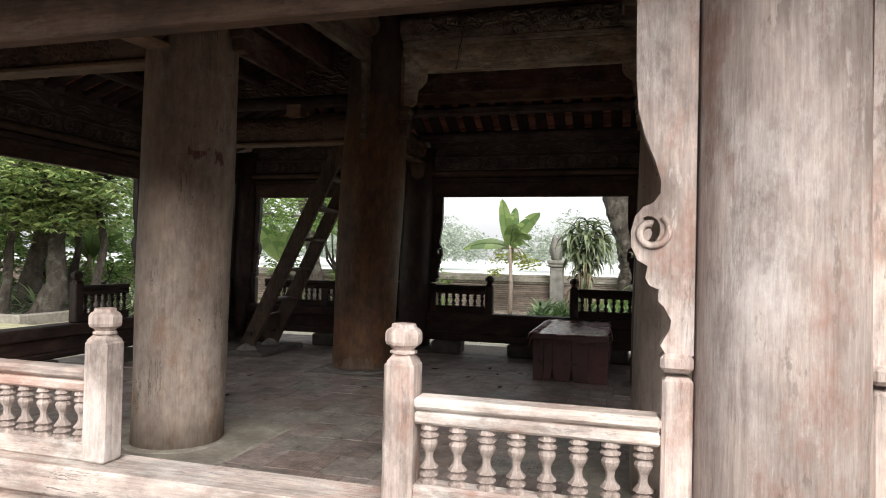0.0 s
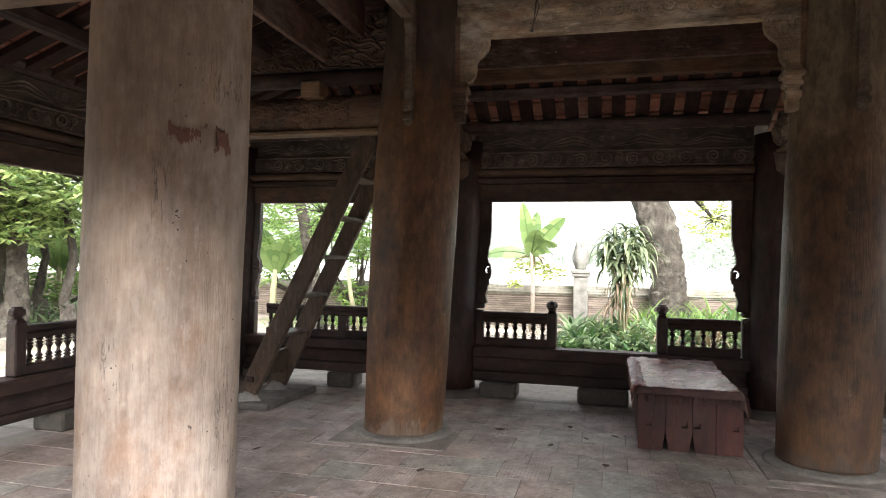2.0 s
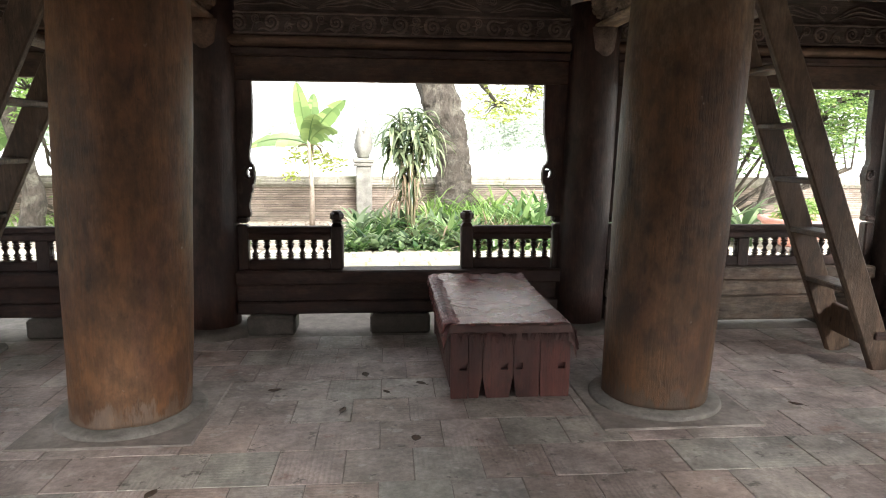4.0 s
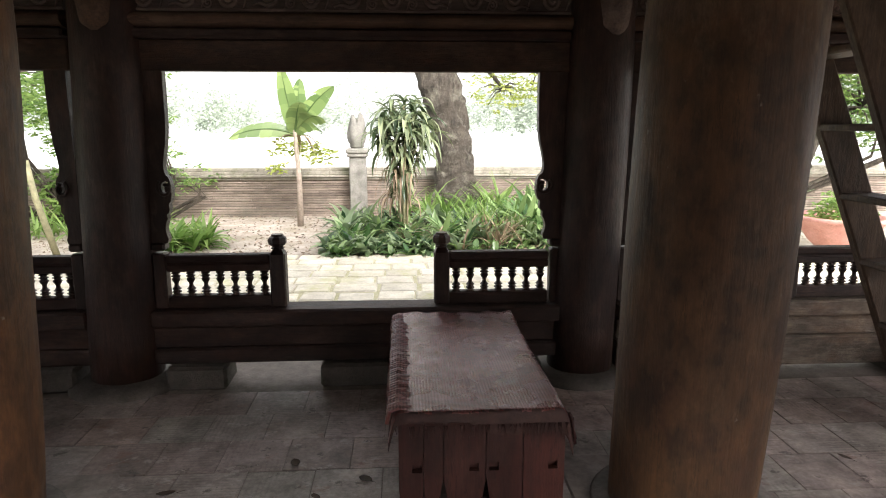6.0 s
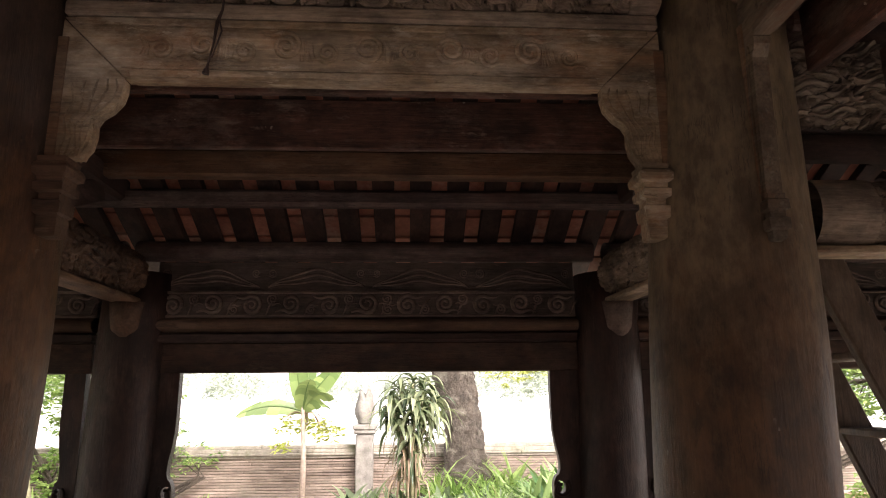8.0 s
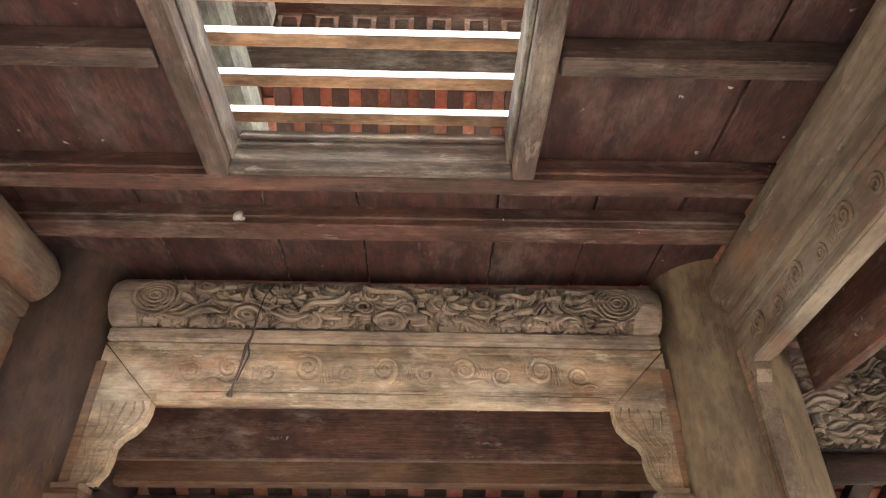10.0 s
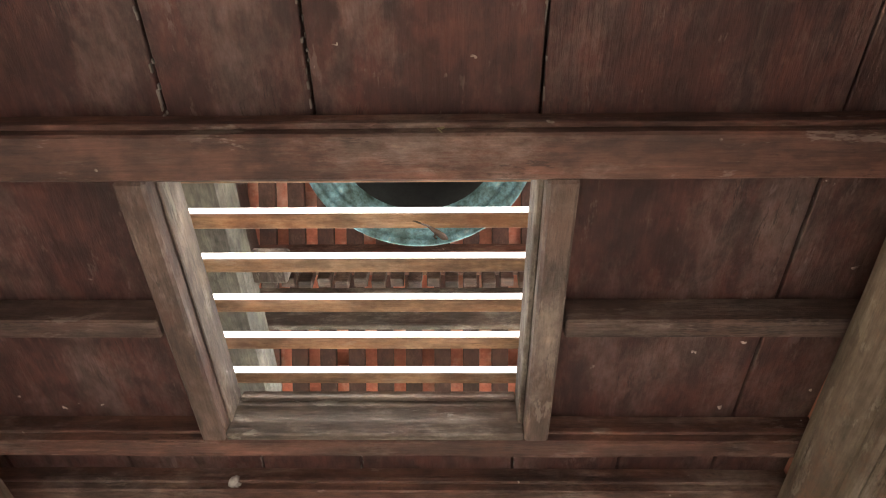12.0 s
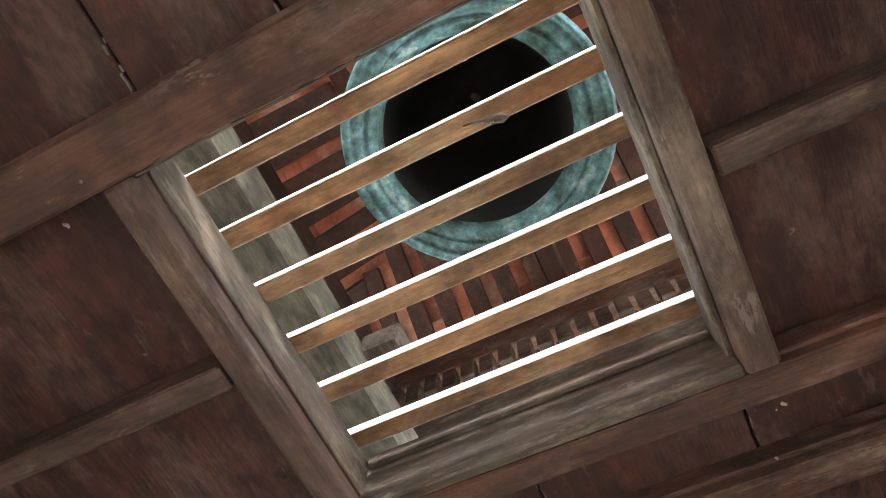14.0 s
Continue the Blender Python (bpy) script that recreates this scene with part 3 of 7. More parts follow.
    def tube(self, points, radii, n=10, wobble=0.0, seed=0):
        """A tapering limb along points."""
        pts = [Vector(p) for p in points]
        vs, fs = [], []
        for j, p in enumerate(pts):
            d = (pts[min(j + 1, len(pts) - 1)] - pts[max(j - 1, 0)]).normalized()
            s = d.cross(Vector((0.31, 0.95, 0.05))).normalized()
            u = s.cross(d)
            for i in range(n):
                t = 2 * math.pi * i / n
                r = radii[j] * (1 + wobble * noise.noise((math.cos(t) * 1.5 + seed, math.sin(t) * 1.5, j * 0.5)))
                vs.append(p + r * (math.cos(t) * s + math.sin(t) * u))
        for j in range(len(pts) - 1):
            for i in range(n):
                fs.append((j * n + i, j * n + (i + 1) % n, (j + 1) * n + (i + 1) % n, (j + 1) * n + i))
        fs.append(tuple(range(n))[::-1])
        fs.append(tuple((len(pts) - 1) * n + i for i in range(n)))
        return self.add(vs, fs, True)

    def grid(self, nu, nv, place, smooth=True):
        """A sheet: place(u, v) for u, v in 0..1."""
        vs = [place(i / nu, j / nv) for j in range(nv + 1) for i in range(nu + 1)]
        fs = [(j * (nu + 1) + i, j * (nu + 1) + i + 1, (j + 1) * (nu + 1) + i + 1, (j + 1) * (nu + 1) + i) for j in range(nv) for i in range(nu)]
        return self.add(vs, fs, smooth)

    def plate(self, outline, holes, depth, m):
        """A board cut to an outline in its own x, z plane, with holes, depth thick along y, laid by m."""
        bm = bmesh.new()
        edges = []
        for loop in (outline, *holes):
            vs = [bm.verts.new((x, 0, z)) for x, z in loop]
            edges += [bm.edges.new((vs[i], vs[(i + 1) % len(vs)])) for i in range(len(vs))]
        bmesh.ops.triangle_fill(bm, use_beauty=True, use_dissolve=False, edges=edges)
        done = bmesh.ops.extrude_face_region(bm, geom=bm.faces[:])
        bmesh.ops.translate(bm, verts=[g for g in done["geom"] if isinstance(g, bmesh.types.BMVert)], vec=(0, depth, 0))
        bm.verts.index_update()
        vs = [m @ v.co for v in bm.verts]
        fs = [[v.index for v in f.verts] for f in bm.faces]
        bm.free()
        return self.add(vs, fs)


def thing(name, label, category, group="", kind="", at=(0, 0, 0)):
    ob = new(name)
    ob.location = at
    return tagged(ob, label, category, group, kind)


def part(name, build, material, parent, label="", raw=False, kind=""):
    me = build if isinstance(build, bpy.types.Mesh) else (build.raw(name) if raw else build.mesh(name))
    if not me.materials:
        me.materials.append(material)
    ob = new(name, me)
    ob.parent = parent
    if parent is not None:
        ob.matrix_parent_inverse = Matrix.Translation(-Vector(parent.location)) if parent.parent is None else Matrix()
    if label:
        ob["label"] = label
    if kind:
        ob["kind"] = kind
    return ob


def solid(name, build, material, label, category, group="", kind="", raw=False):
    return tagged(part(name, build, material, None, raw=raw), label, category, group, kind)


def relief(nu, nv, length, height, unit, seed, wrap=False, flat=0.0, bars=0.35, fill=1.0):
    """Carved cloudwork, 0 to 1, on a sheet: overlapping volutes, grooved cloud bars and curling strands, each cut clear of the next."""
    rnd = random.Random(int(seed * 97) + 5)
    u, v = np.meshgrid(np.linspace(0, length, nu + 1), np.linspace(0, height, nv + 1))
    out = np.zeros_like(u)
    n = int(fill * 2.6 * length * height / (unit * unit))
    for k in range(n):
        cx, cy = length * (k + rnd.random()) / n, rnd.uniform(-0.1, 1.1) * height
        if k % 3 == 1:
            cx = rnd.uniform(0, length)
        size = unit * rnd.uniform(0.5, 0.95)
        dx, dy = u - cx, v - cy
        if wrap:
            dy = (dy + height / 2) % height - height / 2
        turn = rnd.uniform(-0.45, 0.45)
        x, y = dx * math.cos(turn) + dy * math.sin(turn), dy * math.cos(turn) - dx * math.sin(turn)
        flip = rnd.choice((-1, 1))
        if rnd.random() < bars:
            y = y + 0.22 * size * flip * np.sin(x / size * 2.2)
            d = np.sqrt((x / (1.9 * size)) ** 2 + (y / (0.42 * size)) ** 2)
            h = 0.62 + 0.38 * np.cos(2 * math.pi * y / (0.42 * size))
        else:
            d = np.sqrt(x * x + (1.25 * y) ** 2) / size
            tail = np.sqrt(((x - flip * 0.9 * size) / (1.1 * size)) ** 2 + ((y + 0.45 * size) / (0.3 * size)) ** 2)
            a = np.arctan2(1.25 * y, x) * flip
            h = np.where(d < 1, 0.55 + 0.45 * np.cos(a + 2 * math.pi * 2.3 * np.minimum(d, 1.0) + 1.0), 0.6 + 0.4 * np.cos(math.pi * np.minimum(tail, 1.0)))
            d = np.minimum(d, tail)
        edge = np.clip((1 - d) / 0.16, 0, 1)
        edge = edge * edge * (3 - 2 * edge)
        tone = rnd.uniform(0.75, 1.0)
        out = np.where(d < 1, edge * (0.35 + 0.65 * h * tone), out * np.clip((d - 1) / 0.1, 0, 1) if k % 2 else out)
    out = np.maximum(out, flat)
    return lambda s, t: float(out[min(nv, round(t * nv)), min(nu, round(s * nu))])


def volute(b, cx, cz, size, y, flip, up, thick=0.12, tail=0.9):
    """A carved spiral with a trailing stem, raised on a face that looks along y."""
    pts, rad = [], []
    for i in range(9):
        f = i / 8
        pts.append((cx - flip * size * (0.25 + tail * (1 - f) * 1.6), y, cz + up * size * (-0.98 + 0.25 * math.sin((1 - f) * 3.0))))
        rad.append(size * thick * (0.35 + 0.65 * f))
    for i in range(1, 26):
        a = -math.pi / 2 + i * 0.44
        r = size * (1 - i / 29.0)
        pts.append((cx + flip * r * math.cos(a) - flip * size * 0.1, y, cz + up * r * math.sin(a)))
        rad.append(size * thick * (1.0 - 0.45 * i / 25))
    b.tube(pts, rad, 6)


def vine(s0, s1, z0, z1, y, seed, face=-1):
    """A band of running vine scrolls between two fillets."""
    b = Build()
    rnd = random.Random(int(seed * 31) + 2)
    h = z1 - z0
    b.box(s0, s1, y - 0.02, y + 0.02, z0, z1, 0.002)
    ground = len(b.f)
    for zz in (z0 + 0.008, z1 - 0.008):
        b.box(s0, s1, *sorted((y + face * 0.012, y + face * 0.034)), zz - 0.008, zz + 0.008, 0.004)
    n = max(2, round((s1 - s0) / (h * 1.5)))
    for k in range(n):
        c = s0 + (s1 - s0) * (k + 0.5) / n
        flip = 1 if k < n / 2 else -1
        up = 1 if k % 2 else -1
        size = h * rnd.uniform(0.33, 0.39)
        volute(b, c, (z0 + z1) / 2 + up * h * 0.04, size, y + face * 0.024, flip, up, 0.24)
        volute(b, c + flip * h * 0.72, (z0 + z1) / 2 - up * h * 0.2, size * 0.55, y + face * 0.022, -flip, -up, 0.26, 0.8)
        b.tube([(c + h * 0.5, y + face * 0.02, z0 + 0.015), (c + h * 0.66, y + face * 0.024, (z0 + z1) / 2), (c + h * 0.9, y + face * 0.02, z1 - h * 0.3)], [0.004, 0.009, 0.003], 5)
    # The backing board takes the painted recess shade.
    return b.two_tone("carved_band", [True] * ground, CARVED_DARK, CARVED_SHADE)


def low_waves(s0, s1, z0, z1, y, seed, face=-1):
    """A board carved in low relief with long cloud banks."""
    b = Build()
    rnd = random.Random(int(seed * 17) + 9)
    h, L = z1 - z0, s1 - s0
    b.box(s0, s1, y - 0.02, y + 0.02, z0, z1, 0.003)
    ground = len(b.f)
    n = max(2, round(L / 0.55))
    for k in range(n):
        c, w = s0 + L * (k + 0.5) / n, L / n
        for j in range(3):
            lift = h * (0.62 - 0.2 * j)
            arc = [(c + w * 0.46 * f, y + face * 0.021, z0 + 0.02 + max(0.0, lift * (1 - abs(f) ** 1.7)) + 0.006 * math.sin(7 * f + k)) for f in [i / 10 - 1 for i in range(21)]]
            b.tube(arc, [0.004 + 0.006 * (1 - abs(i / 10 - 1)) for i in range(21)], 5)
        for sgn in (-1, 1):
            volute(b, c + sgn * w * 0.42, z0 + h * 0.62, h * rnd.uniform(0.13, 0.18), y + face * 0.02, -sgn, 1, 0.22, 0.5)
    return b.two_tone("carved_board", [True] * ground, CARVED_DARK, CARVED_SHADE)


LOCAL = set()


def laid(name, label, category, m, group="", kind=""):
    """A thing whose parts are built in its own axes and laid by the pose m."""
    ob = tagged(new(name), label, category, group, kind)
    ob.matrix_world = m
    LOCAL.add(ob.name)
    return ob


def piece(name, build, material, parent, label="", at=None, raw=False):
    """A part in the axes of its thing."""
    me = build if isinstance(build, bpy.types.Mesh) else (build.raw(name) if raw else build.mesh(name))
    if not me.materials:
        me.materials.append(material)
    ob = new(name, me)
    ob.parent = parent
    if at is not None:
        ob.location = at
    if label:
        ob["label"] = label
    return ob


def axes(ox, oy, turn):
    """Axes of a wall: its own x runs along it, y points outdoors."""
    return pose(ox, oy, 0, 0, 0, turn)


BACK, LEFT, FRONT, RIGHT = axes(0, 2.55, 0), axes(-3.85, 0, 90), axes(0, -3.06, 180), axes(3.85, 0, -90)

# ---- floor, podium and ground ----
floor = tagged(new("floor"), "grey-brown square clay floor tiles, worn and dusty", "floor", kind="structure")
b = Build().box(-4.3, 4.3, -3.55, 3.3, -0.3, -0.004, 0.01)
part("floor_bed", b, JOINT, floor)
TS = 0.302
tile_meshes = []
for k in range(5):
    tb = Build()
    tb.box(-TS / 2 + 0.002, TS / 2 - 0.002, -TS / 2 + 0.002, TS / 2 - 0.002, -0.03, 0.0, 0.0022)
    tb.v = [(x + random.uniform(-0.002, 0.002), y + random.uniform(-0.002, 0.002), z + (0.0025 * noise.noise((x * 9 + k, y * 9, 0)) if z > -0.01 else 0)) for x, y, z in tb.v]
    me = tb.mesh("tile")
    me.materials.append(FLOOR_TILE)
    tile_meshes.append(me)
rest = Build()
COLS = [(-1.437, 1.05), (1.368, 1.08), (-1.48, -1.61), (1.32, -1.61)]
# the old frame leans a little: offset in x for each metre of height
LEAN = [0.036, 0.037, 0.018, 0.016]
TOPS = [(x + 3.0 * k, y) for (x, y), k in zip(COLS, LEAN)]
tiles_near = []
for j in range(-10, 9):
    for i in range(-13, 14):
        x, y = i * TS + (0.5 * TS if j % 2 else 0.0), j * TS + 0.1
        if abs(x) > 3.9 or y < -3.1 or y > 2.25:
            continue
        if any(abs(x - cx) < (0.29 if cy > 0 else 0.36) and abs(y - cy) < (0.29 if cy > 0 else 0.36) for cx, cy in COLS):
            continue
        dz = random.uniform(-0.0018, 0.0015)
        if abs(x) < 2.5 and -2.4 < y < 2.2:
            tiles_near.append((x, y, dz))
        else:
            src = tile_meshes[random.randrange(5)]
            rest.add([(v.co.x + x, v.co.y + y, v.co.z + dz) for v in src.vertices], [tuple(p.vertices) for p in src.polygons])
part("outer_tiles", rest, FLOOR_TILE, floor, raw=True, kind="stuff")

# long stone slabs along the edges of the podium
slabs = Build()
for side, length, off in ((BACK, 4.3, 0.0), (FRONT, 4.3, 0.0), (LEFT, 3.4, -0.25), (RIGHT, 3.4, 0.25)):
    s = -length
    while s < length:
        w = random.uniform(0.55, 1.1)
        for n0, n1 in ((-0.32, 0.12), (0.13, 0.62)):
            slabs.box(s + off + 0.006, min(s + w, length) + off - 0.006, n0, n1 - 0.008, -0.2, -0.006 + random.uniform(-0.004, 0.004), 0.012, side)
        s += w
tagged(part("podium_slab", slabs, STONE, floor, raw=True), kind="stuff")


def ground_z(x, y):
    d = max(0.0, y - 7.2)
    return -0.17 - 0.012 * d + 0.03 * noise.noise((x * 0.35, y * 0.35, 0)) * min(1.0, max(0.0, (abs(x) + abs(y) - 5) * 0.2))


g = Build()
coords_x = [-3000, -800, -300, -120, -60] + [-40 + 0.8 * i for i in range(101)] + [60, 120, 300, 800, 3000]
coords_y = [-3000, -800, -200, -60, -30] + [-20 + 0.8 * i for i in range(41)]
vs = [(x, y, ground_z(x, y)) for y in coords_y for x in coords_x]
w = len(coords_x)
fs = [(j * w + i, j * w + i + 1, (j + 1) * w + i + 1, (j + 1) * w + i) for j in range(len(coords_y) - 1) for i in range(w - 1)]
g.add(vs, fs, True)
solid("ground", g, SOIL, "bare earth with leaf litter and moss", "ground", kind="structure", raw=True)
lake = Build().add([(-3000, 12.0, -0.6), (3000, 12.0, -0.6), (3000, 3000, -0.6), (-3000, 3000, -0.6)], [(0, 1, 2, 3)])
solid("water", lake, WATER, "wide pale lake under a white sky", "lake", kind="structure", raw=True)

# paving round the podium
pave = tagged(new("pavement"), "pale square paving stones with moss in the joints", "pavement", kind="structure")
part("moss_bed", Build().box(-7.2, 7.2, -3.6, 7.05, -0.3, -0.165, 0.01), MOSS, pave)
# Unseen ground before the entrance, added dark to cut light bounced indoors.
part("front_bed", Build().box(-7.2, 7.2, -15.0, -3.601, -0.3, -0.125, 0.01), BLOCK, pave, "unseen dark ground added before the entrance to cut bounced light")
pv = Build()
y = 3.34
pave_near = []
while y < 7.0:
    d = random.uniform(0.3, 0.36)
    x = -7.0
    while x < 7.0:
        w_ = random.uniform(0.34, 0.5)
        if -1.3 < x < 1.3:
            pave_near.append((x, y, w_, d))
        else:
            pv.box(x + 0.009, x + w_ - 0.009, y + 0.009, y + d - 0.009, -0.24, -0.148 + random.uniform(-0.006, 0.004), 0.012)
        x += w_
    y += d
y = -3.5
while y < 7.0:
    d = random.uniform(0.3, 0.36)
    for sx in (-1, 1):
        x = 4.4
        while x < 7.0:
            w_ = random.uniform(0.34, 0.5)
            if y < 3.2:
                pv.box(*sorted((sx * (x + 0.012), sx * (x + w_ - 0.012))), y + 0.012, y + d - 0.012, -0.24, -0.15 + random.uniform(-0.006, 0.004), 0.012)
            x += w_
    y += d
part("far_paving", pv, PAVING, pave, raw=True, kind="stuff")


# ---- columns ----
def great_column(x, y, seed, r, lean):
    t = thing("great_column", "thick round timber column, brown and worn, on a stone plinth", "column", "great columns", at=(x, y, 0))
    foot = 0.012 if y < 0 else 0.03
    swell = [(0.0, -0.026), (0.1, -0.024), (0.5, -0.014), (1.0, -0.003), (1.4, 0.0), (1.8, -0.002), (2.2, -0.012), (2.6, -0.026), (3.0, -0.04), (3.45, -0.05)] if y > 0 else [(0.0, 0.0), (1.0, 0.003), (2.0, 0.002), (3.45, -0.01)]
    prof = [(r + swell[0][1], foot)]
    for (z0, d0), (z1, d1) in zip(swell, swell[1:]):
        prof += [(r + d0 + (d1 - d0) * k / 4, foot + z0 + (z1 - z0) * k / 4) for k in range(1, 5)]
    prof += [(0.25, 3.9), (0.24, 5.6)]
    sh = Build().lathe(prof, (x, y, 0), 48, wobble=0.009, seed=seed)
    sh.v = [(a + lean * min(c, 3.6), b_, c) for a, b_, c in sh.v]
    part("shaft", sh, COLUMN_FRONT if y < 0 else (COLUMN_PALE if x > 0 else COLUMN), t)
    h = 0.42 if y > 0 else 0.5
    part("plinth", Build().box(x - h, x + h, y - h, y + h, -0.1, 0.008, 0.008), STONE if y > 0 else PALE_STONE, t, "square grey stone plinth")
    low = 0.45 if y < 0 else 1.0
    ring = [(r + 0.05, 0.0), (r + 0.05, 0.016 * low), (r + 0.038, 0.03 * low), (r - 0.03, 0.036 * low)]
    part("base_ring", Build().lathe(ring, (x, y, 0), 48, wobble=0.01, seed=seed + 3), PAD if y > 0 else PALE_STONE, t, "round stone base ring")
    return t


great = [great_column(cx, cy, k * 7.3, (0.314, 0.306, 0.255, 0.255)[k], LEAN[k]) for k, (cx, cy) in enumerate(COLS)]


def brush_mark(column, cx, cy, r, a0, a1, z0, z1, seed):
    """A brushed patch of old paint that follows the shaft."""
    b = Build()
    n, w = 90, 34
    for i in range(n):
        for j in range(w):
            a, z = a0 + (a1 - a0) * (i + 0.5) / n, z0 + (z1 - z0) * (j + 0.5) / w
            edge = min(1.0, 4 * min((i + 0.5) / n, 1 - (i + 0.5) / n), 3 * min((j + 0.5) / w, 1 - (j + 0.5) / w))
            if noise.noise((a * 0.16 + seed, z * 9, 0)) + 0.5 * noise.noise((a * 0.5, z * 30, seed)) + 0.4 * noise.noise((a * 1.9, z * 90, seed)) + 1.0 * edge < 0.8:
                continue
            q = [(a + sa * (a1 - a0) / n / 2, z + sz * (z1 - z0) / w / 2) for sa, sz in ((-1, -1), (1, -1), (1, 1), (-1, 1))]
            b.add([(cx + (r + 0.0012) * math.cos(math.radians(p)), cy + (r + 0.0012) * math.sin(math.radians(p)), zz) for p, zz in q], [(0, 1, 2, 3)])
    part("paint_mark", b, MARK, column, "faded red brush mark", raw=True)


brush_mark(great[2], -1.451, -1.61, 0.263, -56, -27, 1.6, 1.69, 1.0)
brush_mark(great[2], -1.451, -1.61, 0.263, -24, -6, 1.585, 1.705, 5.0)


def outer_column(x, y, seed, r=0.19, pale=False):
    t = thing("outer_column", "weathered grey timber column" if pale else "dark brown round timber column", "column", "outer columns", at=(x, y, 0))
    prof = [(r, 0.05)] + [(r * (1.0 - 0.03 * z), z) for z in [0.3 + 0.3 * i for i in range(8)]]
    sh = Build().lathe(prof, (x, y, 0), 28, wobble=0.008, seed=seed)
    if y > 2:
        sh.v = [(a + 0.03 * c, b_, c) for a, b_, c in sh.v]
    part("shaft", sh, GREYED_ROUND if pale else DARK_Z, t)
    part("base_stone", Build().lathe([(r + 0.13, -0.05), (r + 0.12, 0.03), (r + 0.06, 0.055), (r + 0.01, 0.06)], (x, y, 0), 28), BLOCK, t, "round grey base stone")


OUTER = [(-1.42, 2.57), (1.352, 2.57), (-3.8, 2.57), (3.9, 2.57), (-3.87, 1.02), (-3.87, -1.62), (3.9, 1.02), (3.9, -1.62), (-3.8, -3.06), (3.9, -3.06), (-1.62, -3.06), (1.405, -3.06)]
for k, (cx, cy) in enumerate(OUTER):
    outer_column(cx, cy, 3.1 * k + 50, 0.205 if cy < -2 or abs(cx) < 2 else 0.18, cy < -2)


# ---- balustrades, sills and door frames of each bay ----
def bal_mesh(z0, z1):
    h = z1 - z0
    prof = [(0.026, 0), (0.026, 0.04), (0.018, 0.07), (0.018, 0.1), (0.0285, 0.135), (0.027, 0.165), (0.017, 0.2), (0.017, 0.225), (0.028, 0.265), (0.023, 0.3), (0.014, 0.37), (0.0115, 0.45), (0.014, 0.53),
            (0.022, 0.61), (0.0255, 0.675), (0.021, 0.73), (0.015, 0.755), (0.0275, 0.79), (0.0275, 0.82), (0.016, 0.85), (0.016, 0.875), (0.027, 0.91), (0.023, 0.955), (0.02, 1.0)]
    me = Build().lathe([(r, z * h) for r, z in prof], n=8, smooth=False).mesh("baluster")
    return me


POST_TOP = 0.905


def rail_post(t, s, z0, mats):
    b = Build().box(s - 0.046, s + 0.046, -0.046, 0.046, z0, POST_TOP - 0.108, 0.01)
    b.lathe([(0.055, 0), (0.034, 0.02)], (s, 0, POST_TOP - 0.108), 4, smooth=False)
    p = piece("post", b, mats[1], t)
    prof = [(0.032, 0), (0.040, 0.006), (0.040, 0.014), (0.031, 0.02), (0.038, 0.03), (0.051, 0.042), (0.0545, 0.055), (0.0545, 0.085), (0.049, 0.1), (0.040, 0.108), (0.037, 0.11), (0.035, 0.124)]
    piece("finial", Build().lathe([(r, z * 0.72) for r, z in prof], (s, 0, POST_TOP - 0.09), 8, smooth=False), mats[1], p, "faceted knob on the post")


def balustrade(m, spans, posts, zs, mats, label, group="", studs=()):
    """Rails and turned balusters. zs: sill, baluster foot, baluster head, rail top."""
    sill, foot, head, top = zs
    t = laid("balustrade", label, "balustrade", m, group)
    bm_ = bal_mesh(foot, head)
    for s0, s1 in spans:
        piece("bottom_rail", Build().box(s0, s1, -0.035, 0.035, sill + 0.002, foot, 0.008), mats[0], t)
        piece("lower_rail", Build().box(s0, s1, -0.033, 0.033, head, head + (top - head) * 0.46, 0.008), mats[0], t)
        piece("top_rail", Build().box(s0, s1, -0.042, 0.042, head + (top - head) * 0.56, top, 0.010), mats[0], t)
        piece("rail_web", Build().box(s0, s1, -0.02, 0.02, head + (top - head) * 0.44, head + (top - head) * 0.58, 0.002), mats[0], t)
        cuts = sorted([s0] + [u for u in studs if s0 < u < s1] + [s1])
        for a, c in zip(cuts, cuts[1:]):
            n = max(1, round((c - a - 0.05) / 0.0755))
            for i in range(n):
                piece("baluster", bm_, mats[1], t, at=(a + (c - a) * (i + 0.5) / n, 0, foot)).rotation_euler = (0, 0, random.uniform(-0.2, 0.2))
        for u in studs:
            if s0 < u < s1:
                piece("stud", Build().box(u - 0.045, u + 0.045, -0.04, 0.04, sill + 0.002, head, 0.006), mats[1], t)
    for s in posts:
        rail_post(t, s, sill + 0.002, mats)
    return t


def sill_beam(m, s0, s1, z, blocks, mats, label, low=0.142):
    t = laid("sill_beam", label, "sill", m, "sills")
    piece("top_beam", Build().box(s0, s1, -0.10, 0.10, z - 0.105, z, 0.014), mats[0], t)
    piece("panel", Build().box(s0, s1, -0.055, 0.055, z - 0.23, z - 0.107, 0.006), mats[0], t)
    piece("bottom_beam", Build().box(s0, s1, -0.085, 0.085, low, z - 0.232, 0.012), mats[0], t)
    for k, (a, c) in enumerate(blocks):
        bb = Build().box(a, c, -0.14, 0.13, -0.004, 0.14, 0.018)
        bb.v = [(x + 0.012 * noise.noise((x * 7, y * 7, z * 7 + k)), y + 0.012 * noise.noise((x * 7 + 9, y * 7, z * 7)), zz) for x, y, zz in bb.v]
        solid("support_block", bb, BLOCK, "rough grey stone block under the sill", "stone block", "stone blocks").matrix_world = m
    return t


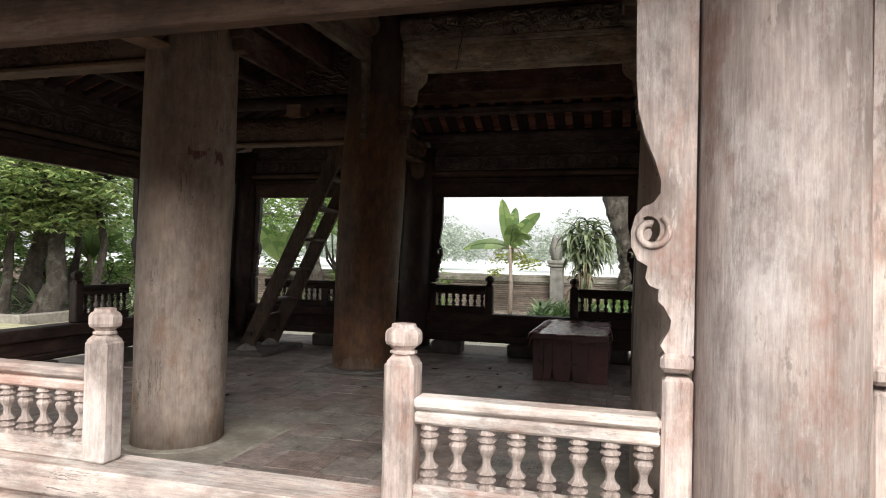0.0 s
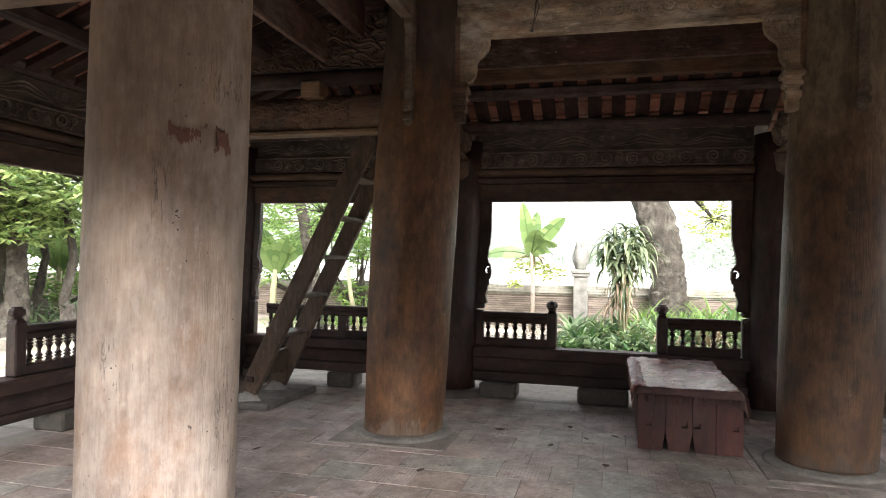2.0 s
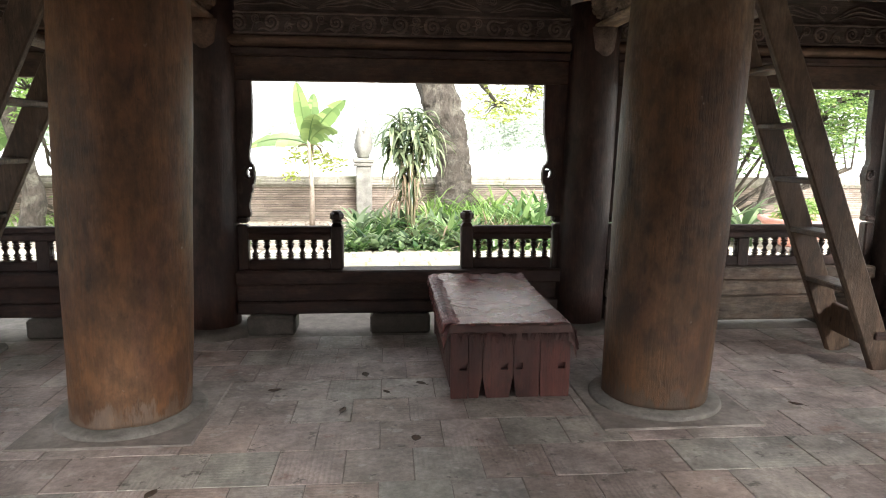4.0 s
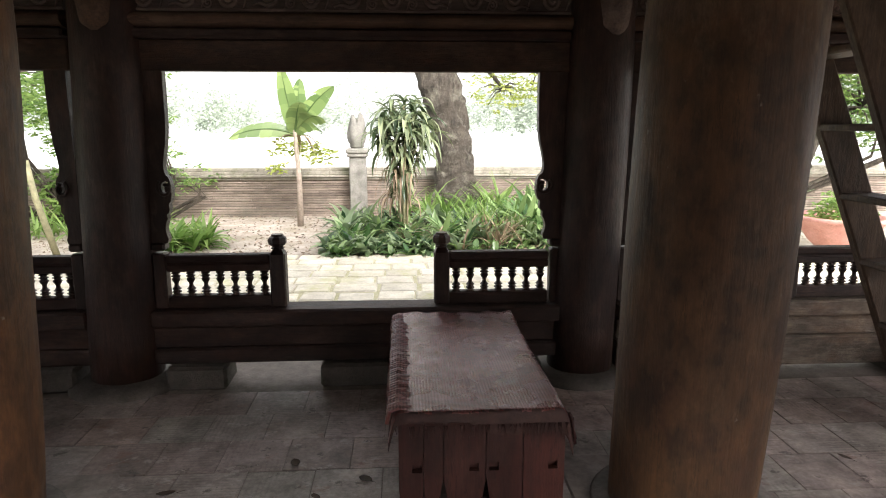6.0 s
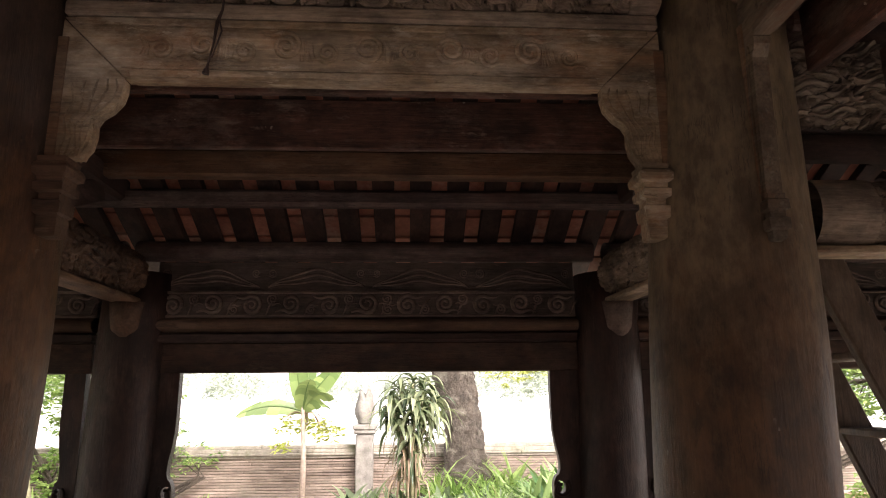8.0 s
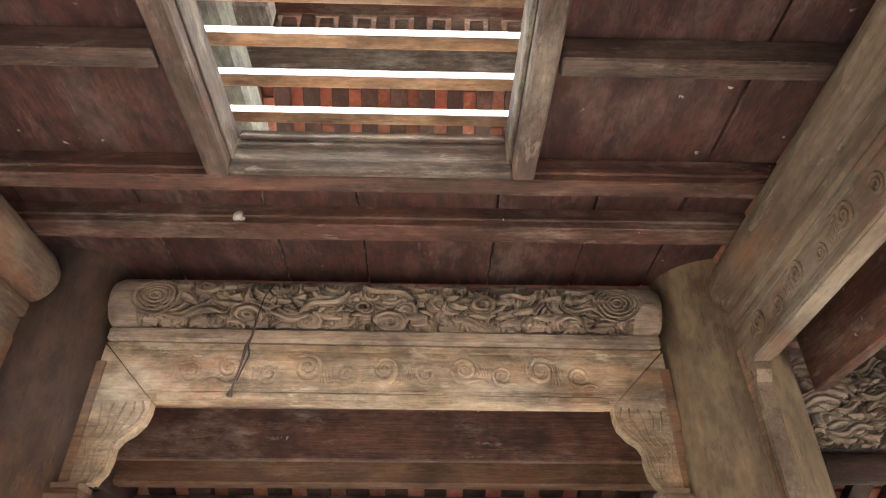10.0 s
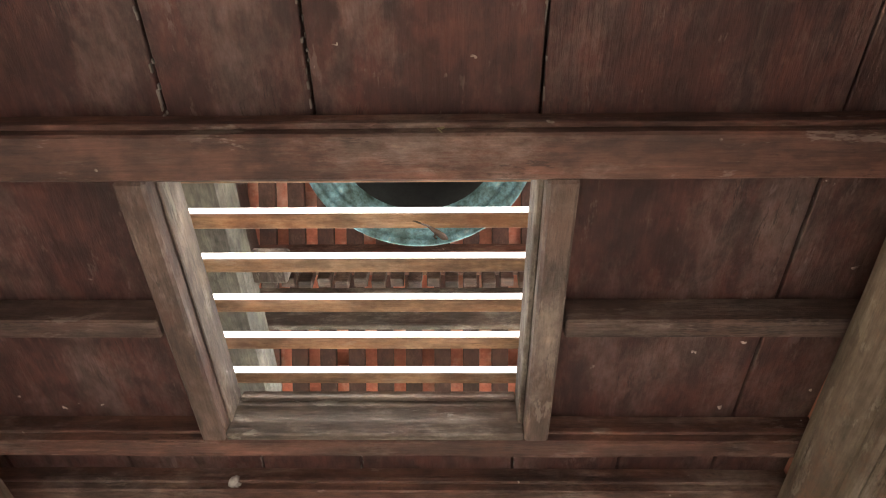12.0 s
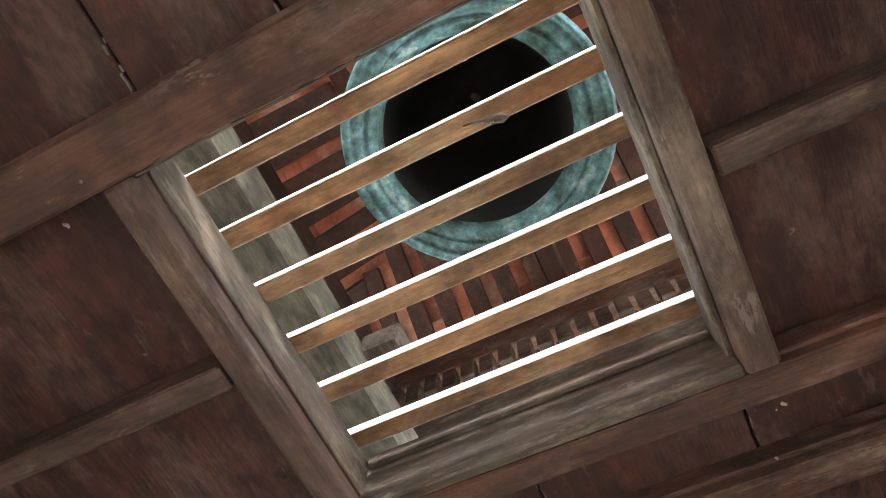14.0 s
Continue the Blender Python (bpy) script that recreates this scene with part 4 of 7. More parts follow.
def bracket_outline(top):
    return [(0, 0.862), (0.068, 0.862), (0.082, 0.885), (0.06, 0.925), (0.056, 0.95), (0.074, 0.985), (0.09, 1.0), (0.088, 1.03), (0.112, 1.04), (0.122, 1.06), (0.116, 1.09),
            (0.142, 1.105), (0.158, 1.14), (0.16, 1.18), (0.15, 1.22), (0.13, 1.245), (0.105, 1.255), (0.088, 1.28), (0.086, 1.31), (0.10, 1.36), (0.128, 1.43), (0.146, 1.50), (0.152, 1.58),
            (0.154, 1.70), (0.154, top), (0, top)]


def jamb(m, s, side, z0, top, mats, wide=1.0, lively=0.5):
    """The carved bracket board on its little post beside a column; side +1 reaches towards +s."""
    t = laid("door_jamb", "timber door jamb carved with a scroll, on a short square post", "door jamb", m, "door jambs")
    flip = Matrix.Translation((s, -0.028, 0)) @ Matrix.Diagonal((side * wide, 1, 1, 1))
    hole = [(0.116 + 0.03 * math.cos(a), 1.185 + 0.036 * math.sin(a)) for a in [math.radians(60 + 24 * i) for i in range(11)]] + [(0.124 + 0.017 * math.cos(a), 1.176 + 0.022 * math.sin(a)) for a in [math.radians(290 - 24 * i) for i in range(9)]]
    shape = [(x if x == 0 else 0.135 + (x - 0.135) * lively, z) for x, z in bracket_outline(top)]
    b = Build().plate(shape, [hole], 0.056, flip)
    board = piece("bracket_board", b, mats[1], t)
    curl = Build()
    for face in (-0.032, 0.032):
        pts = []
        for i in range(15):
            a = 2.2 + i * 0.42
            r = 0.05 - 0.0022 * i
            pts.append((s + side * wide * (0.11 + r * math.cos(a)), face, 1.18 + r * math.sin(a)))
        curl.tube(pts, [0.010] * 15, 6)
    piece("scroll", curl, mats[1], board)
    x0, x1 = sorted((s, s + side * 0.076))
    piece("post", Build().box(x0, x1, -0.042, 0.042, z0 + 0.002, 0.805, 0.01), mats[1], t)
    x0, x1 = sorted((s, s + side * 0.082))
    piece("cap", Build().box(x0, x1, -0.045, 0.045, 0.818, 0.866, 0.012), mats[1], t)


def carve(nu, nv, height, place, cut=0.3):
    """A carved sheet: place(u, v, h). Returns it and which faces, low in the ground of the carving, take the painted
    shade.
    """
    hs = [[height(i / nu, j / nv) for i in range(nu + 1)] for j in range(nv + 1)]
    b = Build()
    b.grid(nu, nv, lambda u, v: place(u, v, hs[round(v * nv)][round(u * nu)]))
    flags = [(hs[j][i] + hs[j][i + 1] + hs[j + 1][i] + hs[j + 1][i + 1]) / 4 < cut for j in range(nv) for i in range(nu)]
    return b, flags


def head_beams(m, s0, s1, top, seed, mats):
    """The door head and the carved boards and purlin over one bay."""
    t = laid("head_beam", "dark timber door head with carved cloud-scroll boards over it", "beam", m, "head beams")
    piece("door_head", Build().box(s0, s1, -0.035, 0.035, top, 1.9985, 0.006), DOOR_X if mats[0] == DARK_X else mats[0], t)
    lb = Build().box(s0, s1, -0.075, 0.075, 2.0, 2.055, 0.012)
    piece("moulding", lb, mats[0], t)
    rb = Build()
    rb.add([(x, 0.085 * math.cos(a) - 0.01, 2.1 + 0.045 * math.sin(a)) for x in (s0, s1) for a in [2 * math.pi * i / 14 for i in range(14)]],
           [(i, (i + 1) % 14, 14 + (i + 1) % 14, 14 + i) for i in range(14)], True)
    piece("roll", rb, CARVED_BROWN, t)
    piece("carved_band", vine(s0, s1, 2.145, 2.30, -0.01, seed), CARVED_DARK, t, "scroll-carved band")
    piece("carved_board", low_waves(s0, s1, 2.303, 2.475, 0.006, seed + 4), CARVED_DARK, t, "board carved with low waves")
    pb = Build()
    pb.add([(x, -0.01 + 0.075 * math.cos(a), 2.54 + 0.06 * math.sin(a)) for x in (s0 - 0.12, s1 + 0.12) for a in [2 * math.pi * i / 16 for i in range(16)]],
           [(i, (i + 1) % 16, 16 + (i + 1) % 16, 16 + i) for i in range(16)], True)
    piece("purlin", pb, MAUVE_X if mats[0] == DARK_X else mats[0], t)


DARKS, PALES = (DARK_X, DARK_Z), (GREYED_X, GREYED)
DOOR_X = wood("brown_door_head_timber", (0.042, 0.023, 0.016), (0.1, 0.058, 0.041), 0, dust=(0.17, 0.115, 0.088), dusty=0.5, red=(0.08, 0.034, 0.021), spots=0.5)
DL = "dark brown timber balustrade with turned balusters"
BZ, FZ, LZ = (0.468, 0.545, 0.69, 0.79), (0.39, 0.452, 0.622, 0.70), (0.43, 0.505, 0.678, 0.772)
# back
balustrade(BACK, [(-1.13, -0.53), (0.53, 1.13)], [-0.486, 0.484], BZ, DARKS, DL + ", open in the middle", "balustrades")
balustrade(BACK, [(-3.42, -1.65)], [], BZ, DARKS, DL, "balustrades", studs=(-2.57,))
balustrade(BACK, [(1.64, 3.52)], [], BZ, DARKS, DL, "balustrades", studs=(2.66,))
sill_beam(BACK, -1.22, 1.2, 0.468, [(-1.14, -0.80), (-0.24, 0.2), (0.72, 1.08)], DARKS, "dark timber sill beam raised on stone blocks")
sill_beam(BACK, -3.64, -1.58, 0.468, [(-3.62, -3.35), (-2.68, -2.4), (-1.9, -1.66)], DARKS, "dark timber sill beam raised on stone blocks")
sill_beam(BACK, 1.56, 3.74, 0.468, [], (WORN_X, WORN_X), "worn pale brown timber sill beams close to the floor", 0.045)
solid("support_block", Build().box(1.68, 2.1, 2.43, 2.67, -0.004, 0.043, 0.01), BLOCK, "low flat stone under the sill", "stone block", "stone blocks")
solid("support_block", Build().box(3.3, 3.65, 2.43, 2.67, -0.004, 0.043, 0.01), BLOCK, "low flat stone under the sill", "stone block", "stone blocks")
for s, side, wide in ((-1.205, 1, 0.95), (1.215, -1, 1.155), (-1.585, -1, 0.8), (1.555, 1, 0.8), (-3.63, 1, 0.8), (3.73, -1, 0.8)):
    jamb(BACK, s, side, 0.468, 1.83, DARKS, wide)
head_beams(BACK, -1.24, 1.22, 1.83, 1.0, DARKS)
head_beams(BACK, -3.66, -1.56, 1.83, 2.3, DARKS)
head_beams(BACK, 1.54, 3.74, 1.83, 3.1, DARKS)
# left
balustrade(LEFT, [(-0.03, 0.62)], [-0.01], LZ, DARKS, DL, "balustrades")
balustrade(LEFT, [(-1.3, -1.15)], [-1.15], LZ, DARKS, DL, "balustrades")
balustrade(LEFT, [(1.2, 2.4)], [], LZ, DARKS, DL, "balustrades", studs=(1.8,))
balustrade(LEFT, [(-2.9, -1.8)], [], LZ, DARKS, DL, "balustrades", studs=(-2.3,))
for a, c, bl in ((-1.45, 0.85, [(-0.65, -0.3), (0.25, 0.6)]), (1.18, 2.4, [(1.3, 1.5), (2.1, 2.35)]), (-2.9, -1.8, [(-2.5, -2.2)])):
    sill_beam(LEFT, a, c, LZ[0], bl, DARKS, "dark timber sill beam raised on stone blocks")
    head_beams(LEFT, a, c, 1.85, 5.0 + a, DARKS)
for s, side in ((0.84, -1), (-1.44, 1), (1.2, 1), (2.4, -1), (-1.8, -1), (-2.88, 1)):
    jamb(LEFT, s, side, LZ[0], 1.85, DARKS, 1.0)
# right
for a, c, bl in ((-0.85, 1.45, [(-0.6, -0.25), (0.3, 0.65)]), (-2.4, -1.2, [(-1.6, -1.4), (-2.3, -2.1)]), (1.8, 2.9, [(2.2, 2.5)])):
    sill_beam(RIGHT, a, c, LZ[0], bl, DARKS, "dark timber sill beam raised on stone blocks")
    head_beams(RIGHT, a, c, 1.85, 9.0 + a, DARKS)
    balustrade(RIGHT, [(a + 0.16, c - 0.16)], [], LZ, DARKS, DL, "balustrades", studs=((a + c) / 2,))
    for s, side in ((a + 0.01, 1), (c - 0.01, -1)):
        jamb(RIGHT, s, side, LZ[0], 1.85, DARKS, 0.9)
# front: the weathered side that the visitor comes in by
PL = "weathered grey timber balustrade with turned balusters"
balustrade(FRONT, [(-1.13, -0.455), (0.70, 1.35)], [-0.412, 0.655], FZ, PALES, PL + ", open in the middle", "balustrades")
balustrade(FRONT, [(-3.5, -1.68)], [], FZ, PALES, PL, "balustrades", studs=(-2.6,))
balustrade(FRONT, [(1.9, 3.5)], [], FZ, PALES, PL, "balustrades", studs=(2.7,))
for a, c, bl in ((-1.22, 1.43, [(-1.1, -0.8), (-0.1, 0.25), (0.95, 1.3)]), (-3.7, -1.6, [(-2.8, -2.4)]), (1.81, 3.62, [(2.5, 2.9)])):
    sill_beam(FRONT, a, c, FZ[0], bl, PALES, "weathered grey timber sill beam raised on stone blocks")
    head_beams(FRONT, a, c, 1.83, 13.0 + a, (CARVED_BROWN, CARVED_BROWN) if abs(a) < 1.5 else DARKS)
for s, side in ((-1.205, 1), (1.42, -1), (-1.6, -1), (1.82, 1), (-3.7, 1), (3.6, -1)):
    jamb(FRONT, s, side, FZ[0], 1.83, PALES, 1.0, 1.0)


# ---- frames between the great columns ----
def arch_frame(m, s0, s1, mats, label, grand=True):
    """Carved head board with curved legs and stepped capitals between two great columns, and the carved log over it."""
    t = laid("arch_frame", label, "arch frame", m, "arch frames")
    w = s1 - s0
    x = lambda v: s0 + v
    top, foot_z = (3.1, 2.86) if grand else (3.1, 2.93)
    in_ = 0.243 if grand else 0.1
    hb = Build().plate([(x(0.004), top), (x(in_), foot_z), (x(w - in_), foot_z), (x(w - 0.004), top)], [], 0.06, Matrix.Translation((0, -0.03, 0)))
    head = piece("head_board", hb, mats[0], t)
    span = w - 2 * in_ - 0.1
    for face in (-1, 1):
        h_ = top - foot_z
        for za, zb, d in ((foot_z, foot_z + 0.03, 0.012), (foot_z + 0.034, foot_z + 0.046, 0.006), (top - 0.03, top, 0.01)):
            run = 0.02 + in_ * (1 - (za - foot_z) / h_)
            piece("fillet", Build().box(x(run), x(w - run), *sorted((face * 0.029, face * (0.03 + d))), za, zb, 0.004), mats[0], head)
        carving = Build()
        z_mid = foot_z + h_ * 0.54
        n = round(span / 0.155)
        for k in range(n):
            c = x(in_ + 0.05 + span * (k + 0.5) / n)
            size = h_ * (0.24 if k % 2 else 0.18)
            volute(carving, c, z_mid + (0.01 if k % 2 else -0.012), size, face * 0.032, 1 if k < n / 2 else -1, 1 if k % 3 else -1, 0.2)
            for j in range(3):
                q = c + (0.05 + 0.014 * j) * (1 if k % 2 else -1)
                carving.tube([(q, face * 0.03, z_mid - size * 0.9), (q + 0.012 * math.sin(k + j), face * 0.03, z_mid), (q - 0.01, face * 0.03, z_mid + size * (0.7 + 0.2 * math.sin(k * 3 + j)))], [0.002, 0.0045, 0.002], 5)
        piece("relief", carving, mats[0], head)["kind"] = "stuff"
    if grand:
        leg = [(0.004, 3.094), (0.243, 2.857), (0.243, 2.82), (0.232, 2.775), (0.2, 2.735), (0.165, 2.71), (0.148, 2.68), (0.15, 2.64), (0.14, 2.59), (0.112, 2.55), (0.0, 2.54)]
    else:
        leg = [(0.004, 3.094), (0.1, 2.927), (0.1, 2.9), (0.075, 2.86), (0.07, 2.7), (0.062, 2.4), (0.06, 2.36), (0.0, 2.36)]
    for side in (1, -1):
        o = x(0) if side > 0 else x(w)
        lay = Matrix.Translation((o, -0.028, 0)) @ Matrix.Diagonal((side, 1, 1, 1))
        lp = piece("leg", Build().plate(leg, [], 0.056, lay), mats[1], t)
        low = leg[-1][1]
        strip = sorted((o - side * 0.012, o + side * 0.03))
        piece("edge_strip", Build().box(*strip, -0.034, 0.034, low + 0.01, 3.02, 0.004), RUST_X, lp)
        gr = Build()
        for face in (-0.029, 0.029):
            for k in range(5 if grand else 2):
                f = (k + 1) / 5.6
                line = [(0.03 + (p[0] - 0.03) * f + 0.008 * math.sin(p[1] * 48 + k * 1.3), p[1] - 0.02 * (1 - f)) for p in leg[1:-1]]
                gr.tube([(o + side * a, face, z) for a, z in line], [0.0035 + 0.002 * (i % 2) for i in range(len(line))], 5)
        piece("groove", gr, mats[1], lp)
        steps = ((2.256, 0.05), (2.262, 0.066), (2.33, 0.07), (2.338, 0.088), (2.38, 0.092), (2.386, 0.07), (2.41, 0.072), (2.416, 0.102), (2.444, 0.104), (2.45, 0.086), (2.47, 0.09), (2.478, 0.118), (2.5, 0.124), (2.516, 0.112), (2.524, 0.094), (2.542, 0.1)) if grand else \
            ((2.2, 0.03), (2.206, 0.05), (2.234, 0.052), (2.24, 0.072), (2.274, 0.074), (2.28, 0.052), (2.3, 0.054), (2.306, 0.078), (2.338, 0.076), (2.344, 0.06), (2.362, 0.062))
        cap = Build().lathe([(r * 0.72, z) for z, r in steps], (0, 0, 0), 4, Matrix.Translation((o + side * (0.052 if grand else 0.03) - (0.018 if m[1][3] > 0 else 0.01), 0, 0)) @ Matrix.Diagonal((1.0, 1.15 if grand else 0.95, 1, 1)), smooth=False)
        piece("capital", cap, CARVED_BROWN if side > 0 else mats[1], t, "stepped, carved wooden capital")
    nu, nv = ((900, 150) if m[1][3] > 0 else (300, 60)) if grand else (40, 30)
    cut = relief(nu, nv, w - 0.24, 0.71, 0.085, 6.0, True, 0.0, 0.35, 1.35) if grand else None

    def high(u, v):
        s = u * w
        if not grand:
            return 1.0 + 0.1 * noise.noise((u * 6, v * 3, 1.0))
        e = min(s, w - s)
        if e < 0.12:
            return 0.95
        return cut((s - 0.12) / (w - 0.24), v)

    def log(u, v, h):
        a = 2 * math.pi * v
        e = min(u * w, w - u * w)
        r = (0.07 + 0.046 * h) * (1 - 0.12 * max(0.0, 1 - e / 0.05) ** 2)
        return (x(w * u), -0.02 + 0.95 * r * math.cos(a), 3.277 + r * math.sin(a))

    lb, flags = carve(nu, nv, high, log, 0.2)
    piece("carved_log" if grand else "log", lb.two_tone("carved_log", flags, CARVED, CARVED_SHADE) if grand else lb, CARVED if grand else mats[0], t, "round beam carved with deep scrolls and clouds" if grand else "plain round log beam", raw=True)
    if grand:
        rings = Build()
        for k in range(5):
            for o, side in ((x(0.13), 1), (x(w - 0.13), -1)):
                cz, r0 = 3.27, 0.016 + 0.015 * k
                rings.tube([(o + side * (0.06 + r0 * 1.3 * math.cos(a)), -0.02 - 0.104 * math.cos(min(1.3, abs(r0 * math.sin(a)) / 0.11)) - 0.004, cz + r0 * math.sin(a)) for a in [2 * math.pi * i / 20 for i in range(21)]], [0.005] * 21, 5)
        piece("end_volute", rings, CARVED, t, "ringed volutes near the ends of the log")["kind"] = "stuff"
    piece("under_board", Build().box(x(0.005), x(w - 0.005), -0.05, 0.05, 3.104, 3.168, 0.012), CARVED if grand else mats[0], t)
    return t


def gap(p, q, r=0.3):
    """Axes along the line between two columns, and the span between their faces."""
    d = Vector((q[0] - p[0], q[1] - p[1]))
    return pose(p[0], p[1], 0, 0, 0, math.degrees(math.atan2(d.y, d.x))), r, d.length - r


for i, j, lab in ((0, 1, "pale carved timber arch frame under a scroll-carved log"), (2, 3, "carved timber arch frame under a scroll-carved log"),
                  (2, 0, "tan timber arch frame under a plain round log"), (3, 1, "tan timber arch frame under a plain round log")):
    m, s0, s1 = gap(TOPS[i], TOPS[j], 0.265)
    arch_frame(m @ pose(0, -0.06 if i == 0 else 0, 0), s0, s1, (PALE_X, PALE_X) if i == 0 else (OLD_X, OLD_X), lab, i % 2 == 0 and j % 2 == 1)


def radial_beam(p, q, r0, end, seed, short=False):
    """The beams that run from a great column to the outer wall: ledge, carved log, panel and tie beam."""
    d = Vector((q[0] - p[0], q[1] - p[1]))
    m = pose(p[0], p[1], 0, 0, 0, math.degrees(math.atan2(d.y, d.x)))
    L = d.length - end
    t = laid("radial_beam", "carved timber tie beam from the great column to the outer wall", "beam", m, "tie beams")
    side = CARVED if p[0] > 0 and p[1] > 0 else CARVED_BROWN

    cut = relief(330, 110, L - r0, 0.8, 0.085, abs(seed) + 1, True, 0.0, 0.25, 1.3)

    def high(u, v):
        return 0.9 if u < 0.12 else cut(u, v)

    def log(u, v, h):
        a = 2 * math.pi * v
        r = 0.112 + 0.025 * h - 0.05 * max(0, (u - 0.93) / 0.07) ** 2
        return (r0 + (L - r0) * u, r * 0.85 * math.cos(a), 2.38 + r * math.sin(a))

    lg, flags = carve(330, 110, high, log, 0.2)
    piece("carved_log", lg.two_tone("carved_log", flags, side, CARVED_SHADE), side, t, raw=True)
    piece("ledge", Build().box(r0 - 0.02, L, -0.075, 0.075, 2.215, 2.243, 0.006), PALE_X if p[0] > 0 else RUST_X, t, "flat tan board under the log")
    if not short:
        piece("upper_log", Build().lathe([(0.06, r0), (0.06, L)], (0, 0, 0), 14, Matrix.Translation((0, 0, 2.65)) @ Matrix.Rotation(math.pi / 2, 4, "Y")), DARK_X, t)
        for face in (-1, 1):
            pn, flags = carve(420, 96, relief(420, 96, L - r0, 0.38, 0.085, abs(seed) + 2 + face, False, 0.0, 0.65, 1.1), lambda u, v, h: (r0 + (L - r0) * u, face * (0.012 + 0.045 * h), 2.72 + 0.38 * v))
            piece("cloud_panel", pn.two_tone("cloud_panel", flags, side, CARVED_SHADE), side, t, "panel deeply carved with clouds")
        # Backing board in the same painted recess shade.
        piece("panel_board", Build().box(r0, L, -0.01, 0.01, 2.72, 3.1, 0.002), CARVED_SHADE, t)
        piece("tie_beam", Build().box(r0, L, -0.07, 0.07, 3.14, 3.36, 0.02), RED_X, t)
        bk = Build().box(0.76, 0.92, *((0.0, 0.16) if p[0] < 0 else (-0.16, 0.0)), 2.475, 2.6, 0.01)
        piece("bracket_block", bk, RUST_X, t)
    else:
        piece("tie_beam", Build().box(r0, L * 0.8, -0.06, 0.06, 2.72, 2.86, 0.02), DARK_X, t)
        piece("strut", Build().beam((r0 + 0.06, 0, 2.52), (r0 + 0.55, 0, 2.72), 0.1, 0.12), DARK_X, t)
    if not short:
        wedge = [(L - 0.42, 2.213), (L - 0.02, 1.99), (L + 0.05, 1.99), (L + 0.05, 2.213)]
        piece("wedge_bracket", Build().plate(wedge, [], 0.1, Matrix.Translation((0, -0.05, 0))), CARVED_BROWN, t)
    ft = Build().lathe([(0.05, 0.0), (0.085, 0.05), (0.1, 0.16), (0.105, 0.2)], (L - 0.02, 0, 2.02), 10)
    piece("bracket_foot", ft, CARVED_DARK if p[0] > 0 and p[1] > 0 else CARVED_BROWN, t)


for p, q in ((TOPS[0], (-3.85, 1.05)), (TOPS[2], (-3.85, -1.61)), (TOPS[1], (3.85, 1.05)), (TOPS[3], (3.85, -1.61))):
    radial_beam(p, q, 0.29, 0.15, p[0] * 3 + p[1])
for p, q in ((TOPS[0], (-1.35, 2.57)), (TOPS[1], (1.43, 2.57)), (TOPS[2], (-1.6, -3.06)), (TOPS[3], (1.42, -3.06))):
    radial_beam(p, q, 0.29, 0.12, p[0] * 5 + p[1], True)

# ---- ceiling: boards on joists, with the barred hatch ----
CZ = 3.455
ceiling = Build()
joints = []
seams = [-2.35, -1.75, -1.3, -0.86, -0.39, -0.04, 0.49, 0.86, 1.19, 1.75, 2.35]
HX0, HX1, HY0, HY1 = -0.43, 0.515, -0.72, 0.21
for y0, y1 in ((-1.75, -1.18), (-1.18, -0.78), (-0.78, 0.27), (0.27, 0.55), (0.55, 1.25)):
    jit = random.uniform(-0.02, 0.02)
    joints.append((y0, y1, jit))
    row = [s for s in seams if y0 > 0.2 or s != 0.86]
    if y0 == -0.78:
        row = [-2.35, -1.75, -1.3, -0.2, 0.3, 1.19, 1.75, 2.35]
    for a, c in zip(row, row[1:]):
        sag = random.uniform(-0.004, 0.004)
        a_, c_ = a + 0.004 + jit, c - 0.004 + jit
        if y0 == -0.78:
            if c_ <= HX0 - 0.03 or a_ >= HX1 + 0.03:
                ceiling.box(a_, c_, y0, y1, CZ + sag, CZ + 0.04 + sag, 0.003)
            else:
                if a_ < HX0 - 0.06:
                    ceiling.box(a_, HX0 - 0.02, y0, y1, CZ + sag, CZ + 0.04 + sag, 0.003)
                if c_ > HX1 + 0.06:
                    ceiling.box(HX1 + 0.02, c_, y0, y1, CZ + sag, CZ + 0.04 + sag, 0.003)
        else:
            ceiling.box(a_, c_, y0, y1, CZ + sag, CZ + 0.04 + sag, 0.003)
solid("ceiling", ceiling, RED_Y, "red-brown ceiling boards with dusty stains and open joints", "ceiling", kind="structure", raw=True)


# Unseen layer added over the ceiling to stop light through its joints.
deck = Build()
for a, c, d, e in ((-2.3, HX0 - 0.1, -2.5, 2.0), (HX1 + 0.1, 2.3, -2.5, 2.0), (HX0 - 0.1, HX1 + 0.1, -2.5, HY0 - 0.03), (HX0 - 0.1, HX1 + 0.1, HY1 + 0.02, 2.0)):
    deck.box(a, c, d, e, CZ + 0.05, CZ + 0.075, 0.002)
solid("upper_floor", deck, DARK_Y, "unseen dark boards added over the ceiling to block light at its joints", "floor", kind="structure")


